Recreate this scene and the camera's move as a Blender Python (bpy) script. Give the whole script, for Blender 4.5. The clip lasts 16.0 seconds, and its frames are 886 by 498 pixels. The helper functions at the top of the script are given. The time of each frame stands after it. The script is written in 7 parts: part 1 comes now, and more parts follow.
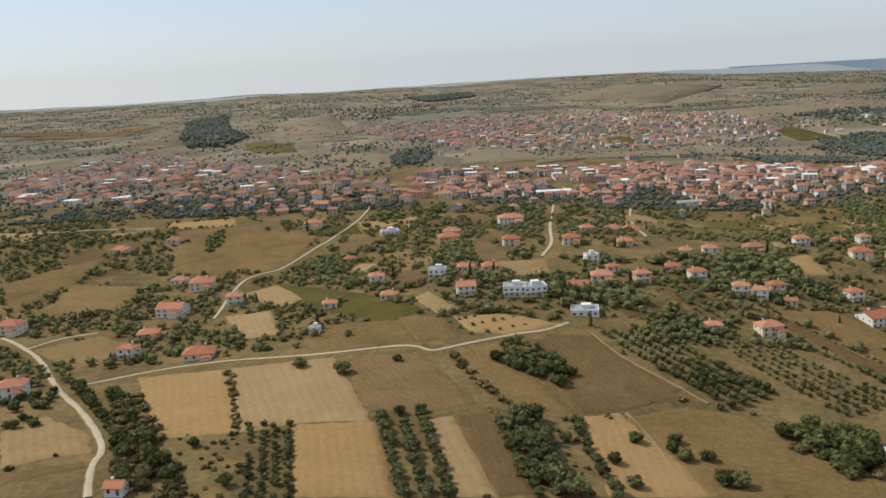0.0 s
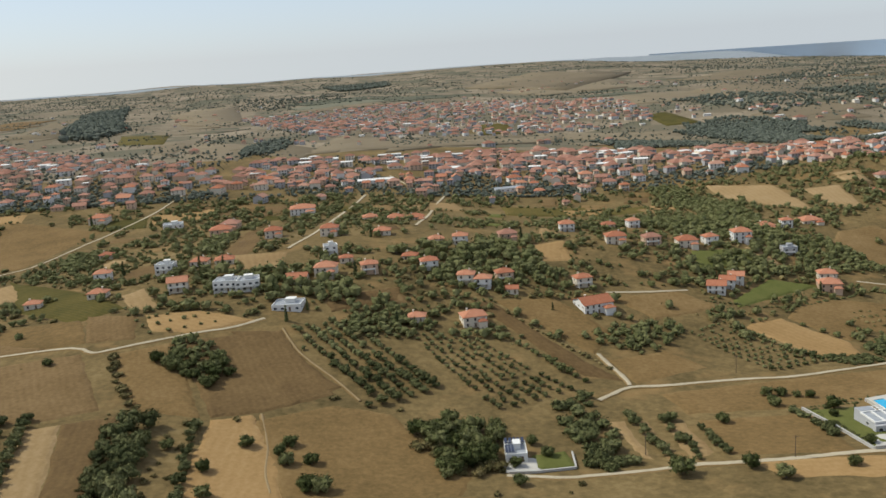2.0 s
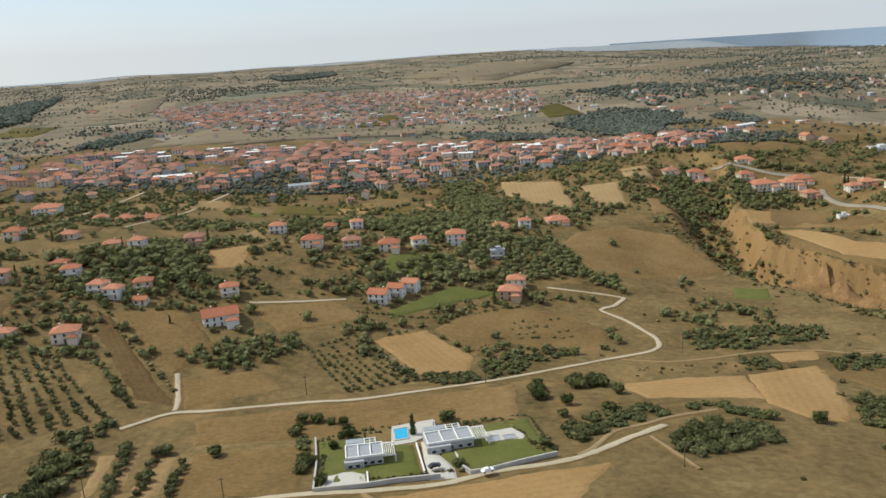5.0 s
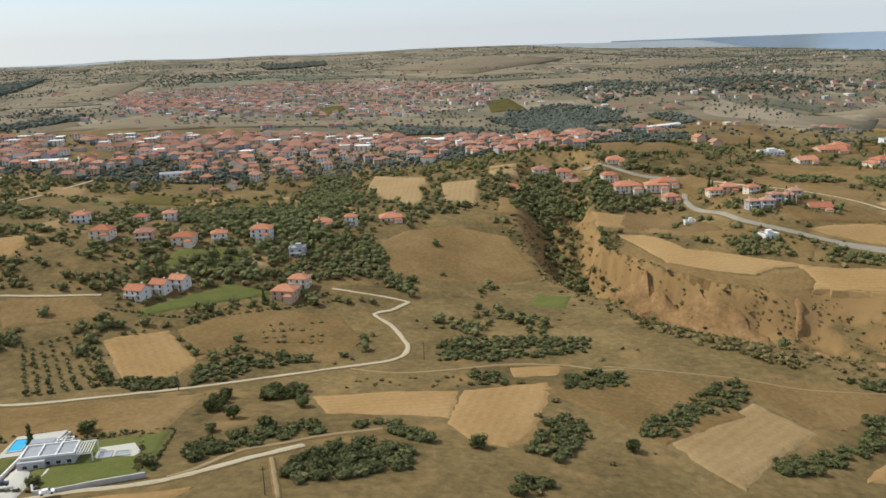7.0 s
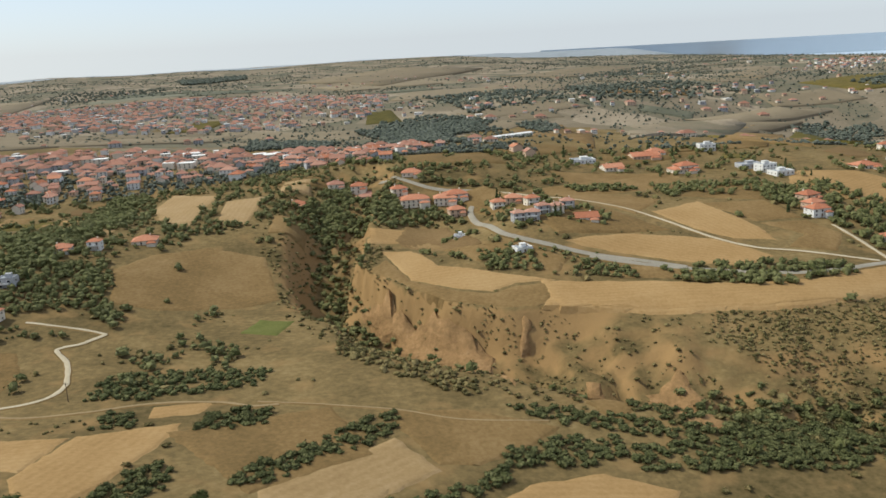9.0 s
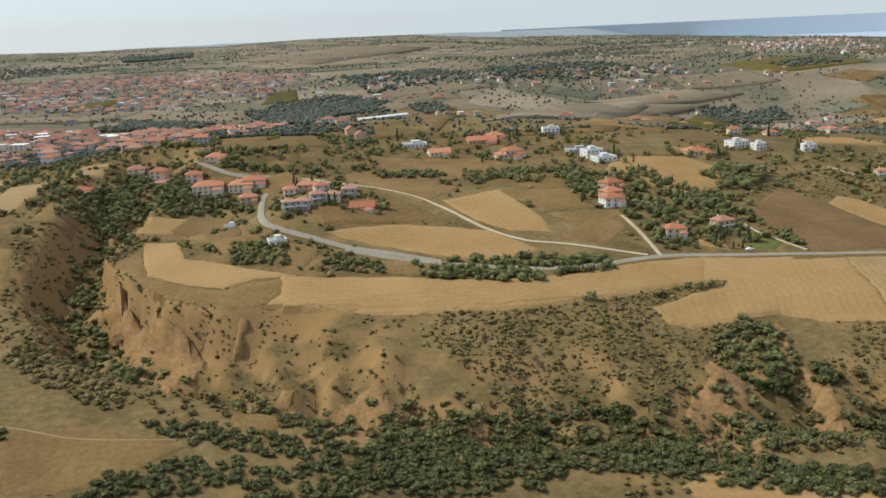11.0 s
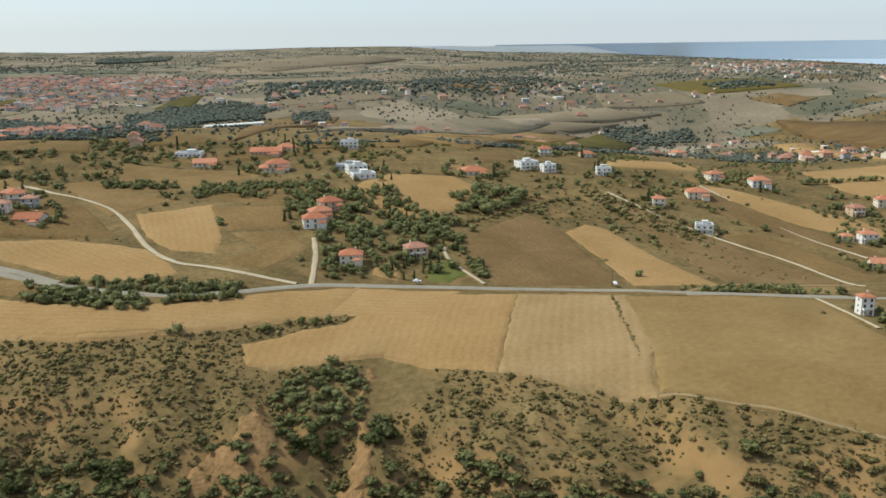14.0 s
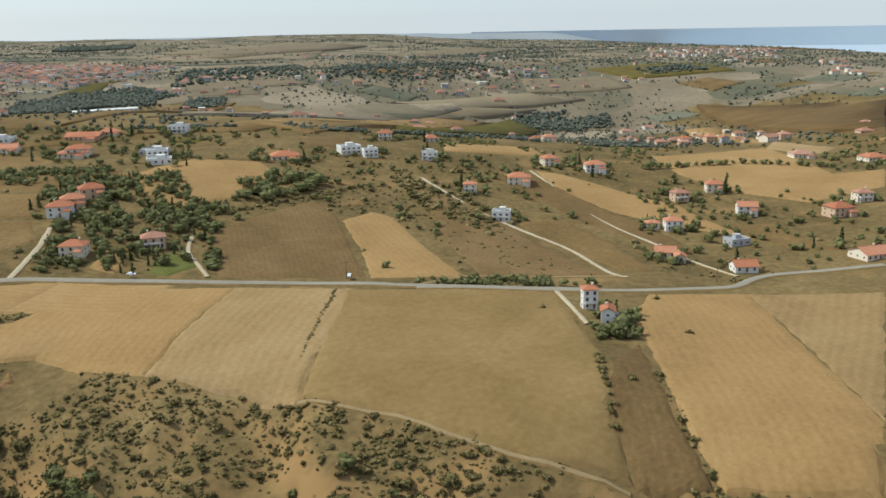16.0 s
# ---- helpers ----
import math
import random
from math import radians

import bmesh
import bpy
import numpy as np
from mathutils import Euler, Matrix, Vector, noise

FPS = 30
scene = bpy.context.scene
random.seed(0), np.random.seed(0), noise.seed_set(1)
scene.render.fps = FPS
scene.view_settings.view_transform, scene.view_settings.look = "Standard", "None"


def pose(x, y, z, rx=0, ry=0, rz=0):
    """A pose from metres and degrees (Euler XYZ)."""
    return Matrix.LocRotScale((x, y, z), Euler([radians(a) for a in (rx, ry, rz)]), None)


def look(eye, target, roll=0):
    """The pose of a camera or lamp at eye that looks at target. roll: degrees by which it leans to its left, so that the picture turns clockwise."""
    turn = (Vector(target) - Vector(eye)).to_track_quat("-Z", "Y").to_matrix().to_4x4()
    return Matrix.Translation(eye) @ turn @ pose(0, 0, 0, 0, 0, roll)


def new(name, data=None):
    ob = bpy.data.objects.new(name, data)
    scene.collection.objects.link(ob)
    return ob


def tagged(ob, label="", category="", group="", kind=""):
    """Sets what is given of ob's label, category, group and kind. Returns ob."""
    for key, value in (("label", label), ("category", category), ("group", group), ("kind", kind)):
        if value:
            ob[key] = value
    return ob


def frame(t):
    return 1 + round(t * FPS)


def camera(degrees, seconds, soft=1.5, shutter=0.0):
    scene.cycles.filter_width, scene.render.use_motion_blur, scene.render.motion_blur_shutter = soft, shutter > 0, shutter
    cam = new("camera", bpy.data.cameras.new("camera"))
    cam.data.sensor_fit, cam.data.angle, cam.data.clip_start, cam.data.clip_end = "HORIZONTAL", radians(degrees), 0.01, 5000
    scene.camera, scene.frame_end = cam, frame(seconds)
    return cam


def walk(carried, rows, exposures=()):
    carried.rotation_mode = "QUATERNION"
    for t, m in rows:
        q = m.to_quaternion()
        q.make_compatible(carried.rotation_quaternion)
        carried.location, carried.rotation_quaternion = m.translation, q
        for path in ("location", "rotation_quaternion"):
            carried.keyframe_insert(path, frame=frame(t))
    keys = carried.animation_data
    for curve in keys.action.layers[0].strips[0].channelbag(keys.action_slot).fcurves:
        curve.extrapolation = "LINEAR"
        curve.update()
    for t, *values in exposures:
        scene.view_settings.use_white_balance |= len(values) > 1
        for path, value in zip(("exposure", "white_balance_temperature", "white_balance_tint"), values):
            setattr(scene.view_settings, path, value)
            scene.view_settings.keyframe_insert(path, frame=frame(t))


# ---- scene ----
cam = camera(55.4, 16.0, soft=1.6)
METRES, EYE, TILT, LEAN, TURN = 590.0, 97.52, -11.5, 3.25, 0.0
ROWS = [
    (0.0, 0.0, 0.0, 0.0, 0.0, 0.0, 0.0),
    (0.5, 0.0307, 0.005, -0.0004, -1.08, 0.16, 0.91),
    (1.0, 0.0613, 0.0091, -0.0, -2.4, -1.07, 1.51),
    (1.5, 0.0918, 0.0125, 0.0, -2.71, -1.39, 2.57),
    (2.0, 0.1246, 0.0161, -0.0007, -3.99, -0.72, 1.29),
    (2.5, 0.1555, 0.0203, 0.0003, -5.72, -0.9, -0.48),
    (3.0, 0.1847, 0.0228, 0.001, -6.52, -1.12, -0.12),
    (3.5, 0.2143, 0.0254, 0.0017, -6.32, -1.3, 0.65),
    (6.0, 0.3677, 0.0418, 0.0037, -5.22, -1.52, 1.51),
    (6.5, 0.399, 0.0456, 0.0038, -5.09, -2.43, 0.58),
    (7.0, 0.4301, 0.0489, 0.0041, -4.73, -1.87, -0.18),
    (7.5, 0.4613, 0.0526, 0.0048, -4.61, -1.93, -0.08),
    (8.0, 0.4922, 0.0558, 0.0056, -6.42, -1.79, 0.05),
    (10.5, 0.6508, 0.0725, 0.0099, -9.01, -0.32, 1.96),
    (11.0, 0.6822, 0.0763, 0.0104, -9.92, -2.55, 1.38),
    (11.5, 0.7136, 0.0794, 0.0104, -9.36, -4.82, 0.07),
    (12.0, 0.7436, 0.0808, 0.0113, -9.03, -5.09, -0.08),
    (12.5, 0.775, 0.0847, 0.0123, -9.61, -3.92, 0.24),
    (13.0, 0.8074, 0.0865, 0.0122, -10.57, -2.21, 0.32),
    (13.5, 0.8375, 0.0892, 0.0131, -10.11, -1.88, -0.56),
    (14.0, 0.8686, 0.0916, 0.0137, -9.39, -1.68, -0.6),
    (14.5, 0.8998, 0.0947, 0.0137, -9.72, -1.65, -0.64),
    (15.0, 0.9311, 0.0972, 0.0137, -9.16, -1.63, -0.46),
    (15.5, 0.9625, 0.1002, 0.0138, -9.04, -2.13, -0.66),
    (16.0, 0.9941, 0.103, 0.014, -10.06, -2.43, -0.31),
]
walk(cam, [(t, pose(0, 0, EYE, TILT, LEAN, TURN) @ pose(METRES * x, METRES * y, METRES * z, 90 + pitch, roll, yaw)) for t, x, y, z, yaw, pitch, roll in ROWS],
     exposures=[(0.0, 0.47, 6100, 5), (3.5, 0.54, 6050, 4), (7.0, 0.67, 6050, 4), (8.2, 0.69, 6050, 4), (10.5, 0.60, 6000, 2), (11.5, 0.72, 5950, 1), (12.5, 0.85, 5900, 0), (14.0, 0.67, 5950, 0), (16.0, 0.67, 5900, 0)])

# ---- sky and sun ----
SUN_ELEVATION, SUN_BEARING = 48.0, -68.0  # bearing clockwise from the y axis
world = bpy.data.worlds.new("hazy_sky")
scene.world = world
world.use_nodes = True
wn, wl = world.node_tree.nodes, world.node_tree.links
wn.clear()
w_out, w_bg, w_sky = wn.new("ShaderNodeOutputWorld"), wn.new("ShaderNodeBackground"), wn.new("ShaderNodeTexSky")
w_co, w_sep, w_max, w_com = wn.new("ShaderNodeTexCoord"), wn.new("ShaderNodeSeparateXYZ"), wn.new("ShaderNodeMath"), wn.new("ShaderNodeCombineXYZ")
w_sky.sky_type, w_sky.sun_disc = "NISHITA", False
w_sky.sun_elevation, w_sky.sun_rotation = radians(SUN_ELEVATION), radians(SUN_BEARING)
w_sky.altitude, w_sky.air_density, w_sky.dust_density, w_sky.ozone_density = 100.0, 1.0, 1.2, 1.0
w_max.operation = "MAXIMUM"
w_max.inputs[1].default_value = 0.02
wl.new(w_co.outputs["Generated"], w_sep.inputs[0])
wl.new(w_sep.outputs[0], w_com.inputs[0])
wl.new(w_sep.outputs[1], w_com.inputs[1])
wl.new(w_sep.outputs[2], w_max.inputs[0])
wl.new(w_max.outputs[0], w_com.inputs[2])
wl.new(w_com.outputs[0], w_sky.inputs[0])
# thin high haze whitens the whole sky
w_mix = wn.new("ShaderNodeMix")
w_mix.data_type = "RGBA"
w_mix.inputs[0].default_value = 0.75
w_mix.inputs[7].default_value = (2.5, 2.54, 2.88, 1.0)
wl.new(w_sky.outputs[0], w_mix.inputs[6])
wl.new(w_mix.outputs[2], w_bg.inputs[0])
wl.new(w_bg.outputs[0], w_out.inputs[0])
w_bg.inputs[1].default_value = 0.15
sun_data = bpy.data.lights.new("sun", "SUN")
sun_data.energy, sun_data.angle, sun_data.color = 2.65, radians(0.6), (1.0, 0.925, 0.80)
sun = new("sun", sun_data)
_b, _e = radians(SUN_BEARING), radians(SUN_ELEVATION)
sun.matrix_world = look((math.sin(_b) * math.cos(_e) * 900, math.cos(_b) * math.cos(_e) * 900, math.sin(_e) * 900), (0, 0, 0))

# ---- materials ----
def mat(name, tones, scale=1.0, rough=0.9, bump=0.0, fine=12.0, metal=0.0, spread=0.5, per_object=0.0, per_island=0.0, stripes=None, steep=None, cells=0.0):
    """A node material whose colour wanders between the tones at two sizes of grain."""
    m = bpy.data.materials.new(name)
    m.use_nodes = True
    n, l = m.node_tree.nodes, m.node_tree.links
    b = n["Principled BSDF"]
    b.inputs["Roughness"].default_value, b.inputs["Metallic"].default_value = rough, metal
    b.inputs["Specular IOR Level"].default_value = 0.04 if rough > 0.6 else 0.4
    co = n.new("ShaderNodeTexCoord")
    big, small = n.new("ShaderNodeTexNoise"), n.new("ShaderNodeTexNoise")
    big.inputs["Scale"].default_value, big.inputs["Detail"].default_value = scale, 6.0
    small.inputs["Scale"].default_value, small.inputs["Detail"].default_value = scale * fine, 5.0
    big.inputs["Roughness"].default_value = small.inputs["Roughness"].default_value = 0.65
    l.new(co.outputs["Object"], big.inputs[0])
    l.new(co.outputs["Object"], small.inputs[0])
    add = n.new("ShaderNodeMath")
    add.operation = "MULTIPLY_ADD"
    add.inputs[1].default_value, add.inputs[2].default_value = 0.45, 0.0
    l.new(small.outputs[0], add.inputs[0])
    add2 = n.new("ShaderNodeMath")
    add2.operation = "MULTIPLY_ADD"
    add2.inputs[1].default_value = 0.55
    l.new(big.outputs[0], add2.inputs[0])
    l.new(add.outputs[0], add2.inputs[2])
    value = add2.outputs[0]
    if stripes:
        wide, much = stripes
        wave = n.new("ShaderNodeTexWave")
        wave.wave_type, wave.bands_direction, wave.wave_profile = "BANDS", "Y", "SIN"
        wave.inputs["Scale"].default_value = 0.314 / wide
        wave.inputs["Distortion"].default_value, wave.inputs["Detail"].default_value, wave.inputs["Detail Scale"].default_value = 5.0, 4.0, 0.3
        l.new(co.outputs["Object"], wave.inputs[0])
        st = n.new("ShaderNodeMath")
        st.operation = "MULTIPLY_ADD"
        st.inputs[1].default_value = much
        l.new(wave.outputs[1], st.inputs[0])
        l.new(value, st.inputs[2])
        sub = n.new("ShaderNodeMath")
        sub.operation = "SUBTRACT"
        sub.inputs[1].default_value = much / 2
        l.new(st.outputs[0], sub.inputs[0])
        value = sub.outputs[0]
    if cells:
        spin, vor, sepc, ca = n.new("ShaderNodeMapping"), n.new("ShaderNodeTexVoronoi"), n.new("ShaderNodeSeparateColor"), n.new("ShaderNodeMath")
        spin.inputs["Rotation"].default_value, spin.inputs["Scale"].default_value = (0, 0, 0.35), (1.0, 0.7, 0.0)
        vor.distance, vor.inputs["Scale"].default_value = "CHEBYCHEV", 1 / cells
        l.new(co.outputs["Object"], spin.inputs[0])
        l.new(spin.outputs[0], vor.inputs["Vector"])
        l.new(vor.outputs["Color"], sepc.inputs[0])
        ca.operation = "MULTIPLY_ADD"
        ca.inputs[1].default_value = 0.42
        l.new(sepc.outputs[0], ca.inputs[0])
        l.new(value, ca.inputs[2])
        cs = n.new("ShaderNodeMath")
        cs.operation = "SUBTRACT"
        cs.inputs[1].default_value = 0.21
        l.new(ca.outputs[0], cs.inputs[0])
        value = cs.outputs[0]
    for amount, node, socket in ((per_object, "ShaderNodeObjectInfo", "Random"), (per_island, "ShaderNodeNewGeometry", "Random Per Island")):
        if amount:
            info, ma, off = n.new(node), n.new("ShaderNodeMath"), n.new("ShaderNodeMath")
            ma.operation, off.operation = "MULTIPLY_ADD", "SUBTRACT"
            ma.inputs[1].default_value, off.inputs[1].default_value = amount, amount / 2
            l.new(info.outputs[socket], ma.inputs[0])
            l.new(value, ma.inputs[2])
            l.new(ma.outputs[0], off.inputs[0])
            value = off.outputs[0]
    ramp = n.new("ShaderNodeValToRGB")
    els = ramp.color_ramp.elements
    lo, hi = 0.5 - spread / 2, 0.5 + spread / 2
    while len(els) < len(tones):
        els.new(0.5)
    for i, c in enumerate(tones):
        els[i].position = lo + (hi - lo) * i / max(1, len(tones) - 1)
        els[i].color = (*c, 1)
    l.new(value, ramp.inputs[0])
    colour = ramp.outputs[0]
    if steep:
        geo, sep, cl, mix, nz = n.new("ShaderNodeNewGeometry"), n.new("ShaderNodeSeparateXYZ"), n.new("ShaderNodeMapRange"), n.new("ShaderNodeMix"), n.new("ShaderNodeMath")
        l.new(geo.outputs["Normal"], sep.inputs[0])
        nz.operation = "MULTIPLY_ADD"
        nz.inputs[1].default_value = 0.35
        patch = n.new("ShaderNodeTexNoise")
        patch.inputs["Scale"].default_value, patch.inputs["Detail"].default_value = 0.09, 5.0
        l.new(co.outputs["Object"], patch.inputs[0])
        nz.inputs[1].default_value = 0.75
        l.new(patch.outputs[0], nz.inputs[0])
        l.new(sep.outputs[2], nz.inputs[2])
        cl.inputs[1].default_value, cl.inputs[2].default_value, cl.inputs[3].default_value, cl.inputs[4].default_value = 1.13, 1.33, 1.0, 0.0
        l.new(nz.outputs[0], cl.inputs[0])
        mix.data_type = "RGBA"
        l.new(cl.outputs[0], mix.inputs[0])
        l.new(colour, mix.inputs[6])
        mix.inputs[7].default_value = (*steep, 1)
        colour = mix.outputs[2]
    l.new(colour, b.inputs["Base Color"])
    if bump:
        bp = n.new("ShaderNodeBump")
        bp.inputs["Strength"].default_value, bp.inputs["Distance"].default_value = 0.6, bump
        l.new(small.outputs[0], bp.inputs["Height"])
        l.new(bp.outputs[0], b.inputs["Normal"])
    return m


M = {
    "ground": mat("dry_grassland", [(0.065, 0.051, 0.020), (0.116, 0.083, 0.035), (0.170, 0.119, 0.050), (0.234, 0.168, 0.076)], 0.03, bump=0.4, fine=18, spread=0.34, steep=(0.255, 0.158, 0.066)),
    "stubble_gold": mat("golden_stubble", [(0.219, 0.134, 0.052), (0.293, 0.183, 0.076), (0.351, 0.233, 0.106)], 0.04, bump=0.1, fine=24, spread=0.4, per_object=0.12, stripes=(2.2, 0.05)),
    "stubble_pale": mat("pale_stubble", [(0.201, 0.128, 0.057), (0.267, 0.179, 0.082), (0.332, 0.231, 0.120)], 0.05, bump=0.1, fine=20, spread=0.4, per_object=0.15, stripes=(2.4, 0.055)),
    "soil_brown": mat("ploughed_brown_soil", [(0.090, 0.056, 0.025), (0.144, 0.092, 0.039), (0.204, 0.134, 0.062)], 0.05, bump=0.2, fine=18, spread=0.4, per_object=0.18, stripes=(1.6, 0.035)),
    "dry_grass": mat("dry_grass_field", [(0.107, 0.072, 0.028), (0.176, 0.112, 0.045), (0.245, 0.163, 0.073)], 0.045, bump=0.2, fine=18, spread=0.36, per_object=0.14),
    "parched_grass": mat("parched_grass_field", [(0.164, 0.107, 0.041), (0.224, 0.149, 0.062), (0.289, 0.199, 0.090)], 0.04, bump=0.2, fine=18, spread=0.4, per_object=0.1),
    "green_crop": mat("green_crop", [(0.053, 0.049, 0.013), (0.094, 0.076, 0.021), (0.143, 0.107, 0.033)], 0.06, bump=0.3, fine=14, spread=0.4, per_object=0.2, stripes=(1.5, 0.08)),
    # Far pasture, with distance haze put into its pale greyed tones
    "far_grass": mat("hazed_pasture", [(0.087, 0.087, 0.055), (0.129, 0.115, 0.075), (0.165, 0.132, 0.086), (0.205, 0.165, 0.111), (0.275, 0.221, 0.150)], 0.012, bump=0.2, fine=18, spread=0.55, cells=64.0),
    # Far copy of the dry fields, desaturated to stand for haze
    "far_stubble": mat("hazed_stubble", [(0.141, 0.113, 0.070), (0.179, 0.141, 0.089), (0.217, 0.174, 0.111)], 0.03, bump=0.1, fine=18, spread=0.5, per_object=0.3),
    # Far groves; their grey-green also carries painted distance haze
    "far_grove": mat("hazed_groves", [(0.090, 0.089, 0.058), (0.127, 0.123, 0.083), (0.167, 0.158, 0.109)], 0.03, bump=0.3, fine=14, spread=0.4, per_object=0.3),
    "bare_soil": mat("eroded_orange_earth", [(0.144, 0.088, 0.038), (0.212, 0.128, 0.056), (0.280, 0.167, 0.074), (0.332, 0.215, 0.108)], 0.16, bump=0.9, fine=5, spread=0.36),
    "lawn": mat("watered_lawn", [(0.072, 0.080, 0.021), (0.110, 0.114, 0.032), (0.155, 0.143, 0.050)], 0.15, bump=0.05, fine=12, spread=0.5),
    "track": mat("pale_gravel", [(0.285, 0.233, 0.151), (0.399, 0.335, 0.227), (0.503, 0.429, 0.302)], 0.12, bump=0.05, fine=10, spread=0.55),
    "path": mat("trodden_earth", [(0.189, 0.134, 0.068), (0.252, 0.182, 0.095), (0.315, 0.233, 0.125)], 0.12, bump=0.05, fine=10, spread=0.6),
    "asphalt": mat("worn_asphalt", [(0.182, 0.160, 0.122), (0.254, 0.225, 0.172), (0.338, 0.299, 0.227)], 0.10, rough=0.85, fine=14, spread=0.5),
    "water": mat("sea_water", [(0.375, 0.445, 0.508), (0.425, 0.491, 0.565)], 0.004, rough=0.35, fine=20),
    # Water at the horizon, its colour lightened to stand for haze
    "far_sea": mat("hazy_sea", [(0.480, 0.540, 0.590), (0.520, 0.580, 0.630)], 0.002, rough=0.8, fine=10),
    # The blue-grey of distance haze is painted into these hills
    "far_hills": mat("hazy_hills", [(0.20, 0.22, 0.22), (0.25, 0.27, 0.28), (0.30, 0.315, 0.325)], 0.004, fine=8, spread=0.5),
    "leaf_tree": mat("dark_foliage", [(0.039, 0.047, 0.014), (0.082, 0.089, 0.030), (0.155, 0.152, 0.062)], 1.6, rough=0.7, bump=0.35, fine=4, spread=0.3, per_object=0.3, per_island=0.25),
    "leaf_olive": mat("olive_foliage", [(0.055, 0.061, 0.023), (0.102, 0.105, 0.041), (0.174, 0.167, 0.071)], 1.6, rough=0.7, bump=0.35, fine=4, spread=0.3, per_object=0.25, per_island=0.25),
    "leaf_bush": mat("scrub_foliage", [(0.070, 0.060, 0.023), (0.128, 0.108, 0.042), (0.218, 0.170, 0.073)], 1.6, rough=0.75, bump=0.35, fine=4, spread=0.3, per_object=0.35, per_island=0.4),
    "leaf_cypress": mat("cypress_foliage", [(0.038, 0.049, 0.020), (0.078, 0.090, 0.034), (0.138, 0.142, 0.057)], 1.6, rough=0.7, bump=0.35, fine=4, spread=0.3, per_object=0.2),
    # Foliage of far trees, lightened and greyed in place of haze
    "leaf_far": mat("hazed_foliage", [(0.063, 0.072, 0.053), (0.098, 0.107, 0.080), (0.140, 0.146, 0.114)], 0.2, rough=0.8, fine=6, spread=0.5, per_island=0.4),
    "bark": mat("bark", [(0.07, 0.05, 0.035), (0.12, 0.09, 0.06), (0.17, 0.13, 0.09)], 2.0, bump=0.03),
    "render_white": mat("white_render", [(0.616, 0.592, 0.535), (0.695, 0.670, 0.620), (0.739, 0.722, 0.680)], 0.4, rough=0.8, spread=0.6),
    "render_cream": mat("cream_render", [(0.58, 0.50, 0.38), (0.68, 0.60, 0.48), (0.74, 0.67, 0.55)], 0.4, rough=0.85, spread=0.6),
    "render_ochre": mat("ochre_render", [(0.48, 0.33, 0.22), (0.56, 0.40, 0.28), (0.62, 0.47, 0.34)], 0.4, rough=0.85, spread=0.6),
    "render_grey": mat("grey_and_shaded_render", [(0.323, 0.315, 0.312), (0.399, 0.390, 0.384), (0.468, 0.457, 0.448)], 0.4, rough=0.85, spread=0.6),
    "tile": mat("terracotta_tiles", [(0.273, 0.103, 0.055), (0.395, 0.162, 0.090), (0.479, 0.240, 0.145)], 1.2, rough=0.8, bump=0.06, fine=6, spread=0.6, per_object=0.35),
    # Weathered tone, cooled and greyed as well to stand for far haze
    "tile_old": mat("weathered_hazy_tiles", [(0.237, 0.120, 0.081), (0.351, 0.180, 0.124), (0.437, 0.260, 0.184)], 1.0, rough=0.85, bump=0.06, fine=6, spread=0.6, per_object=0.3, per_island=0.4),
    "glass": mat("dark_window_glass", [(0.03, 0.035, 0.045), (0.05, 0.055, 0.065)], 1.0, rough=0.12),
    "frame_dark": mat("brown_window_frame", [(0.14, 0.09, 0.055), (0.2, 0.14, 0.09)], 2.0, rough=0.6),
    "panel": mat("solar_panel", [(0.03, 0.035, 0.06), (0.05, 0.06, 0.09)], 1.0, rough=0.2),
    "slate": mat("grey_roof_membrane", [(0.22, 0.23, 0.24), (0.30, 0.31, 0.32), (0.37, 0.37, 0.37)], 0.5, rough=0.7, spread=0.6),
    "concrete": mat("pale_concrete", [(0.384, 0.357, 0.302), (0.458, 0.428, 0.367), (0.518, 0.485, 0.420)], 0.3, rough=0.9, spread=0.6),
    "stone_wall": mat("grey_stone_wall", [(0.32, 0.30, 0.27), (0.42, 0.40, 0.36), (0.52, 0.49, 0.44)], 0.8, rough=0.9, bump=0.04, spread=0.6),
    "pool": mat("turquoise_pool_water", [(0.02, 0.30, 0.52), (0.04, 0.40, 0.62)], 0.6, rough=0.08),
    "metal": mat("galvanised_metal", [(0.40, 0.41, 0.42), (0.55, 0.56, 0.57)], 1.0, rough=0.45, metal=0.6),
    "paint_white": mat("white_car_paint", [(0.75, 0.75, 0.75), (0.82, 0.82, 0.82)], 1.0, rough=0.25),
    "paint_dark": mat("dark_car_paint", [(0.03, 0.032, 0.036), (0.05, 0.052, 0.056)], 1.0, rough=0.25),
    "rubber": mat("tyre_rubber", [(0.02, 0.02, 0.02), (0.035, 0.035, 0.035)], 2.0, rough=0.9),
}

# ---- relief ----
# heights of broad hills on a 150 m lattice, x from -300, y from 50
RELIEF = [
    [-0.0, 2.6, -1.8, 1.0, 4.6, -15.4, -10.3, -13.4, -4.2],
    [0.2, 2.2, 0.1, -4.6, -6.3, -16.3, -2.5, -3.6, -2.5],
    [1.9, -3.2, 5.6, 3.3, -11.1, 6.2, -8.0, -9.9, -1.4],
    [5.0, 2.3, 0.0, -4.6, 1.6, 8.0, 4.0, -3.8, -3.2],
    [2.8, 3.5, 5.1, 3.0, -3.6, -2.7, -5.5, -12.9, -13.9],
    [1.2, 0.8, 0.2, -0.6, -6.1, -3.0, -2.6, -10.7, -22.7],
    [0.7, 2.1, 3.7, -1.4, -5.1, 2.3, 5.4, 3.6, -5.3],
]
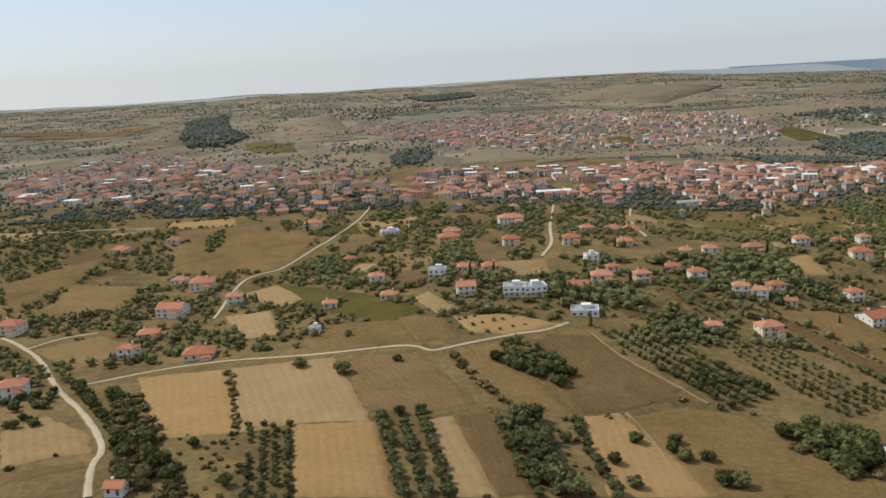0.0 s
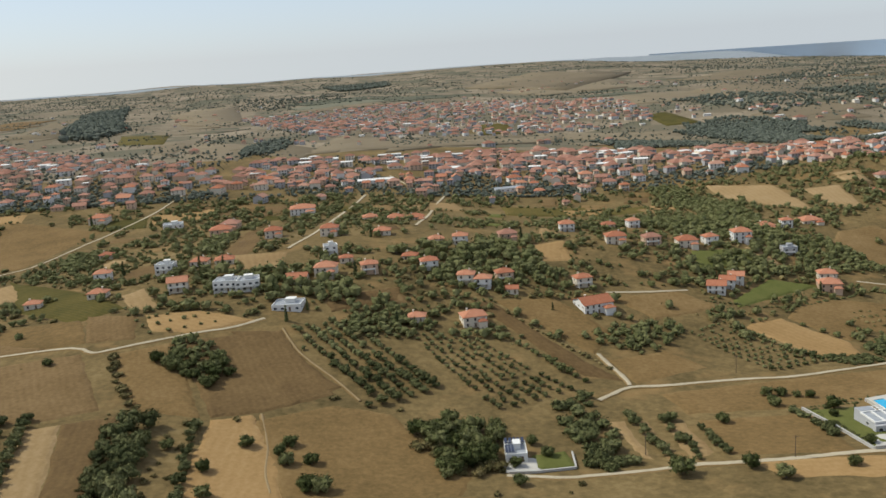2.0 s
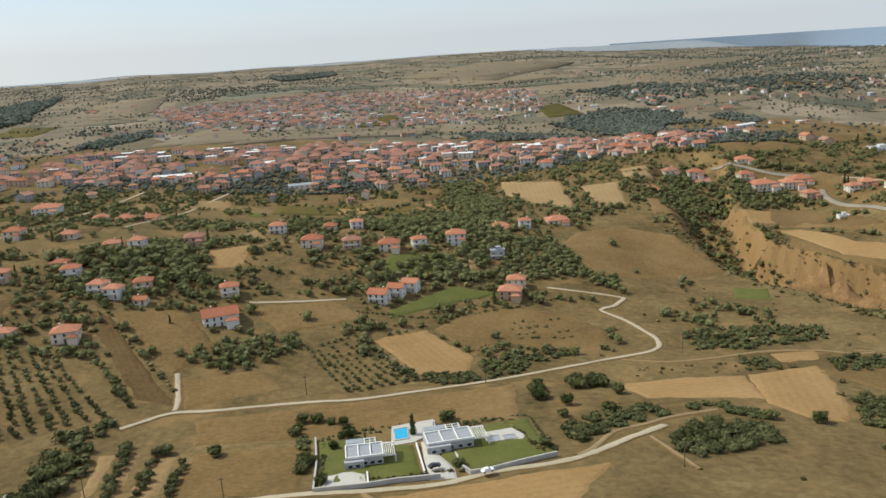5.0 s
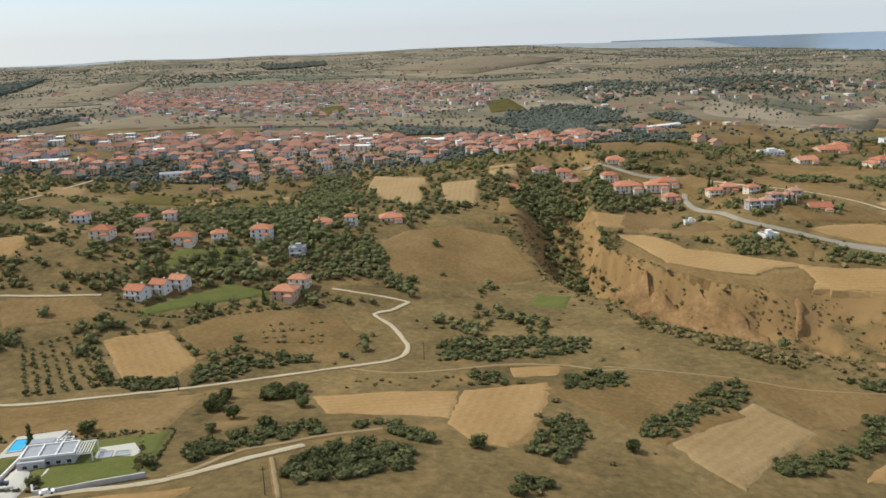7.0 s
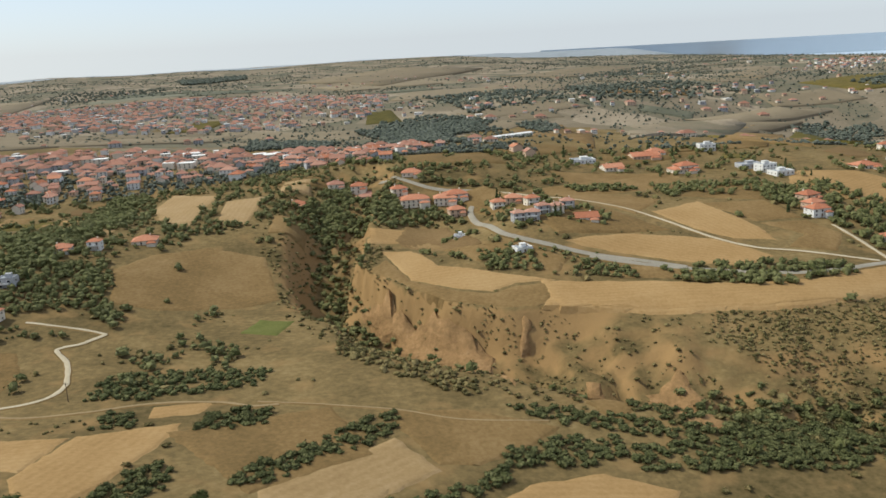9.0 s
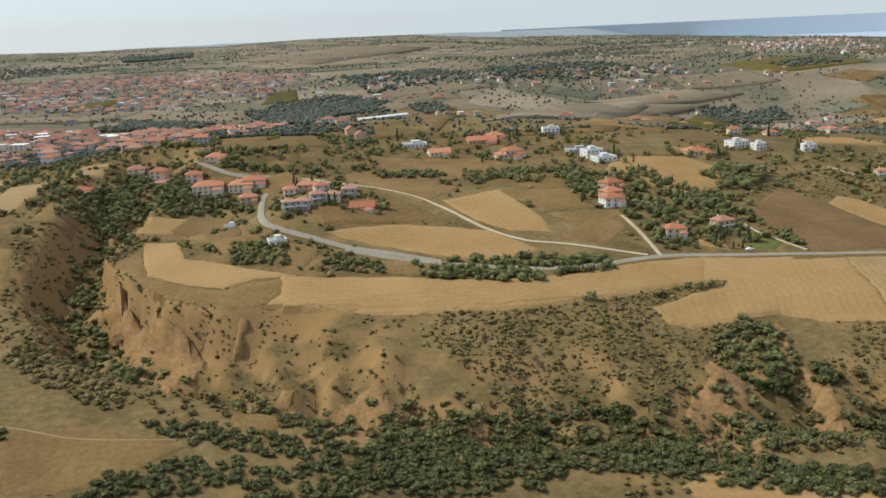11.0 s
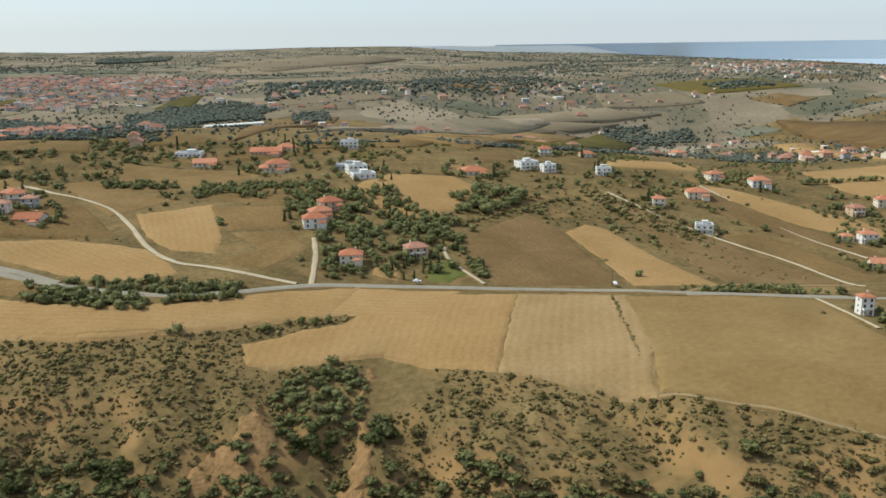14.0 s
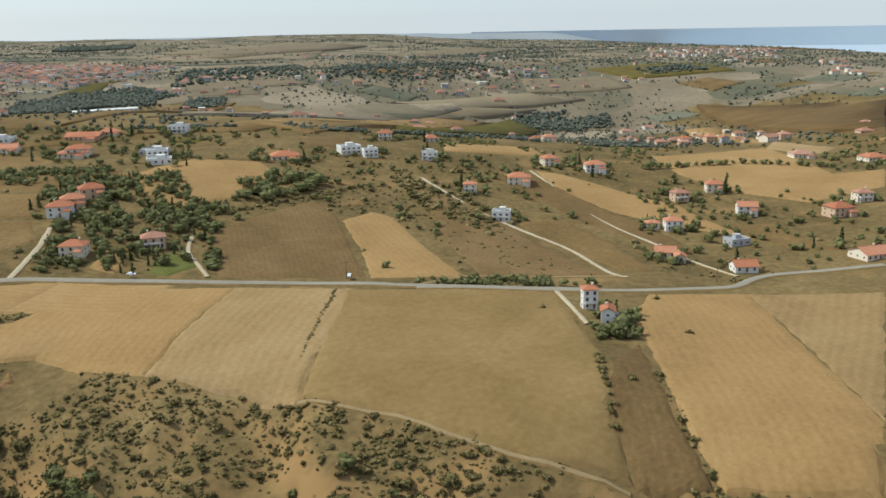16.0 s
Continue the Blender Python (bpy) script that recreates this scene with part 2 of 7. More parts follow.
# lower knolls and hollows on a lattice of 80 by 60 m, x from -100, y from 180
KNOLLS = [
    [-1.8, 1.6, -5.2, -2.5, 4.8, 1.3, -6.2, -3.1, 2.2, 2.9, -0.9],
    [-2.4, 2.0, -0.9, -3.9, -6.7, 0.1, 6.4, 5.3, -1.0, 2.9, -1.0],
    [-2.2, 1.4, 4.5, 5.0, 0.2, -0.6, -3.7, -1.0, -3.8, -0.8, -3.6],
    [-2.4, -1.7, 1.1, 1.6, 8.1, -1.9, -6.5, 5.3, 3.8, -1.9, -2.4],
    [0.1, -0.9, 0.6, -5.5, -6.2, 5.2, 9.9, -10.2, -1.7, 3.2, 4.5],
]
# low shelves beside the ravine and the rise to the road: x, y, height
SHELVES = [(358, 304, 1.8), (340, 335, 4.0), (372, 365, -12.4), (395, 345, 14.2), (306, 320, -3.9)]
# the ravine: x, y, depth, width of the north and of the south side
RAVINE = [(338, 440, 5, 20, 20), (328, 400, 9, 20, 20), (324, 360, 15, 13, 18), (324, 333, 16, 9, 18), (333, 306, 16, 12, 20), (347, 276, 16, 16, 22), (367, 250, 16, 27, 18),
          (392, 233, 14, 44, 16), (415, 220, 13, 54, 14), (440, 208, 12, 60, 13), (470, 202, 12, 62, 12), (515, 196, 12, 62, 12), (580, 172, 12, 50, 16), (660, 134, 12, 45, 20), (760, 94, 12, 40, 20)]


_table = np.random.RandomState(4).uniform(-1, 1, (257, 257))


def grain(x, y, size, octaves=3):
    """Smooth random relief between about -1 and 1, with lumps of the given size."""
    total, amp = np.zeros(np.shape(x)), 1.0
    for o in range(octaves):
        u, v = np.asarray(x) / size * 2 ** o + 31.7 * o + 100, np.asarray(y) / size * 2 ** o + 17.3 * o + 100
        i, j = np.floor(u).astype(int), np.floor(v).astype(int)
        fu, fv = u - i, v - j
        fu, fv = fu * fu * (3 - 2 * fu), fv * fv * (3 - 2 * fv)
        i, j = i % 256, j % 256
        total += amp * ((_table[i, j] * (1 - fu) + _table[i + 1, j] * fu) * (1 - fv) + (_table[i, j + 1] * (1 - fu) + _table[i + 1, j + 1] * fu) * fv)
        amp *= 0.5
    return total


def step(u):
    u = np.clip(u, 0, 1)
    return u * u * (3 - 2 * u)


def ravine_depth(x, y):
    dep, sharp = np.zeros(x.shape), 1.0 + 5.0 * step((415 - x) / 45)
    wob = (2.2 + 3.0 * step((x - 400) / 60)) * grain(x, y, 22.0) + 1.5 * np.sin(x * .11 + y * .05)
    for (x0, y0, d0, n0, s0), (x1, y1, d1, n1, s1) in zip(RAVINE, RAVINE[1:]):
        ux, uy = x1 - x0, y1 - y0
        t = np.clip(((x - x0) * ux + (y - y0) * uy) / (ux * ux + uy * uy), 0, 1)
        qx, qy = x - x0 - t * ux, y - y0 - t * uy
        d, left = np.hypot(qx, qy), (ux * qy - uy * qx) > 0
        w = np.where(left, n0 + t * (n1 - n0), s0 + t * (s1 - s0))
        u = (d + wob * np.minimum(d / 20, 1) - 4) / (w - 4)
        u = np.clip(u, 0, 1)
        dep = np.maximum(dep, (d0 + t * (d1 - d0)) * np.where(left, 1 - 0.85 * u ** sharp - 0.15 * step(u), 1 - step(u)))
    return dep


def offshore(x, y):
    """Metres past the coast; below zero on land."""
    return 0.995 * (x - 2450) - 0.1 * (y - 2500)


def relief(x, y):
    z = np.full(x.shape, 19.62)
    for j, row in enumerate(RELIEF):
        for i, h in enumerate(row):
            z += h * np.exp(-((x + 300 - 150 * i) ** 2 + (y - 50 - 150 * j) ** 2) / 28800.0)
    for j, row in enumerate(KNOLLS):
        for i, h in enumerate(row):
            z += h * np.exp(-((x + 100 - 80 * i) ** 2 + (y - 180 - 60 * j) ** 2) / 6000.0)
    for sx, sy, h in SHELVES:
        z += h * np.exp(-((x - sx) ** 2 + (y - sy) ** 2) / 1300.0)
    cut = ravine_depth(x, y)
    z -= cut
    # erosion gullies on the ravine's sides, small unevenness elsewhere
    side = np.clip((cut - 2.5) / 5, 0, 1) * np.clip((24 - cut) / 6, 0, 1)
    z += side * (1 + 0.6 * step((470 - x) / 40)) * (1.5 * grain(x, y * .4, 9.0) + 1.0 * grain(x, y, 4.5, 2))
    z += side * step((x - 360) / 40) * 2.6 * (np.abs(grain(x, y * .2, 13.0, 2)) - 0.4)
    z += 0.35 * grain(x, y, 40.0, 2)
    # the land climbs to low hills far off, and falls to the sea in the east
    r = np.hypot(x - 300, y)
    bearing = np.arctan2(x - 300, y)
    far = step((r - 1500) / 2900) * (36 + 5 * np.sin(bearing * 7 + 1) + 3 * np.sin(bearing * 17) + 2 * np.sin(bearing * 41))
    far *= 1 - 0.85 * step((bearing - 0.12) / 0.25)
    far += step((r - 900) / 900) * (4 * np.sin(x * .0047 + 1) * np.sin(y * .0041) + 2.0 * np.sin(x * .011 + y * .004))
    land = 1 - step((offshore(x, y) + 900) / 900)
    return (z + far) * land - 26 * (1 - land)


def lattice(dense_from, dense_to, pitch, low, high):
    a = list(np.arange(dense_from, dense_to + .1, pitch))
    s, v = pitch, a[-1]
    while v < high:
        s = min(s * 1.05, 90)
        v += s
        a.append(v)
    s, v, b = pitch, a[0], []
    while v > low:
        s = min(s * 1.12, 200)
        v -= s
        b.append(v)
    return np.array(b[::-1] + a)


XS, YS = lattice(-160, 780, 2.5, -5000, 5400), lattice(135, 400, 1.8, -4800, 4950)
GX, GY = np.meshgrid(XS, YS)
GZ = relief(GX, GY)


def ground_at(x, y):
    """Height of the ground sheet."""
    x, y = np.atleast_1d(np.asarray(x, float)), np.atleast_1d(np.asarray(y, float))
    i = np.clip(np.searchsorted(XS, x) - 1, 0, len(XS) - 2)
    j = np.clip(np.searchsorted(YS, y) - 1, 0, len(YS) - 2)
    u, v = np.clip((x - XS[i]) / (XS[i + 1] - XS[i]), 0, 1), np.clip((y - YS[j]) / (YS[j + 1] - YS[j]), 0, 1)
    return (GZ[j, i] * (1 - u) + GZ[j, i + 1] * u) * (1 - v) + (GZ[j + 1, i] * (1 - u) + GZ[j + 1, i + 1] * u) * v


def gz(x, y):
    return float(ground_at(x, y)[0])


def mesh_from(name, verts, faces, mats, index=None, smooth=False):
    me = bpy.data.meshes.new(name)
    if isinstance(faces, np.ndarray):
        v, f = np.asarray(verts, dtype=np.float32), faces.astype(np.int32)
        me.vertices.add(len(v))
        me.vertices.foreach_set("co", v.ravel())
        me.loops.add(f.size)
        me.loops.foreach_set("vertex_index", f.ravel())
        me.polygons.add(len(f))
        me.polygons.foreach_set("loop_start", np.arange(0, f.size, f.shape[1], dtype=np.int32))
        me.update(calc_edges=True)
    else:
        me.from_pydata([tuple(map(float, v)) for v in verts], [], [tuple(map(int, f)) for f in faces])
    for m in mats:
        me.materials.append(M[m])
    if index is not None:
        me.polygons.foreach_set("material_index", np.asarray(index, dtype=np.int32))
    me.polygons.foreach_set("use_smooth", np.full(len(me.polygons), smooth, dtype=bool))
    me.update()
    return me


def part(name, me, parent, label="", at=None):
    ob = new(name, me)
    ob.parent = parent
    if at is not None:
        ob.matrix_basis = at
    return tagged(ob, label)


def root(name, x, y, z, turn=0.0):
    ob = new(name)
    ob.empty_display_size = 0.3
    ob.matrix_basis = pose(x, y, z, 0, 0, turn)
    return ob


nx, ny = len(XS), len(YS)
_q = (np.arange(ny - 1)[:, None] * nx + np.arange(nx - 1)).ravel()
# Beyond about 720 m the sheet takes the pasture with haze in its colour
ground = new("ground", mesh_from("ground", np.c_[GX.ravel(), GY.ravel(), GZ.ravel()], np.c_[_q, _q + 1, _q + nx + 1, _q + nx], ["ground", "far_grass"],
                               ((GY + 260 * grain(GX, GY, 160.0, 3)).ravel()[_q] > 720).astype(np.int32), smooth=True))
tagged(ground, "rolling dry grassland and farmland with a scrubby ravine", "ground", kind="structure")
_s = [(1500, -4800, -20), (5400, -4800, -20), (5400, 4950, -20), (1500, 4950, -20)]
water = new("water", mesh_from("water", _s, [(0, 1, 2, 3)], ["water"]))
tagged(water, "hazy blue sea beyond the coast", "sea", kind="structure")

# ---- fields and roads ----
from mathutils import geometry
FIELDS, ROADS, LAYER = [], [], [0.09]
LABELS = {"stubble_gold": "harvested golden stubble field on dry farmland", "stubble_pale": "pale harvested stubble field with tillage marks", "soil_brown": "bare brown ploughed field beside dry grass",
          "dry_grass": "fallow field of dry brownish grass", "parched_grass": "unploughed field of parched golden grass", "green_crop": "field of dull green low crop", "far_grass": "dry pasture in the distance, paled by painted haze", "far_stubble": "stubble field in the distance, dulled by painted haze", "far_grove": "grey-green olive groves in the distance, with haze in their colour", "bare_soil": "eroded orange earth slope of the ravine", "lawn": "watered green lawn beside the houses", "concrete": "pale concrete paved yard by the villa"}


def inside(poly, x, y):
    x, y = np.atleast_1d(np.asarray(x, float)), np.atleast_1d(np.asarray(y, float))
    hit = np.zeros(x.shape, bool)
    for (x0, y0), (x1, y1) in zip(poly, poly[1:] + poly[:1]):
        if y0 == y1:
            continue
        hit ^= ((y0 > y) != (y1 > y)) & (x < (x1 - x0) * (y - y0) / (y1 - y0) + x0)
    return hit


def field(kind, corners, turn, lift=0.0, ragged=0.4):
    """A field: a patch draped over the ground, with slightly uneven edges; its furrows run along turn."""
    rng = random.Random(len(FIELDS) + 7)
    # Past 620 m, dry kinds swap to the copy with haze painted in
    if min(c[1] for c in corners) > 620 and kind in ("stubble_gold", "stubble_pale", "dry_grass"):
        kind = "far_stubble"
    size = max(max(c[0] for c in corners) - min(c[0] for c in corners), max(c[1] for c in corners) - min(c[1] for c in corners))
    pitch = min(3.3, max(2.2, size / 26)) if min(c[1] for c in corners) < 400 else max(4.0, size / 9)
    rim = []
    for (x0, y0), (x1, y1) in zip(corners, corners[1:] + corners[:1]):
        n = max(1, int(math.hypot(x1 - x0, y1 - y0) / pitch))
        for i in range(n):
            j = ragged if i else 0
            rim.append((x0 + (x1 - x0) * i / n + rng.uniform(-j, j), y0 + (y1 - y0) * i / n + rng.uniform(-j, j)))
    gx, gy = np.meshgrid(np.arange(min(c[0] for c in corners), max(c[0] for c in corners), pitch), np.arange(min(c[1] for c in corners), max(c[1] for c in corners), pitch))
    gx, gy = gx.ravel() + 0.13, gy.ravel() + 0.17
    keep = inside(corners, gx, gy)
    for k in range(len(rim)):
        keep &= np.hypot(gx - rim[k][0], gy - rim[k][1]) > pitch * 0.45
    inset = min(1.0, pitch * .38)
    ring = []
    for k, p in enumerate(rim):
        q, o = rim[k - 1], rim[(k + 1) % len(rim)]
        tx, ty = o[0] - q[0], o[1] - q[1]
        n = math.hypot(tx, ty) or 1
        for sgn in (1, -1):
            w = (p[0] - sgn * ty / n * inset, p[1] + sgn * tx / n * inset)
            if inside(rim, *w)[0]:
                ring.append(w)
                break
    allp = [Vector(p) for p in rim] + [Vector(p) for p in ring] + [Vector(p) for p in zip(gx[keep], gy[keep])]
    vs, _, fs, *_ = geometry.delaunay_2d_cdt(allp, [], [list(range(len(rim)))], 1, 1e-4)
    LAYER[0] += 0.0004
    mid = (sum(c[0] for c in corners) / len(corners), sum(c[1] for c in corners) / len(corners))
    far = max(0.0, mid[1] - 400) * 0.0006
    x, y = np.array([v[0] for v in vs]), np.array([v[1] for v in vs])
    edge = np.arange(len(x)) < len(rim)
    near = 0.3 * pitch
    high = np.max([ground_at(x + i * near, y + j * near) for i in (-1, 0, 1) for j in (-1, 0, 1)], axis=0)
    z = np.where(edge, ground_at(x, y), high) + np.where(edge, -0.03, LAYER[0] + lift + far)
    c, s = math.cos(radians(turn)), math.sin(radians(turn))
    lx, ly = (x - mid[0]) * c + (y - mid[1]) * s, -(x - mid[0]) * s + (y - mid[1]) * c
    ob = new("lawn" if kind == "lawn" else "bare_slope" if kind == "bare_soil" else "paved_yard" if kind == "concrete" else "field", mesh_from("field", np.c_[lx, ly, z], [f if sum(allp_cross(vs, f)) > 0 else f[::-1] for f in fs], [kind], smooth=True))
    ob.data.polygons.foreach_set("use_smooth", np.array([min(f) >= len(rim) for f in fs]))
    ob.matrix_basis = pose(mid[0], mid[1], 0, 0, 0, turn)
    FIELDS.append(corners)
    return tagged(ob, LABELS[kind], "lawn" if kind == "lawn" else "slope" if kind == "bare_soil" else "yard" if kind == "concrete" else "field", kind="structure")


def allp_cross(vs, f):
    a, b, c = vs[f[0]], vs[f[1]], vs[f[2]]
    return [(b[0] - a[0]) * (c[1] - a[1]) - (b[1] - a[1]) * (c[0] - a[0])]


def smooth_line(points, pitch=2.0):
    p = [np.array(q, float) for q in points]
    p = [2 * p[0] - p[1]] + p + [2 * p[-1] - p[-2]]
    line = []
    for a, b, c, d in zip(p, p[1:], p[2:], p[3:]):
        n = max(1, int(np.linalg.norm(c - b) / pitch))
        for i in range(n):
            t = i / n
            line.append(0.5 * (2 * b + (c - a) * t + (2 * a - 5 * b + 4 * c - d) * t * t + (3 * b - a - 3 * c + d) * t ** 3))
    return np.array(line + [p[-2]])


def road(kind, width, points):
    rng = random.Random(len(ROADS))
    line, width = smooth_line(points), width * {'asphalt': 0.42, 'track': 0.46, 'path': 0.36}[kind]
    t = np.gradient(line, axis=0)
    t /= np.linalg.norm(t, axis=1)[:, None] + 1e-9
    side = np.c_[-t[:, 1], t[:, 0]]
    rag = 0.0 if kind == "asphalt" else 0.18
    rows = []
    for u in (-0.5, -0.17, 0.17, 0.5):
        w = np.array([width * u * (1 + rng.uniform(-rag, rag)) for _ in line])
        q = line + side * w[:, None]
        lift = 0.22 + (0.08 if abs(u) < 0.3 else 0.0) + np.maximum(0, line[:, 1] - 400) * 0.002
        rows.append(np.c_[q, ground_at(q[:, 0], q[:, 1]) + lift + (0.12 if kind == "asphalt" else 0)])
    # low banks down to the ground close the strip
    for k, src in ((0, rows[0]), (4, rows[-1])):
        low = src.copy()
        low[:, :2] += side * (0.5 if k else -0.5)
        low[:, 2] = ground_at(low[:, 0], low[:, 1]) - 0.1
        rows.insert(0, low) if k == 0 else rows.append(low)
    n = len(line)
    v = np.concatenate(rows)
    f = [(j * n + i, j * n + i + 1, (j + 1) * n + i + 1, (j + 1) * n + i) for j in range(5) for i in range(n - 1)]
    idx = [1 if j in (0, 4) else 0 for j in range(5) for i in range(n - 1)]
    f = [q[::-1] for q in f]
    ob = new("road" if kind == "asphalt" else "dirt_track", mesh_from("road", v, f, [kind, "dry_grass"], idx, smooth=True))
    ROADS.append(line)
    return tagged(ob, {"asphalt": "worn grey asphalt country road", "track": "pale gravel farm track", "path": "narrow trodden earth path"}[kind], "road", kind="structure")


road("track", 3.2, [(-73.6, 151.2), (-78.6, 165.4), (-81, 176.6), (-94.2, 198.1), (-109.9, 218.8), (-128.8, 247.8), (-144.6, 265.2), (-153, 272.3)])
road("track", 2.4, [(-139.4, 258.3), (-131.8, 270.3), (-121.8, 275.2)])
road("track", 2.4, [(-106.5, 220.7), (-86, 229.3), (-66.3, 230.9), (-40, 227.7), (-14.6, 229.7), (-7.8, 225.7), (-2, 228), (17, 237.8), (25.7, 241.4), (34.1, 247.8)])
road("path", 1.6, [(39.9, 241.5), (45.9, 226.9), (56, 211.5), (62.2, 200.4)])
road("track", 2.6, [(-84, 281.9), (-87.1, 338.7), (-74.1, 356.8), (-65, 392), (-59.9, 408.2), (-49, 459.9), (-45.9, 502.1)])
road("track", 2.4, [(-169.1, 446.4), (-162.3, 451.5), (-202.3, 451.2), (-239, 444.8)])
road("track", 3, [(34.2, 316.8), (41.5, 346.7), (48.4, 407.5), (59.3, 480.6)])
road("track", 3, [(82.9, 353.3), (95.1, 440.5), (105.1, 486.8)])
road("path", 1.4, [(40, 192.7), (43.1, 178.2), (44.1, 166.7), (46.1, 158.2)])
road("asphalt", 6, [(350.9, 427.8), (371.7, 408.5), (392, 401.1), (393.1, 394.3), (387.1, 388), (385.1, 376), (386.9, 338), (392.5, 325.2), (404.2, 315.5), (414.5, 308.8), (429, 301.3), (441.3, 292)])
road("asphalt", 6, [(413.5, 307.9), (432.2, 296.1), (449.3, 286.5), (469.5, 278.3), (487.4, 278.8), (502.3, 282.5), (518.9, 284.7), (551.4, 280.9), (596.1, 273.5), (611.1, 268.9), (631.5, 263.5), (658.4, 260.3)])
road("asphalt", 6, [(613, 266.8), (647.8, 260), (688, 258.8), (697.9, 260.1), (706.5, 266), (718.4, 268.9), (745.6, 265.8)])
road("track", 3.4, [(393.8, 401.3), (406.8, 392.9), (420.4, 377.7), (440.5, 358), (452, 338), (461.2, 316.3), (471.2, 302.6), (482.2, 297.2), (501.1, 287.9), (506, 285.8)])
road("track", 3.4, [(510, 285.4), (511.7, 305.2), (511.5, 321.2)])
road("track", 3.4, [(631.3, 381.9), (643.6, 351.9), (653.7, 330.8), (665.8, 306.5), (669.4, 277.1), (672.7, 273.5)])
road("track", 2.8, [(679.3, 397.7), (683.4, 375.2), (686.4, 350.8), (691, 329.2), (696.5, 308.5), (697.6, 294.5), (703.3, 269.7)])
road("track", 2.8, [(647.8, 260), (646.7, 243.1), (646, 230.2)])
road("track", 2.4, [(552.4, 315.1), (552.4, 304.1), (556.2, 293.1), (559.5, 284)])
road("path", 3, [(613, 269), (628.9, 275.4), (650.2, 274.5), (671.5, 274.3)])
road("path", 2.4, [(581.8, 212.6), (591.9, 205.4), (600, 199.5), (608, 191.6), (616.8, 184.5), (624.8, 179.4), (634, 174.5)])
road("track", 3, [(238.2, 230.1), (254, 235.8), (258, 243.5), (257, 251.7), (254.1, 262.1), (249.1, 271.3), (254.1, 274.1), (260.1, 281.1)])
road("path", 2.6, [(243.1, 229.5), (254, 225.3), (267.9, 225.9), (282.9, 228.4), (297.8, 226.9), (305.6, 223.5), (311.4, 224)])
road("track", 2.2, [(236, 289), (245.1, 286.7), (254.1, 284), (260.1, 281.1)])
road("path", 3, [(214.1, 162.7), (218, 165.8), (224.8, 174.4), (231.8, 177.6), (239.9, 182.1), (250.9, 185.5)])
road("path", 2.2, [(230.8, 170.2), (232.7, 160), (234, 153.1)])
road("track", 2.4, [(140.4, 269.9), (155.5, 271.8), (169.4, 274.8)])
road("path", 1.4, [(306.5, 226.2), (323.2, 222.1), (338, 217.9), (352.3, 212), (372, 209.7)])
road("track", 3.6, [(236, 176.7), (226.7, 170.2), (216, 162.7), (207.3, 159.7), (197.4, 158.8), (187.7, 156), (174.1, 156.4), (161.5, 158.1), (150.8, 158.6), (138, 160.3), (130, 161.7)])
road("path", 2.6, [(174, 155.3), (175.9, 152.1), (177.7, 141.8)])
road("track", 2.6, [(92, 162.6), (98, 161.5), (104.1, 160.3), (119, 161), (130, 161.7)])
road("track", 2.8, [(120.1, 199.9), (125.2, 203.8), (130.2, 206.9), (140.1, 206.8), (160.3, 208.6), (174.5, 208.6), (193.7, 212.8), (213, 219.3), (238.2, 230.1)])
road("track", 2.6, [(130.2, 207.9), (130.2, 212.7), (127.1, 227.9)])
road("track", 3, [(73.8, 549.1), (91, 491.5)])
field("stubble_gold", [(344.1, 350.4), (356.1, 348.4), (362.6, 318.5), (383, 303.4), (398.1, 294.7), (385, 296), (376, 291.5), (366.8, 296.2), (351.6, 309)], 0)
field("dry_grass", [(328, 344.9), (338.9, 325.4), (345.8, 336), (351.6, 309), (366.8, 294.4), (376, 290.5), (385, 294.1), (398.1, 292.9), (393.1, 283.5), (388, 276.4), (378, 278.6), (358.9, 288.8)], 20)
field("stubble_gold", [(388, 276.4), (393.1, 283.5), (398.1, 293.8), (413.2, 290), (429.2, 281.6), (449.1, 273), (467, 269.3), (484.9, 272.1), (506.7, 279.2), (524.7, 283.1), (551.6, 278.7), (539.7, 260), (517.7, 264.7), (496.2, 261.2), (479.3, 257.3), (462.2, 255.6), (450.3, 257.8), (429.3, 262.5), (411.2, 267.6)], 170)
field("stubble_gold", [(492.7, 253.1), (504.6, 257.1), (517.7, 259.6), (522.3, 265.9), (518, 279.5), (567.2, 275.5), (551.3, 230.4), (534.3, 238.8), (526.4, 244.4), (505.5, 241.3), (499.3, 241.4), (494.4, 244.3)], 72)
field("stubble_pale", [(567.2, 275.5), (597, 270.3), (592.2, 241.8), (586, 224.9), (581.9, 211.1), (572.9, 218.1), (558.2, 226.4), (551.3, 230.4)], 72)
field("parched_grass", [(595.1, 269.3), (647.7, 258), (643.9, 231.8), (642.6, 209), (638.4, 194.8), (635.4, 176.6), (620.9, 181.6), (608, 191.6), (600, 199.5), (582.9, 213), (586, 224.1)], 165)
field("stubble_gold", [(658.5, 235.9), (671.4, 255.9), (696.9, 252.9), (681.6, 179.1), (670, 163.1), (647.7, 170.4), (648.7, 190.5)], 78)
field("stubble_pale", [(696.9, 252.9), (729.9, 244.3), (681.6, 179.1)], 53)
field("soil_brown", [(643.6, 209.1), (652.7, 217.3), (647.6, 190.4), (646.8, 171.5), (635.3, 175.3), (637.2, 192.6)], 78)
field("stubble_gold", [(408, 319.1), (419.8, 322.5), (435.5, 324.3), (450.2, 320), (462.2, 314.4), (470.2, 300.7), (473.3, 294), (461.5, 287.7), (445.3, 295.1), (428.9, 306.6), (415.3, 313.9)], 139)
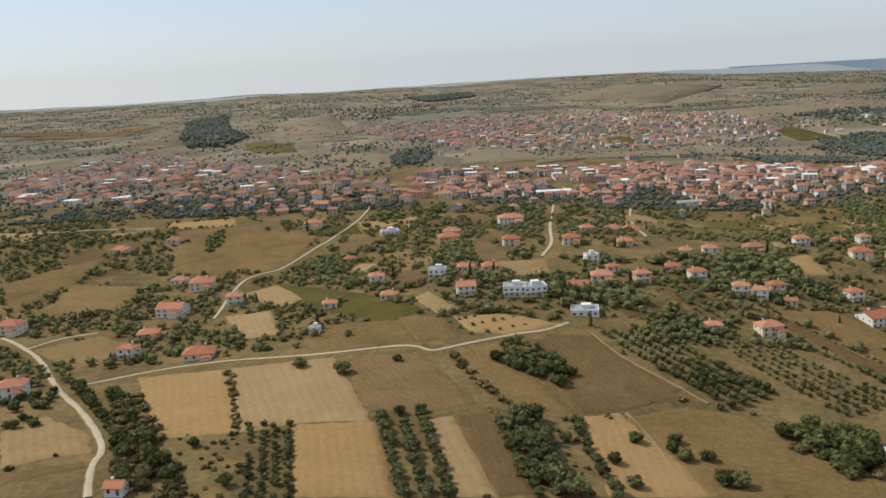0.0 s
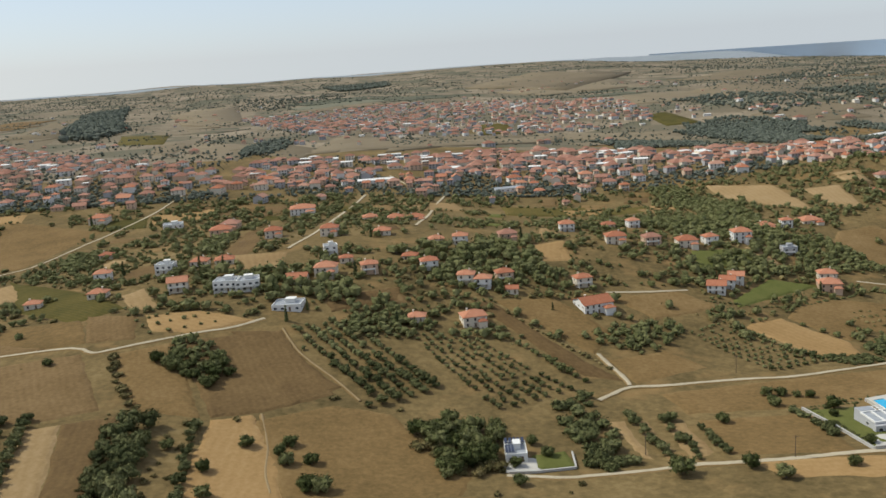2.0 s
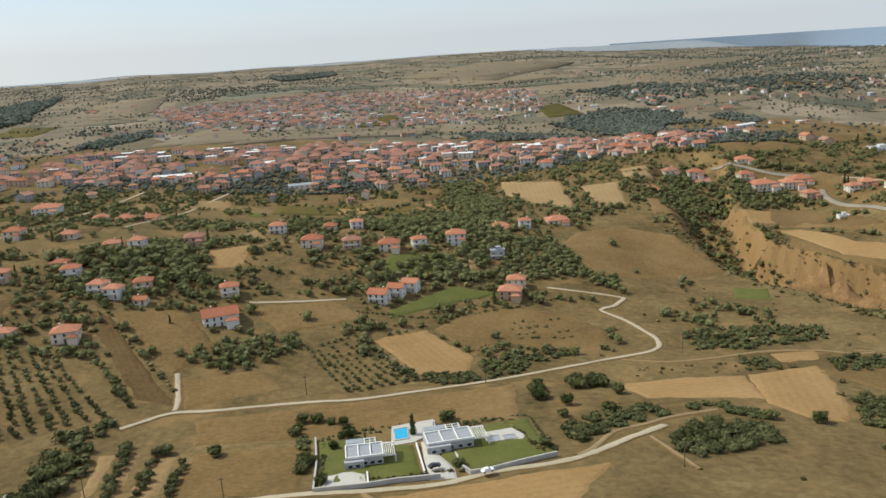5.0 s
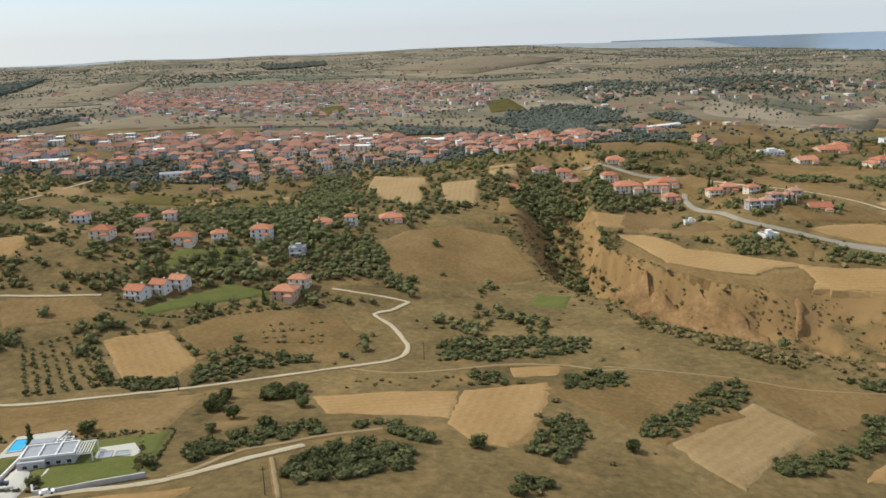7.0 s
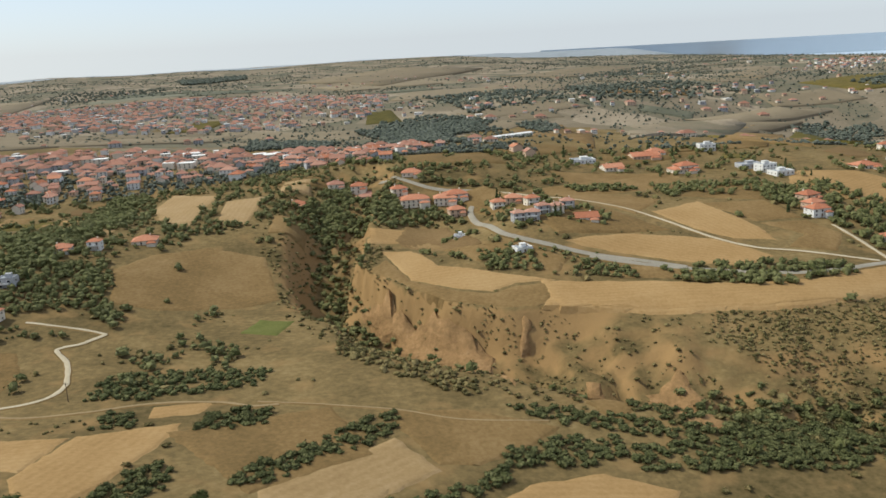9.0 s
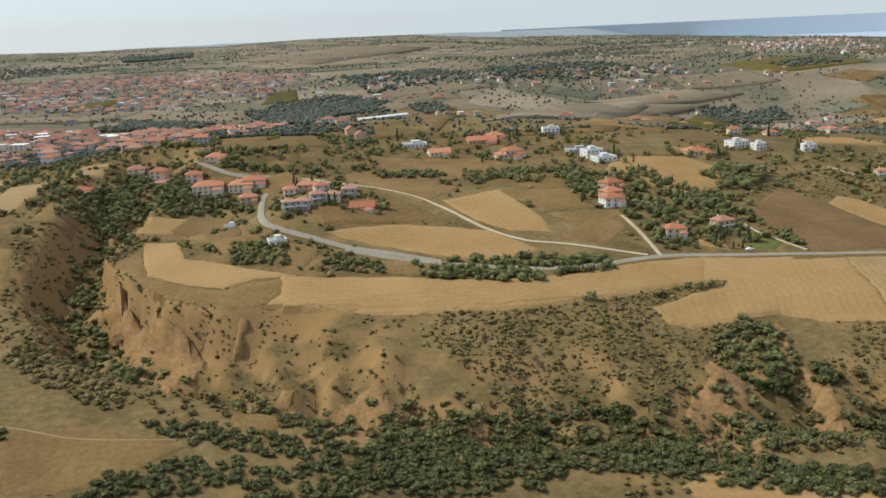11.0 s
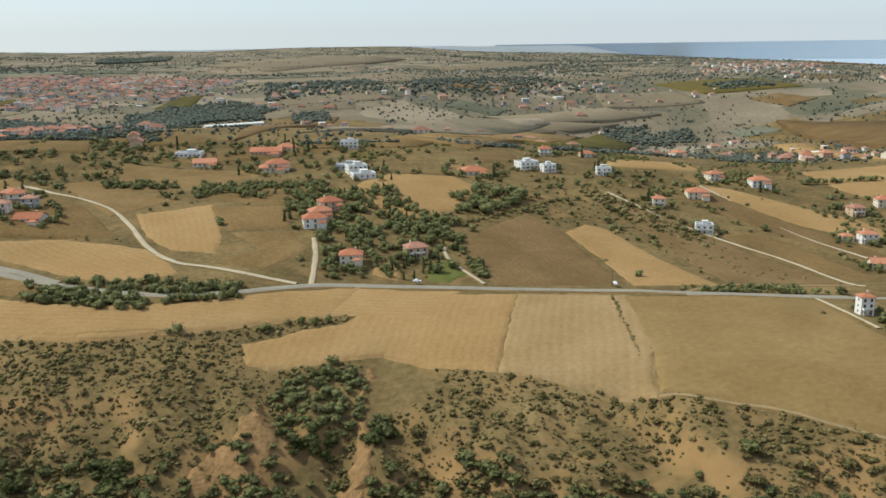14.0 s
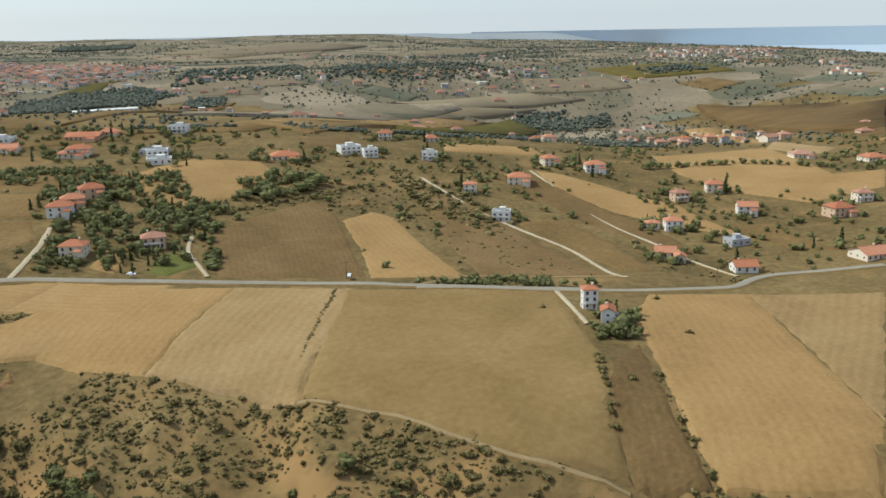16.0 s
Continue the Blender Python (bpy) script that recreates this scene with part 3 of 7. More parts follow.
field("stubble_gold", [(452, 349.8), (476.1, 360.4), (482.9, 322.5), (482.1, 308.4), (468.2, 313.2), (459.1, 325.9)], 101)
field("dry_grass", [(475.1, 357.4), (501.7, 352.7), (504.5, 330.3), (484.8, 328.1)], 110)
field("dry_grass", [(484.8, 326.2), (504.6, 327.4), (509.6, 311.9), (497.1, 295.4), (482.1, 301), (494.9, 313)], 56)
field("stubble_gold", [(524.8, 375.2), (532.9, 389.6), (544, 401.2), (569.9, 395.5), (575.9, 381.5), (588, 369), (561.5, 349.3), (547.3, 341.5), (534.3, 350.4), (528.5, 366.1)], 33)
field("soil_brown", [(554.4, 318.2), (589.9, 351.3), (596.8, 332.5), (601.1, 278.8), (562.4, 282.8), (557.2, 302.9)], 96)
field("stubble_gold", [(597.7, 330.4), (608, 341.1), (615, 336.2), (627.9, 275.4), (602, 277.7), (601.5, 305.3)], 104)
field("soil_brown", [(638.4, 363.6), (647.6, 349.2), (668.3, 275.8), (631.9, 275.8), (628.8, 310.7), (628.3, 371.2)], 106)
field("dry_grass", [(656.8, 334.2), (675.5, 339.5), (682.8, 313.6), (683.7, 279.7), (673.8, 280), (665.8, 306.5)], 92)
field("stubble_gold", [(681.2, 398.4), (692.4, 393.1), (723.7, 351.6), (729.3, 308.6), (719.1, 319.9), (698.7, 345.2), (684.7, 368.1)], 122)
field("stubble_gold", [(747.4, 435.2), (823, 464.6), (804.5, 375.6), (778.2, 357.3), (771.4, 336.6), (751.5, 361.6), (742.6, 392.2)], 81)
field("soil_brown", [(957, 814.1), (1029.8, 647.2), (887.5, 456.1), (900.3, 570.7), (923.2, 678.3)], 53)
field("stubble_gold", [(900, 718.9), (919.2, 697.2), (834.4, 483.7), (834, 549.1)], 69)
field("stubble_pale", [(843.9, 490.4), (849, 441.1), (824.6, 423), (820.6, 458.8)], 106)
field("dry_grass", [(726.1, 325), (748.2, 320.2), (742.6, 307.7), (746.3, 283), (733.9, 293)], 102)
field("stubble_gold", [(177.3, 247.6), (180.3, 250.5), (192.8, 255.9), (203.8, 236.2), (200.8, 223.6), (188.8, 223.6)], 114)
field("dry_grass", [(194.8, 255.9), (210, 274.7), (239.2, 269.7), (246.1, 252.8), (240.2, 236.1), (231.1, 236.8), (213, 248.2), (204.8, 236.3)], 168)
field("dry_grass", [(250.9, 332.7), (262, 349.8), (280.4, 358.8), (301.7, 349.1), (308.1, 312.7), (294.7, 305.8), (271.3, 300.8), (256.1, 304.3)], 63)
field("stubble_pale", [(245.7, 438.5), (250.6, 471.1), (275.5, 440.5), (269.8, 383.9), (256.7, 394.6)], 84)
field("stubble_pale", [(281, 420.7), (299.6, 417.7), (293, 382.5), (280.9, 384)], 82)
field("stubble_gold", [(341.5, 377.4), (355.8, 377.7), (366.8, 371.2), (361.3, 364.2), (340.3, 360.2)], 156)
field("stubble_gold", [(235.1, 208.4), (253.9, 211.6), (268.9, 210.8), (264.9, 191.8), (258, 193.8), (239, 196)], 12)
field("stubble_gold", [(269.9, 211.6), (290.7, 216.3), (290.8, 211.6), (280.9, 183.7), (275, 175.7), (267.9, 179.1), (263.9, 188.9)], 72)
field("stubble_pale", [(309.2, 182.5), (336.6, 204.8), (344.9, 190.5), (327.9, 176.6), (316.8, 163.7), (314.6, 167.3), (311.4, 173.5)], 42)
field("stubble_gold", [(282.9, 226.5), (296.8, 228), (293.7, 220.7), (282.9, 219.7)], 12)
field("stubble_gold", [(344.2, 170.8), (349.2, 176.4), (361.3, 185.4), (377.9, 189), (391.4, 181.9), (384.1, 171.6)], 179)
field("dry_grass", [(334, 217.9), (353.9, 216.9), (373.9, 207), (365.8, 199.8), (353.1, 192.7), (344.6, 193)], 106)
field("dry_grass", [(371.1, 246.1), (378, 242.8), (399.6, 226.9), (399.7, 223.4), (388.1, 204.1)], 110)
field("stubble_gold", [(466.8, 178.3), (472.3, 182.4), (485.9, 178.1), (501, 168.1), (503.1, 161.5), (469, 171.1)], 166)
field("stubble_pale", [(119.1, 187.7), (123.1, 187.6), (123.1, 166.3), (121.1, 167.5)], 90)
field("stubble_pale", [(125.1, 187.6), (128.1, 186.4), (128, 163.9), (126, 164)], 93)
field("stubble_pale", [(131.2, 185.3), (136.1, 184), (136, 166.8), (130, 163.9)], 87)
field("dry_grass", [(139.1, 184.9), (163, 182.9), (162.5, 158), (139, 164.6)], 168)
field("stubble_gold", [(177, 153.1), (213.1, 157.6), (219.9, 158.7), (205.4, 138.6), (178.7, 141.7)], 8)
field("stubble_gold", [(140.9, 161.3), (174, 153.2), (176.7, 141.7), (142.9, 151.5)], 167)
field("dry_grass", [(141.4, 266.6), (165.4, 273.5), (176.9, 262.6), (150.9, 251.1)], 23)
field("dry_grass", [(129.1, 224.1), (147.1, 230.2), (154.3, 217.8), (132.2, 208.8)], 22)
field("dry_grass", [(102.8, 261.3), (122.4, 264.7), (136, 240.7), (126.1, 227.9)], 121)
field("soil_brown", [(95.5, 261.2), (102.8, 259.6), (130.2, 210.7), (120.1, 214.7)], 116)
field("stubble_gold", [(121, 314.1), (137.9, 319.7), (135.8, 296.3), (124.4, 294.8)], 85)
field("stubble_pale", [(208.2, 319.8), (220.9, 324.5), (215, 303.9), (203.2, 297)], 80)
field("green_crop", [(189.9, 310.3), (204.4, 316.2), (201.2, 296.8), (187.8, 293.6)], 83)
field("soil_brown", [(47.8, 263.1), (72.5, 269.4), (76.9, 258.7), (54, 253.9)], 18)
field("dry_grass", [(-144.3, 441.9), (-115.4, 449.6), (-65.1, 415.9), (-78.5, 354.1), (-123.9, 359.6)], 104)
field("dry_grass", [(-192.3, 347.5), (-184.9, 362.7), (-164.3, 393.8), (-161.2, 348.7), (-163.5, 298.5)], 120)
field("dry_grass", [(-154.4, 296.6), (-159.4, 344), (-130.3, 340.2), (-125, 308.9)], 97)
field("soil_brown", [(-185.5, 379), (-179.9, 410.7), (-162.1, 404.2), (-155.6, 377.6)], 81)
field("green_crop", [(-74.5, 334.1), (-32.7, 290.8), (-8.9, 261.3), (-20.9, 250.7), (-47.1, 273.7), (-62.3, 308.6)], 136)
field("soil_brown", [(9.1, 378.3), (19, 394.6), (23.7, 340.9), (18, 299.1), (10.2, 302.3)], 91)
field("stubble_gold", [(118.2, 311.2), (137.9, 321.1), (132.8, 297.6), (113, 290.9)], 79)
field("soil_brown", [(49.8, 264), (74.4, 270.2), (73.7, 259.6), (53, 252.1)], 18)
field("stubble_pale", [(-14.8, 275.5), (-8.9, 282.4), (1, 259.8), (-5.9, 256.5)], 113)
field("green_crop", [(-234, 999.7), (-282, 1185), (-213, 1162), (-166.8, 946.9)], 102)
field("stubble_pale", [(-152, 813.8), (-116.1, 758.1), (-128.7, 910), (-172.9, 996.6)], 96)
field("stubble_gold", [(-90.3, 717.8), (-39, 652.7), (-57.6, 843.6), (-132.7, 943.5)], 101)
field("stubble_pale", [(-488, 1292), (-620, 1840), (-584, 2144), (-389, 1252), (-335, 1025)], 102)
field("dry_grass", [(-386, 1883), (-289, 2178), (-161, 1445), (-174, 1120)], 106)
field("dry_grass", [(7.9, 682.3), (24, 921.9), (114.1, 804.4), (259.4, 886.1), (239, 799.7), (110.1, 729.1)], 86)
field("green_crop", [(186.5, 1019.3), (223.4, 1031.9), (209.9, 923.3), (175.1, 894.1)], 85)
field("stubble_pale", [(318, 1827), (656, 2170), (629, 1725), (373, 1605)], 45)
field("dry_grass", [(470, 1412), (600, 1374), (513.9, 1125.3), (412.5, 1151)], 77)
field("dry_grass", [(-66.9, 770), (-54.9, 904.7), (17, 737.2), (8.9, 641.3)], 115)
field("stubble_gold", [(71.8, 677.8), (79.9, 815.9), (145.1, 870.4), (215.4, 890.1), (221.8, 813.8), (137.7, 756.2)], 87)
field("dry_grass", [(220, 920), (361.7, 841.7), (355.3, 769.9), (247.9, 832.8)], 145)
field("dry_grass", [(369.7, 472.2), (389.4, 487.3), (384.5, 439.2), (362.2, 435.1)], 86)
field("green_crop", [(377.4, 990), (404.3, 997.8), (405.2, 881.9), (368.9, 886.5)], 90)
field("dry_grass", [(411.9, 900.3), (475.8, 877.8), (522.4, 783.1), (474.5, 797.4)], 118)
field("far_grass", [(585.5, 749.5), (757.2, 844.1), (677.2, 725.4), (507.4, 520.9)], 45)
field("dry_grass", [(411.6, 395.3), (499.2, 425.3), (477.5, 387.3), (432.7, 380.8)], 12)
field("dry_grass", [(472.1, 468.8), (547.9, 490.4), (520.4, 456.8), (464.6, 437.9)], 24)
field("dry_grass", [(378.2, 445.9), (409.2, 487.4), (416.1, 441.4), (378.8, 436.4)], 98)
field("dry_grass", [(411.1, 482.5), (437.9, 526.6), (474.4, 488.2), (432.5, 464.3)], 123)
field("soil_brown", [(479.4, 729.6), (537.2, 770.1), (515.9, 615.9), (474.4, 488.2)], 90)
field("stubble_pale", [(521.7, 540), (653, 768.4), (740, 805.1), (625.7, 679.5)], 56)
field("dry_grass", [(478.5, 466.5), (539.5, 483.3), (753.4, 776.1), (565.5, 467)], 52)
field("dry_grass", [(432.9, 431.7), (493.2, 420.5), (470.7, 399.2), (437.9, 385.5)], 154)
field("dry_grass", [(487.1, 870.3), (553.8, 885.7), (554.5, 819.6), (493, 813.1)], 90)
field("dry_grass", [(665.6, 806.4), (819.6, 908.7), (873.1, 888.9), (718.3, 806.7)], 35)
field("stubble_pale", [(567.1, 715.7), (671, 800), (809.1, 838.9), (677.1, 726.7), (567.9, 644.2)], 43)
field("dry_grass", [(559.2, 496.9), (661.2, 741.2), (739.6, 755.6), (592.8, 465.7)], 61)
field("dry_grass", [(460.7, 888.7), (578.2, 935.3), (597.8, 876), (486.6, 837.2)], 24)
field("green_crop", [(640, 609.1), (769.1, 784.8), (784.3, 740.7), (647.6, 470)], 59)
field("stubble_pale", [(280, 2141), (575, 2859), (786, 2428), (446, 1734)], 68)
field("dry_grass", [(551, 1352), (697, 1545), (719, 1280.9), (580.3, 1008.1)], 95)
field("dry_grass", [(741, 1987), (1058, 2229), (1066, 1933), (823, 1706)], 37)
field("stubble_pale", [(927, 1275), (1152, 1582), (1147, 1396), (921.1, 1133.3)], 54)
field("green_crop", [(930.3, 1054.9), (1106, 1126.1), (1075.7, 962.1), (955.8, 967)], 22)
field("dry_grass", [(829.8, 981.9), (934.7, 996.6), (939.2, 926.9), (820.5, 911.6)], 9)
field("green_crop", [(579.8, 564.4), (638.1, 722), (609.5, 482.2), (577, 474.6)], 84)
field("soil_brown", [(585.9, 449.3), (609.1, 470.4), (607.3, 428.5), (588.6, 426.3)], 86)
field("stubble_gold", [(-90.5, 224.8), (-64, 223.8), (-50.4, 178.7), (-68.9, 178.8)], 107)
field("stubble_pale", [(-64, 223.8), (-34.7, 224.5), (-20.8, 182.4), (-39, 182.1), (-50.4, 178.7)], 108)
field("stubble_gold", [(-39, 182.1), (-19.9, 182.4), (-13.8, 148.3), (-32.8, 148.1)], 100)
field("soil_brown", [(-31.7, 220.2), (-10.7, 225.8), (4, 193), (-9.9, 186), (-22.9, 190.3)], 114)
field("stubble_pale", [(-8.9, 184.1), (-2, 186.3), (6.1, 149.6), (-2, 149.4)], 103)
field("soil_brown", [(-2, 186.3), (9, 190.6), (13, 150.9), (6.1, 149.6)], 97)
field("dry_grass", [(-2.9, 223.7), (12.1, 232), (27, 190.4), (12, 192.8)], 108)
field("soil_brown", [(12.1, 232), (39.9, 240.7), (56, 203.6), (40, 193.6), (29, 190.5)], 109)
field("stubble_gold", [(29, 189.6), (38, 192.5), (46.9, 169), (48.9, 154), (27.9, 151.8)], 88)
field("dry_grass", [(39, 189.7), (56, 198.1), (69.3, 194.1), (85.2, 162.4), (82.1, 154.3), (48.9, 154)], 106)
field("dry_grass", [(-136.3, 259.5), (-119.6, 271.8), (-103.8, 259.7), (-105.9, 237.9), (-118.8, 240.8)], 133)
field("dry_grass", [(-128.2, 221.7), (-107.2, 209.1), (-106.8, 198.5), (-114.4, 196.7)], 117)
field("stubble_pale", [(-110.7, 189.4), (-104.4, 199.3), (-87, 184.4), (-82.1, 173.5), (-89.9, 172.5), (-99.7, 168.1)], 117)
field("soil_brown", [(-98.6, 165.7), (-82, 169.2), (-79.7, 165.6), (-94.8, 159.6)], 21)
field("stubble_pale", [(-80.5, 284), (-64.3, 284.1), (-55, 252.8), (-65.1, 251.3), (-69.8, 256.3)], 108)
field("stubble_pale", [(-83.1, 318.6), (-70.5, 327.1), (-53.1, 297.4), (-57.5, 288.4), (-65.5, 288.9)], 124)
field("soil_brown", [(-19.5, 256.4), (-2.9, 253.1), (1, 233.7), (-11.6, 232.9)], 107)
field("stubble_gold", [(-1, 252.8), (14.2, 254.9), (32.1, 246.4), (16.1, 237.7), (3.9, 239.2)], 149)
field("dry_grass", [(-47.3, 243.8), (-44.2, 253.7), (-19.5, 253.6), (-11.6, 232.9), (-19.6, 231.3), (-33.6, 232)], 18)
field("stubble_pale", [(11.4, 316), (35, 311.5), (34.2, 291.5), (16.1, 291.9)], 103)
field("soil_brown", [(-46.3, 243.4), (-19.6, 230.3), (-33.6, 229.2), (-42, 233.2)], 165)
field("lawn", [(184.2, 312.4), (211.4, 318.7), (206.6, 301.2), (180.1, 292.9)], 78)
field("lawn", [(182.4, 268.8), (204.6, 289.1), (219.9, 284.3), (182, 263.1)], 35)
field("dry_grass", [(136.2, 201.8), (161.2, 206.1), (195.1, 209.8), (211.1, 213.1), (207.3, 186), (180.8, 188.1), (159.8, 186.8), (138.1, 188.6)], 11)
field("dry_grass", [(287.6, 211), (323.6, 221.6), (332.2, 196.7), (307.8, 181.1)], 123)
field("stubble_gold", [(392.8, 296), (425, 286), (454.9, 274), (475, 273), (502.3, 280.7), (524.9, 284), (514.7, 263.4), (492.5, 260.5), (476.3, 256.8), (452.4, 258.4), (392.9, 274.1)], 168)
field("soil_brown", [(25.7, 239), (37, 239.8), (53, 213.7), (58, 208.2), (46.1, 197.2)], 110)
field("soil_brown", [(666, 376.4), (679.6, 390.7), (703.5, 330), (706, 297.8), (696.3, 301.8), (684.5, 332.9)], 99)
field("stubble_gold", [(753.7, 366.3), (773.5, 340), (806.7, 348.3), (826.7, 375.6), (791.8, 381.1)], 20)
field("dry_grass", [(416.7, 393.3), (433.5, 387.6), (464, 368), (444.4, 346), (434.7, 361.5)], 144)
field("dry_grass", [(381.9, 401.5), (396.2, 406.7), (412.8, 380.2), (436.4, 352.8), (450.4, 326.4), (430.6, 324.2), (407, 324.1)], 107)
field("dry_grass", [(472, 371.6), (495.1, 385.3), (521, 385.5), (520.3, 366), (499.5, 353.7)], 153)
field("lawn", [(543.1, 288.3), (545, 301.6), (552, 303.7), (556.2, 292.6), (549.1, 285.6)], 83)
field("stubble_gold", [(527.8, 292.9), (528.8, 303.9), (533.7, 307), (536.9, 295.5), (534.9, 288.7)], 100)
field("dry_grass", [(365.6, 361.3), (368.7, 335.2), (406.9, 308.3), (399.5, 299.1), (375.4, 315.5), (354.2, 360.9)], 146)
field("dry_grass", [(409.1, 301.5), (433.2, 296.2), (452.1, 281), (441.9, 282.4), (419.1, 289.9)], 163)
field("soil_brown", [(350.8, 365.7), (357.4, 380.4), (374.5, 375.9), (380.2, 328.7), (368.3, 329.9)], 134)
field("dry_grass", [(380.2, 327.8), (392.3, 323.5), (403, 311), (390.7, 306.8), (380.2, 315.2)], 117)

field("bare_soil", [(416, 241), (418, 230), (411, 201), (406, 203), (403, 208), (406, 238)], 80, ragged=1.3)
field("bare_soil", [(501, 227), (501, 212), (489, 181), (472, 185), (484, 212)], 80, ragged=1.3)
field("bare_soil", [(523, 224), (519, 223), (518, 215), (503, 181), (504, 181), (521, 208), (521, 220)], 80, ragged=1.3)
field("bare_soil", [(334, 322), (348, 301), (361, 284), (367, 278), (372, 270), (370, 259), (369, 224), (350, 281), (339, 306)], 80, ragged=1.3)
field("bare_soil", [(392, 246), (396, 244), (395, 237), (389, 240)], 80, ragged=1.3)
field("bare_soil", [(382, 275), (384, 274), (382, 267), (379, 267)], 80, ragged=1.3)
field("bare_soil", [(476, 217), (477, 216), (475, 208), (473, 211)], 80, ragged=1.3)
field("bare_soil", [(522, 240), (525, 241), (521, 229), (520, 218), (518, 222), (519, 229)], 80, ragged=1.3)
field("bare_soil", [(487, 216), (494, 221), (499, 232), (498, 214), (502, 206), (497, 202), (484, 206)], 80, ragged=1.3)

# ---- patchwork of farmland further off ----
_rng = random.Random(5)
# occupancy of the near land, metre by metre: fields and roads
OX, OY = 260, 100
TAKEN, PAVED, PAVED1 = (np.zeros((1300, 560), bool) for _ in range(3))
for f in FIELDS:
    x0, x1, y0, y1 = (int(g(c[k] for c in f)) for k in (0, 1) for g in (min, max))
    gx, gy = np.meshgrid(np.arange(max(x0, -OX), min(x1 + 2, 1039)), np.arange(max(y0, OY), min(y1 + 2, 659)), indexing="ij")
    if gx.size:
        TAKEN[gx.ravel() + OX, gy.ravel() - OY] |= inside(f, gx.ravel() + .5, gy.ravel() + .5)
for r in ROADS:
    for px, py in r:
        i, j = int(px) + OX, int(py) - OY
        PAVED[max(0, i - 3):max(0, i + 4), max(0, j - 3):max(0, j + 4)] = True
        PAVED1[max(0, i - 1):max(0, i + 2), max(0, j - 1):max(0, j + 2)] = True


def lookup(grid, x, y):
    i, j = int(math.floor(x)) + OX, int(math.floor(y)) - OY
    return 0 <= i < 1300 and 0 <= j < 560 and bool(grid[i, j])


def free_of_fields(x, y):
    return not lookup(TAKEN, x, y)


TOWNS = [[(-29, 515), (-16, 640), (60, 632), (124, 664), (215, 676), (350, 600), (396, 552), (392, 490), (352, 452), (321, 474), (230, 504), (178, 500), (136, 506), (52, 500)],
         [(-179, 1500), (89, 1590), (430, 1330), (400, 1020), (357, 905), (270, 900), (164, 880), (90, 860), (5, 900), (-80, 1150)],
         [(-432, 1161), (-153, 725), (-42, 622), (-20, 500), (-71, 460), (-145, 492), (-300, 560), (-420, 800)]]
HAMLETS = [[(708, 1020), (814, 1046), (778, 887), (685, 850)], [(473, 959), (553, 918), (553, 794), (486, 802)], [(555, 939), (674, 958), (663, 880), (554, 852)],
           [(1274, 1681), (1542, 1643), (1298, 1251), (1138, 1376)], [(954, 1010), (998, 990), (971, 934), (931, 954)], [(830, 1080), (905, 1069), (850, 930), (790, 900)]]
FAR_QUADS, NAMED = [], [f for f in FIELDS if max(c[1] for c in f) > 400]
for _k in range(700):
    cy = 430 + 3700 * _rng.random() ** 1.7
    cx = 330 + (cy * 0.60 + 330) * _rng.uniform(-1, 1)
    deep = (20 + (cy - 430) * 0.062) * _rng.uniform(.6, 1.5)
    wide = deep * _rng.uniform(.7, 2.2)
    turn = 40 * noise.noise(Vector((cx * .0016, cy * .0016, 2.5))) + _rng.choice([-8, 0, 6])
    c, s = math.cos(radians(turn)), math.sin(radians(turn))
    quad = [(cx + (u * wide * c - v * deep * s) * _rng.uniform(.85, 1.1), cy + (u * wide * s + v * deep * c) * _rng.uniform(.85, 1.1)) for u, v in ((-.5, -.5), (.5, -.5), (.5, .5), (-.5, .5))]
    near = any(inside(f, px, py)[0] for f in NAMED for px, py in quad + [(cx, cy)]) or any(inside(quad, *f[0])[0] for f in NAMED)
    sea = offshore(cx, cy)
    if near or sea > -480 or any(inside(t, px, py)[0] for t in TOWNS for px, py in quad):
        continue
    # Past 560 m, haze-tinted pasture and groves join the mix
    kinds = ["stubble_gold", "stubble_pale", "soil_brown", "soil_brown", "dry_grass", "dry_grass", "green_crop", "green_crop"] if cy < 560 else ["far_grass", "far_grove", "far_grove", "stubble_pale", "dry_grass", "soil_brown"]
    FAR_QUADS.append(quad)
    if cy > 1900:
        continue
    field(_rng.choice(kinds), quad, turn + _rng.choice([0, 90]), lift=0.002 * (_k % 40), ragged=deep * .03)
# small garden plots between the houses
for _k in range(110):
    cx, cy, wide, deep, turn = _rng.uniform(-120, 340), _rng.uniform(285, 480), _rng.uniform(7, 16), _rng.uniform(8, 22), _rng.choice([-20, -12, -5, 8])
    c, s = math.cos(radians(turn)), math.sin(radians(turn))
    quad = [(cx + u * wide * c - v * deep * s, cy + u * wide * s + v * deep * c) for u, v in ((-.5, -.5), (.5, -.5), (.5, .5), (-.5, .5))]
    if all(free_of_fields(px, py) and not lookup(PAVED, px, py) for px, py in quad + [(cx, cy)]) and ravine_depth(np.array([cx]), np.array([cy]))[0] < .5:
        field(_rng.choice(["stubble_pale", "soil_brown", "dry_grass", "green_crop", "dry_grass", "lawn"]), quad, turn + 90)
        f = quad
        x0, x1, y0, y1 = (int(g(q[k] for q in f)) for k in (0, 1) for g in (min, max))
        gx, gy = np.meshgrid(np.arange(x0, x1 + 2), np.arange(y0, y1 + 2), indexing="ij")
        TAKEN[gx.ravel() + OX, gy.ravel() - OY] |= inside(f, gx.ravel() + .5, gy.ravel() + .5)

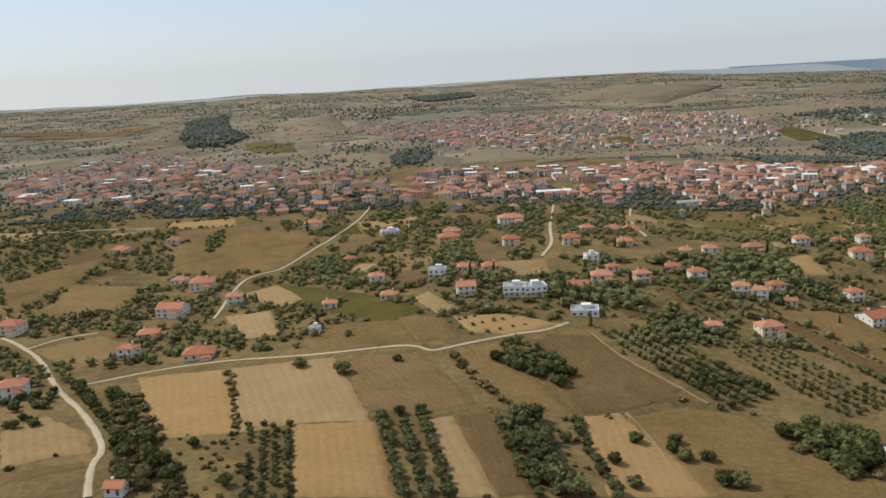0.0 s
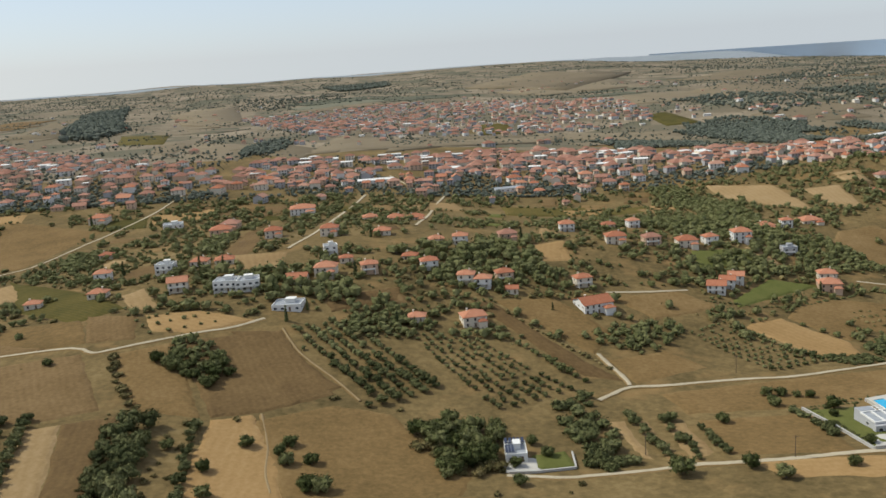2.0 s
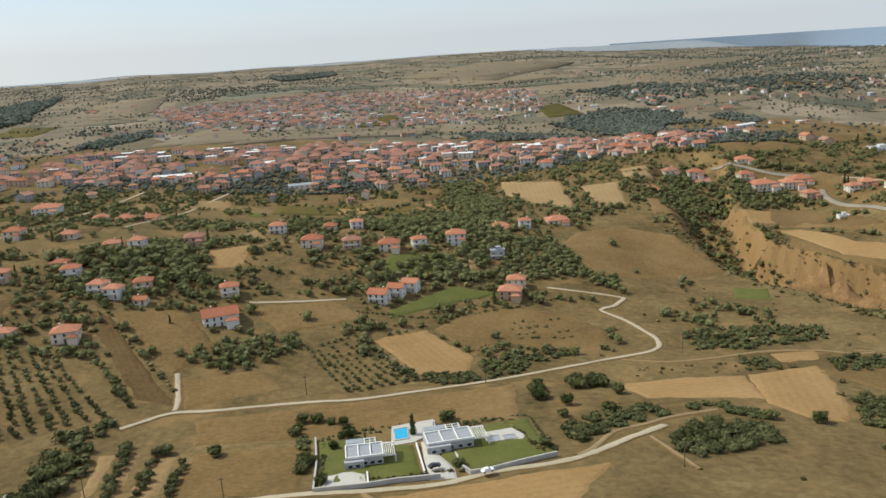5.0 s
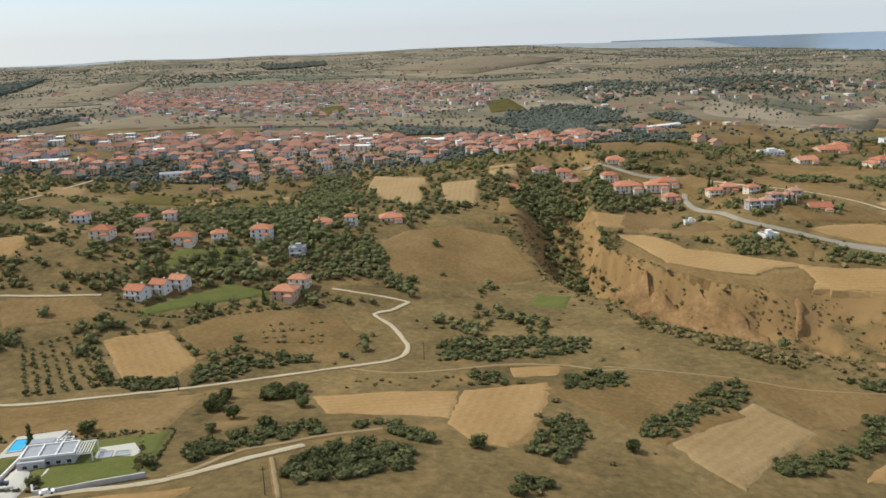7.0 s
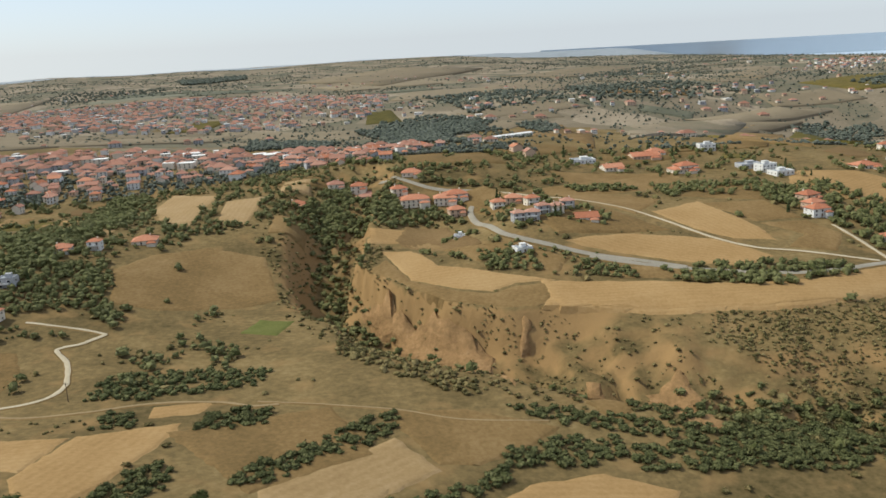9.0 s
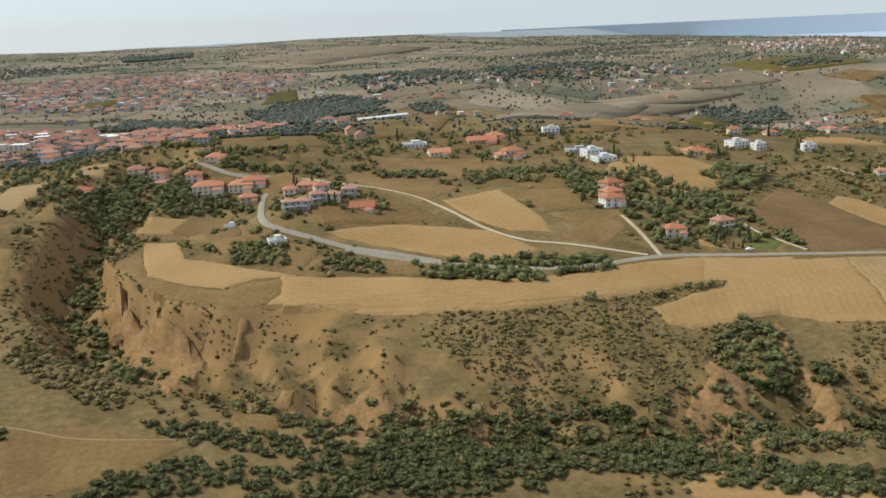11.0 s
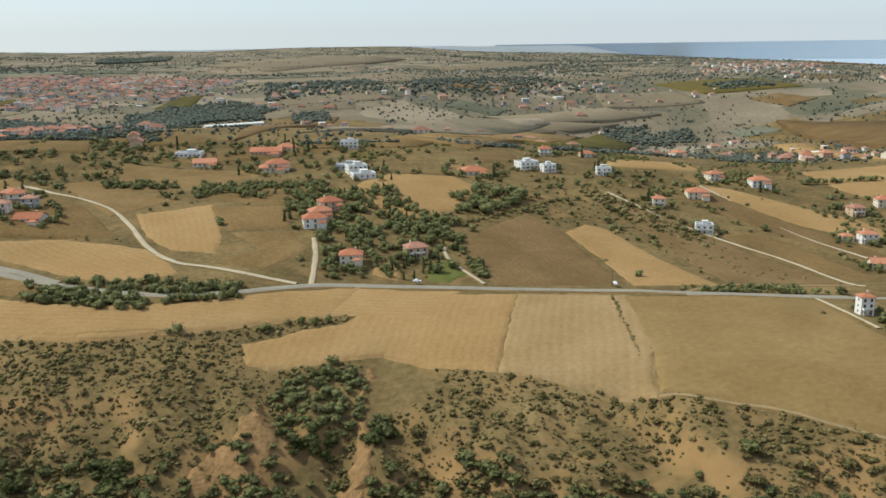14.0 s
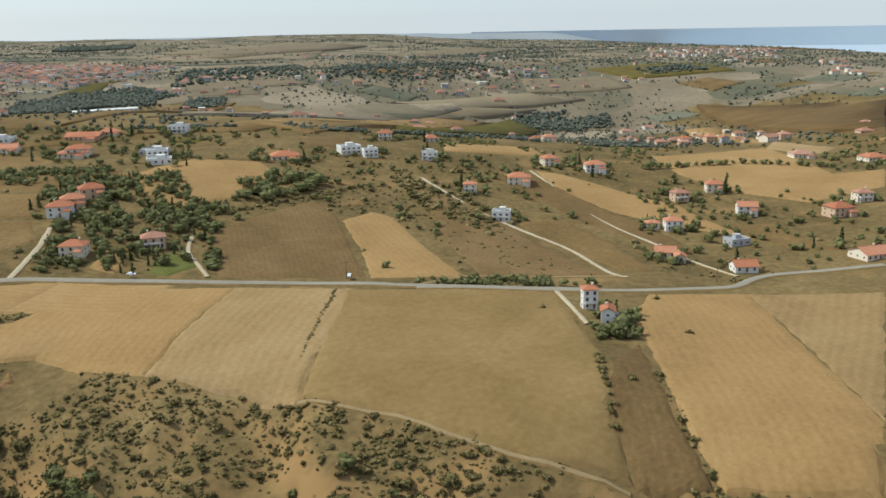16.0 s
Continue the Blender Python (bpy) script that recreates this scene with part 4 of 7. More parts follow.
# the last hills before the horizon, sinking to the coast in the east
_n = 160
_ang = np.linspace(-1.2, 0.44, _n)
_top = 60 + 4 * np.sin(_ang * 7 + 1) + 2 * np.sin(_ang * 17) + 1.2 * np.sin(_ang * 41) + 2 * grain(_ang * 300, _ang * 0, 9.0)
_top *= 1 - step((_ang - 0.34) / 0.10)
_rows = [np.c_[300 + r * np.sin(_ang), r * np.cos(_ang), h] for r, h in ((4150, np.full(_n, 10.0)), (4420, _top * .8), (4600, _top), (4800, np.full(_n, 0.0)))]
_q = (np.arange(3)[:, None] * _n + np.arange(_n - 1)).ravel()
# Backdrop ridge; its haze is in the material colour
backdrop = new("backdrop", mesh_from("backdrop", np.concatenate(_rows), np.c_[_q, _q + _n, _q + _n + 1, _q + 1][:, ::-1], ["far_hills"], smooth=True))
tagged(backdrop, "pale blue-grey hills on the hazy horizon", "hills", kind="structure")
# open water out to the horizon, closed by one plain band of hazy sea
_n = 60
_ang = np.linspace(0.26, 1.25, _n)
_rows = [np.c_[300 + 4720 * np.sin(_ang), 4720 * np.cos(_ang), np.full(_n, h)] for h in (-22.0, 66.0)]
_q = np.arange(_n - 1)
# Added upright strip in place of farther sea, haze painted in its colour
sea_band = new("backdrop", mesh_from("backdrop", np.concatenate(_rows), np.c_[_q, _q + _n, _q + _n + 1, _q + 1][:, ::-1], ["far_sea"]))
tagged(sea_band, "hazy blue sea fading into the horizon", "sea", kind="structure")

# ---- plants ----
def ico():
    bm = bmesh.new()
    bmesh.ops.create_icosphere(bm, subdivisions=1, radius=1.0)
    v = np.array([q.co for q in bm.verts])
    f = np.array([[q.index for q in p.verts] for p in bm.faces])
    bm.free()
    return v, f


ICO_V, ICO_F = ico()


def crown_shape(seed, lumps, leaves, leaf, tall=0.8, column=False):
    """Unit crown: uneven lumps of foliage with loose leaf sprays round them. Arrays of vertices and triangles."""
    rng = np.random.RandomState(seed)
    V, F, n = [], [], 0
    for k in range(lumps):
        if column:
            h = k / max(1, lumps - 1)
            c, r = np.array([rng.normal(0, .04), rng.normal(0, .04), 0.15 + 0.8 * h * tall * 2]), 0.32 * (1 - 0.75 * h) + 0.06
        elif k == 0:
            c, r = np.array([0, 0, tall * .5]), 0.74 if lumps < 4 else 0.6
        else:
            a, q = k * 2.4 + rng.uniform(-.5, .5), rng.uniform(.3, .62)
            c = np.array([q * math.cos(a), q * math.sin(a), tall * (0.5 + rng.uniform(-.22, .36))])
            r = rng.uniform(0.24, 0.44)
        v = ICO_V * (r * rng.uniform(0.5, 1.15, (len(ICO_V), 1)))
        v[:, 2] *= 1.3 if column else min(1.0, .3 + tall * .62)
        V.append(v + c)
        F.append(ICO_F + n)
        n += len(v)
        for _ in range(leaves):
            d = rng.normal(0, 1, 3)
            d /= np.linalg.norm(d)
            p = c + d * r * rng.uniform(0.85, 1.28) * np.array([1, 1, 1.2 if column else min(1.0, .3 + tall * .62)])
            u = rng.normal(0, 1, 3)
            u /= np.linalg.norm(u)
            w = np.cross(u, d + 0.3 * rng.normal(0, 1, 3))
            s = leaf * rng.uniform(0.6, 1.4)
            V.append(np.array([p - u * s, p + u * s, p + w * s * 1.4]))
            F.append(np.array([[n, n + 1, n + 2]]))
            n += 3
    return np.concatenate(V), np.concatenate(F)


def trunk_shape(seed, height, r, limbs=4, spread=0.45):
    rng = np.random.RandomState(seed)
    V, F, n = [], [], 0

    def tube(a, b, r0, r1):
        nonlocal n
        d = (b - a) / np.linalg.norm(b - a)
        u = np.cross(d, [0.3, 0.9, 0.1])
        u /= np.linalg.norm(u)
        w = np.cross(d, u)
        for p, q in ((a, r0), (b, r1)):
            V.extend(p + q * (math.cos(k * 1.0472) * u + math.sin(k * 1.0472) * w) for k in range(6))
        F.extend((n + k, n + (k + 1) % 6, n + 6 + (k + 1) % 6, n + 6 + k) for k in range(6))
        n += 12

    fork = np.array([rng.uniform(-.05, .05), rng.uniform(-.05, .05), height])
    tube(np.array([0, 0, -0.15]), fork, r * 1.3, r * .8)
    for k in range(limbs):
        a = k * 6.28 / limbs + rng.uniform(-.4, .4)
        tube(fork, fork + np.array([math.cos(a) * spread, math.sin(a) * spread, rng.uniform(.25, .45)]), r * .7, r * .25)
    return V, F


PLANTS = {"olive": ("olive_tree", "leaf_olive", "small grey-green olive tree in dry soil", "tree"), "tree": ("broadleaf_tree", "leaf_tree", "dark green broadleaf tree on dry ground", "tree"),
          "cypress": ("cypress_tree", "leaf_cypress", "tall narrow dark cypress tree in a garden", "tree"), "bush": ("shrub", "leaf_bush", "low dull green shrub on dry ground", "shrub"), "scrub": ("thicket_bush", "leaf_olive", "broad dark evergreen bush on dry ground", "bush")}
SHAPES = {"olive": [crown_shape(s, 11, 60, .085, .85) for s in range(4)], "tree": [crown_shape(10 + s, 16, 64, .08, .85) for s in range(5)],
          "cypress": [crown_shape(20 + s, 7, 44, .08, 1.25, True) for s in range(3)], "bush": [crown_shape(30 + s, 6, 46, .10, .62) for s in range(4)], "scrub": [crown_shape(90 + s, 13, 56, .085, .7) for s in range(4)]}
LOW = {k: [crown_shape(40 + s, 1, 3, .32, .8) for s in range(6)] for k in PLANTS}
STANDS = {"olive": [], "tree": [], "cypress": [], "bush": [], "scrub": []}
STUFF = {"olive": [], "tree": [], "cypress": [], "bush": [], "scrub": []}
prng, prng_np = random.Random(11), np.random.RandomState(12)


def plant(kind, x, y, r):
    STANDS[kind].append((x, y, r))


def grove(kind, across, along, corners):
    (ax, ay), (bx, by), (cx, cy), (dx, dy) = corners
    wide = math.hypot(bx - ax, by - ay) / max(1, across - 1)
    for i in range(across):
        for j in range(along):
            u, v = i / max(1, across - 1), j / max(1, along - 1)
            x = (ax * (1 - u) + bx * u) * (1 - v) + (dx * (1 - u) + cx * u) * v
            y = (ay * (1 - u) + by * u) * (1 - v) + (dy * (1 - u) + cy * u) * v
            if prng.random() < 0.94:
                plant(kind, x + prng.gauss(0, .25), y + prng.gauss(0, .25), min(1.7, max(0.7, wide * 0.40)) * prng.uniform(.75, 1.2))


def hedge(kind, gap, points):
    line = smooth_line(points, 0.5)
    d = 0.0
    for a, b in zip(line, line[1:]):
        d += np.linalg.norm(b - a)
        if d > gap * 0.62:
            d = 0.0
            plant(kind, a[0] + prng.gauss(0, gap * .1), a[1] + prng.gauss(0, gap * .1), gap * 0.34 * prng.uniform(.7, 1.35))


def scatter(kind, count, small, large, corners):
    x0, x1, y0, y1 = min(c[0] for c in corners), max(c[0] for c in corners), min(c[1] for c in corners), max(c[1] for c in corners)
    while count > 0:
        x, y = prng.uniform(x0, x1), prng.uniform(y0, y1)
        if inside(corners, x, y)[0]:
            plant(kind, x, y, prng.uniform(small, large))
            count -= 1


def wood(kind, gap, corners):
    x0, x1, y0, y1 = min(c[0] for c in corners), max(c[0] for c in corners), min(c[1] for c in corners), max(c[1] for c in corners)
    y = y0
    while y < y1:
        x = x0
        while x < x1:
            px, py = x + prng.uniform(-.45, .45) * gap, y + prng.uniform(-.45, .45) * gap
            if inside(corners, px, py)[0] and prng.random() < 0.88:
                plant(kind, px, py, gap * prng.uniform(.32, .60) * (0.40 if kind == "cypress" else 1))
            x += gap * .62
        y += gap * .62


grove("olive", 4, 14, [(-48.3, 181.5), (-40, 181.2), (-33.8, 148.2), (-41.9, 147.8)])
grove("olive", 3, 14, [(-18.9, 185.2), (-9.9, 188), (-3, 148.4), (-11.9, 148.2)])
grove("olive", 6, 20, [(39.9, 240), (57.9, 247.3), (81.2, 207.9), (64.2, 197.6)])
grove("olive", 7, 17, [(77, 238.1), (91.7, 240.2), (114.4, 207), (95, 196.6)])
grove("olive", 8, 12, [(158.9, 242.3), (171.7, 250.3), (189.1, 219.5), (170.2, 214)])
grove("olive", 7, 4, [(-5.7, 252.7), (5.7, 260.3), (28.5, 249), (4.9, 237.6)])
grove("bush", 7, 4, [(217, 260.8), (233.8, 264.6), (234, 250.4), (220, 249.6)])
grove("olive", 6, 4, [(710, 367.2), (724.8, 354.2), (742.1, 330.5), (718.3, 335.1)])
grove("bush", 5, 6, [(458.7, 185.2), (468.4, 185.4), (465.4, 170.9), (454.8, 173.7)])
grove("olive", 5, 4, [(33.4, 465.4), (57.4, 479.9), (48.5, 419.4), (33.4, 411.1)])
hedge("tree", 4, [(97.4, 248.3), (119.2, 211.6)])
hedge("bush", 3, [(104.5, 255.5), (129.2, 217.7)])
hedge("olive", 4, [(124.2, 192.2), (126.9, 159)])
hedge("olive", 4, [(131.3, 189.3), (132, 160.7)])
hedge("olive", 4, [(138.1, 181.8), (138.9, 163.2)])
hedge("olive", 4, [(26, 188.4), (29.9, 150.7)])
hedge("olive", 4, [(8, 185.7), (14, 151)])
hedge("bush", 5, [(13, 186.2), (20, 151.2)])
hedge("olive", 4, [(173.9, 247.1), (187.2, 219.6)])
hedge("tree", 5, [(493.5, 259.3), (515.6, 261.3)])
hedge("tree", 5, [(473.2, 256.8), (481.5, 258.2)])
hedge("tree", 6, [(478.3, 383.9), (493.4, 364.7)])
hedge("tree", 6, [(482.9, 368.3), (517.8, 370.6)])
hedge("tree", 6, [(434.7, 392.4), (456.4, 388)])
hedge("tree", 6, [(536.6, 357.1), (567.5, 328.9)])
hedge("bush", 4, [(565, 337.6), (606.8, 369.6)])
hedge("bush", 4, [(612.8, 271.5), (636.9, 265.4)])
hedge("tree", 5, [(637.9, 265.6), (661.3, 264.6)])
hedge("bush", 3.4, [(642.5, 215.1), (636.1, 186.4)])
hedge("bush", 2, [(592.8, 270.4), (581.5, 218.2)])
hedge("bush", 5, [(-2.9, 226.4), (5, 204.2), (12, 192.8)])
hedge("tree", 6, [(-93.8, 216.3), (-76.7, 185.6), (-58.7, 154.8)])
hedge("tree", 5, [(-116.5, 235.1), (-94.5, 203.7), (-76.5, 175.9), (-68.4, 156)])
hedge("tree", 5, [(-111.8, 238.9), (-96.8, 246.4), (-73.2, 241.4)])
hedge("tree", 4, [(197.2, 259.9), (210.2, 272), (236.4, 285.7)])
hedge("scrub", 2.4, [(171.6, 267.2), (196.3, 264.5), (219.9, 272.7), (238.6, 281.4)])
hedge("tree", 5, [(158.8, 187), (162, 196.9), (172.4, 190.6)])
hedge("scrub", 2.6, [(163.5, 183.8), (170.3, 185), (177.1, 188.7), (191.8, 186.7), (203.5, 187.6)])
hedge("bush", 2.2, [(203.5, 187.6), (208.6, 164.8)])
hedge("scrub", 4.5, [(161.6, 186.5), (162.3, 175.6), (161.8, 165.2)])
hedge("bush", 2, [(172.8, 161), (194.5, 161)])
hedge("bush", 4, [(-62.7, 220.1), (-51.6, 181)])
hedge("tree", 5, [(600.3, 371.4), (583.8, 372.2), (556.9, 342.7)])
hedge("tree", 6, [(728.3, 401.4), (785.7, 410.7), (826.7, 375.6)])
wood("bush", 5, [(-93.5, 211.7), (-86.7, 213.5), (-53.4, 149), (-67.2, 150.6)])
wood("olive", 6, [(8, 184.8), (18, 187.6), (22, 150.3), (13, 150.9)])
wood("tree", 5, [(75, 185.3), (83.2, 190.7), (95.1, 188.4), (90.3, 164.4), (80.1, 160.3)])
wood("tree", 3.5, [(124.9, 237.9), (136.7, 245.2), (154.7, 249.2), (157.9, 241.4), (140.1, 226.7)])
wood("tree", 4, [(167.3, 256.2), (178.3, 257.6), (180.6, 251.6), (169.7, 249.3)])
wood("tree", 6, [(560.2, 365.3), (581.5, 382.7), (595.3, 370.8), (570.2, 341.3)])
wood("tree", 5, [(158.2, 359.9), (236.6, 388.7), (233.6, 324.1), (213.1, 293.9), (171.1, 287.6), (210.5, 320)])
wood("tree", 6, [(69.3, 305.1), (123.3, 322.7), (128.5, 277.7), (94.7, 266.2)])
wood("tree", 6, [(14.3, 289), (47.8, 287.5), (71.2, 258.2), (39.9, 250.3)])
wood("bush", 4, [(618.8, 384.6), (641.9, 373), (657.7, 331.1), (643.8, 318), (625.9, 353.1)])
wood("scrub", 5, [(108.4, 197.3), (117.5, 208.8), (119, 157.6), (109.2, 159.8)])
wood("scrub", 3, [(528.1, 204.2), (532.6, 200.6), (530.5, 196.9), (527.7, 197)])
wood("scrub", 3.2, [(532.4, 196.3), (513.1, 168.7), (508.1, 163.4), (505.1, 164.7), (510.1, 174.7)])
scatter("bush", 6, 0.45, 1.0, [(368.9, 277.1), (380, 270.9), (378, 269.5), (370.9, 273.7)])
scatter("bush", 6, 0.45, 1.0, [(382, 272.5), (398.1, 267.9), (398.9, 264.2), (384, 269.3)])
scatter("bush", 6, 0.45, 1.0, [(383, 259.6), (391, 258), (390, 244.6), (386, 242.2)])
scatter("bush", 8, 0.45, 1.0, [(409.5, 265.7), (428.5, 263.5), (425.2, 256.3), (413, 258.1)])
scatter("bush", 6, 0.45, 1.0, [(368.7, 271), (375, 266.1), (372.9, 256), (368.9, 256.8)])
wood("bush", 4, [(73, 175.8), (89.4, 184.5), (91.3, 164.4), (82.2, 162.4)])
wood("tree", 6, [(417.5, 533.6), (353.2, 832.9), (465, 818.9), (479.4, 745.7), (427.9, 732.9)])
wood("tree", 6, [(502.1, 699.8), (496.8, 787.6), (527.1, 801.7), (532, 741.1)])
wood("tree", 14, [(-51, 2522), (-125, 2901), (82, 2995), (108, 2775.8)])
wood("tree", 7, [(777.7, 811.2), (838.3, 844.2), (807.3, 750.3), (762.8, 750.4)])
wood("tree", 7, [(819.7, 801.1), (874, 831.6), (862.7, 778.9), (807.4, 743.6)])
wood("tree", 9, [(981.4, 1025.1), (1057.3, 1045.6), (1051.6, 981.1), (989.7, 980.6)])
wood("tree", 6, [(364.2, 677.3), (407.2, 849.7), (458.5, 837.7), (429.7, 709), (379.7, 600.1)])
wood("tree", 6, [(368.6, 815.2), (385.9, 887.7), (398, 856.2), (382.9, 769.2)])
wood("tree", 4, [(217, 424.8), (220, 488.4), (237, 483.6), (241.6, 384.7), (226.7, 379.7)])
wood("tree", 4, [(307.4, 375.9), (312.8, 404.9), (327.7, 419.1), (333.9, 403.8), (331.1, 387.7), (314, 380)])
wood("tree", 4, [(333.7, 395.2), (345.6, 401.3), (353.6, 392.6), (351, 380.2), (335.7, 385.7)])
wood("tree", 6, [(261.5, 789.9), (308.4, 765.7), (341, 728.9), (328.4, 662.1), (269, 701)])
wood("tree", 15, [(-414, 1323), (-619, 2046), (-589, 2186), (-382, 1478), (-348, 1238)])
wood("tree", 7, [(-44.1, 684.7), (-53.5, 795.5), (-32.9, 895.4), (-13.9, 820.7), (-17.7, 703.4)])
wood("tree", 6, [(390.4, 871.2), (439.1, 896.3), (487.8, 817.9), (419.1, 702.3), (377.5, 765.3)])
wood("tree", 6, [(261.6, 707.5), (313.2, 777.2), (292.2, 684.8), (255.4, 660.7)])
wood("tree", 15, [(-351, 1143), (-557, 1893), (-596, 2326), (-386, 1534), (-308, 1326), (-296, 1137)])
wood("tree", 4, [(-62.2, 353.3), (-61.3, 371.5), (-45, 359), (-40.9, 335.4), (-54.1, 335.3)])
wood("tree", 3.5, [(-119.4, 397.3), (-124.8, 427.4), (-120.5, 439.4), (-113.2, 413.6), (-114.5, 391.6)])
wood("tree", 4, [(-4.9, 347.3), (-3, 385.3), (7.9, 370.7), (7.7, 323.2), (-1, 322)])
wood("tree", 4, [(55, 238.9), (60.9, 256.4), (71.7, 259.7), (78.9, 250.4), (74, 240.9), (61, 236.3)])
wood("tree", 4, [(10, 219.2), (13, 234.7), (24, 228.3), (32, 211.3), (25, 204), (19, 211.7)])
wood("tree", 4, [(434.3, 282.6), (433.2, 292.4), (467.4, 277.4), (467.6, 268), (449.4, 273.9)])
wood("tree", 4, [(467.5, 273.6), (468.4, 282), (493.3, 283.9), (494.4, 275.9)])
wood("tree", 4, [(501.6, 348.6), (504.9, 369.9), (528.6, 370.6), (528.4, 358.5), (509.4, 346.2)])
scatter("bush", 29, 0.45, 1.0, [(573.9, 374.2), (582, 394.9), (601.1, 385.9), (587, 368.9)])
scatter("bush", 46, 0.45, 1.0, [(550.5, 333.4), (563.5, 349.3), (586.9, 364.8), (590.9, 352.5), (563.4, 331.6), (552.4, 318.1)])
scatter("bush", 31, 0.45, 1.0, [(626.2, 341.4), (636.4, 339), (648.3, 279.7), (640.3, 286.1), (633, 319)])
scatter("bush", 11, 0.45, 1.0, [(418.7, 324.9), (421.6, 329.5), (453.1, 325.8), (454.3, 320.2), (433.3, 324.5)])
wood("tree", 3.5, [(430.7, 387.8), (430.6, 399), (458.6, 397.8), (461.5, 385.2)])
wood("tree", 3.2, [(467.2, 367.5), (469.6, 394.5), (517, 386.3), (518.7, 375.6), (482.2, 378.9)])
scatter("bush", 110, 0.45, 1.0, [(598.8, 333.8), (594, 354.9), (610.2, 376.5), (629.3, 378.1), (632.3, 287.2), (626.8, 310.5), (616.2, 342.9)])
scatter("bush", 17, 0.45, 1.0, [(599.2, 374.9), (608.2, 384.2), (627.2, 393), (630.2, 383.7), (612.2, 376.6)])
wood("tree", 2.6, [(613, 269), (615.1, 274.4), (650.2, 272.3), (647.8, 264.2)])
wood("tree", 3.5, [(643.2, 220.8), (647, 230.4), (662.8, 240.4), (653.6, 220.1)])
wood("tree", 4, [(538.3, 326.1), (537.4, 340.3), (554.5, 344.8), (555.4, 329.3)])
scatter("bush", 52, 0.45, 1.0, [(684.8, 286.2), (697.6, 294.5), (720.5, 272.1), (704.4, 263.7), (681.3, 267.9)])
scatter("bush", 37, 0.45, 1.0, [(555.5, 334.5), (574.7, 352.2), (599.1, 365.7), (600.1, 357.5), (574.6, 339.6), (560.3, 324.4)])
wood("scrub", 3, [(204.9, 216.1), (204.8, 230.1), (214, 238.3), (231.2, 240.8), (232.1, 234.7), (218, 230), (214, 219.3)])
wood("tree", 3, [(214, 199), (213, 209.3), (216, 211.4), (218, 198.8)])
wood("tree", 3, [(224, 206.6), (224, 214.5), (234.1, 214), (235.1, 207.3)])
wood("scrub", 3, [(242.9, 184.3), (242.9, 189.6), (251.9, 190.7), (259, 181.7), (258, 177.6), (251.8, 182.4)])
wood("scrub", 3.2, [(216, 168), (214, 180.9), (237, 191.7), (238.9, 184.3), (223.8, 174.4)])
wood("scrub", 3, [(233.7, 160.1), (233.7, 168.2), (246.9, 182.3), (256, 173.5), (257, 165.5), (246.8, 162.9), (238.9, 158.4)])
wood("scrub", 3, [(264.9, 233.4), (266.9, 248.5), (279.9, 251), (309.5, 247.6), (305.6, 236.9), (280.9, 231.5)])
wood("scrub", 3, [(293.7, 211.4), (297.8, 224.1), (306.5, 224.3), (310.5, 216.2), (307.7, 211.1)])
wood("scrub", 2.6, [(271.8, 214.6), (272.8, 224.4), (280.9, 222.7), (279.9, 215)])
scatter("bush", 18, 0.45, 1.0, [(241, 212.5), (242, 221.1), (271.8, 221.6), (270.8, 213.6), (253.9, 212.7)])
wood("scrub", 3, [(278, 174.9), (286, 191.4), (291.9, 195.2), (294, 188.9), (291.9, 181.4), (283.1, 169.5)])
wood("scrub", 3, [(272, 155), (274, 161.9), (279, 164.3), (280, 157.6)])
wood("scrub", 3, [(303, 185.7), (308, 193), (317.8, 201.7), (335.9, 218.7), (340.2, 212.2), (334.7, 204.7), (319.1, 192.6), (311.3, 183.5)])
wood("scrub", 3, [(325, 170.8), (327.9, 176.6), (348.4, 185.7), (362.7, 196.4), (356.9, 186.3), (335.6, 172.7)])
wood("scrub", 2.6, [(189.7, 216.2), (189.8, 223.7), (201.8, 223.6), (204.9, 213.9)])
wood("tree", 3.5, [(216, 291.3), (235.6, 335), (252.9, 327.7), (256.1, 302.3), (242, 295), (231, 295.9)])
wood("scrub", 3, [(357.6, 194.4), (360.8, 199.5), (373.9, 203.7), (385.1, 202.2), (387.1, 195.6), (373.7, 191.3), (358.5, 191.9)])
wood("scrub", 3, [(367.1, 251.4), (381, 244.2), (404.8, 222.2), (408.9, 200.7), (438, 212.1), (499.9, 173.6), (495.6, 167.2), (449.9, 188.1), (424.4, 187.6), (403.9, 189.9), (402.7, 200.3)])
wood("tree", 3.2, [(500.1, 233.2), (501.2, 235.5), (515.9, 244), (522.4, 233.1), (520.2, 225.2), (512, 215), (502, 215.1)])
wood("tree", 3, [(519.1, 220.6), (523.2, 225.2), (527.1, 218.3), (521, 212.7)])
wood("tree", 3, [(443.8, 218.5), (445.9, 223.3), (451.7, 222.7), (452.5, 215.6)])
wood("tree", 3, [(461.7, 219.8), (464.9, 224.2), (474, 218.7), (470.7, 213.4)])
scatter("bush", 6, 0.45, 1.0, [(457.4, 254.5), (459.5, 256.4), (469.4, 256.6), (467.4, 252.3)])
scatter("bush", 6, 0.45, 1.0, [(382, 267.2), (383, 268.8), (402.1, 258.4), (407, 250.2), (398.1, 254.9)])
wood("tree", 4, [(315, 385), (318.8, 413.9), (329.1, 432.3), (369.2, 404), (373.3, 383.7), (352.4, 377.6), (330.1, 391.1)])
wood("tree", 3, [(377.1, 307.3), (377.1, 323.5), (392.7, 314.5), (396.8, 301.5)])
wood("tree", 3, [(404.7, 296.6), (408.6, 304.3), (424, 297.1), (423.1, 288.6)])
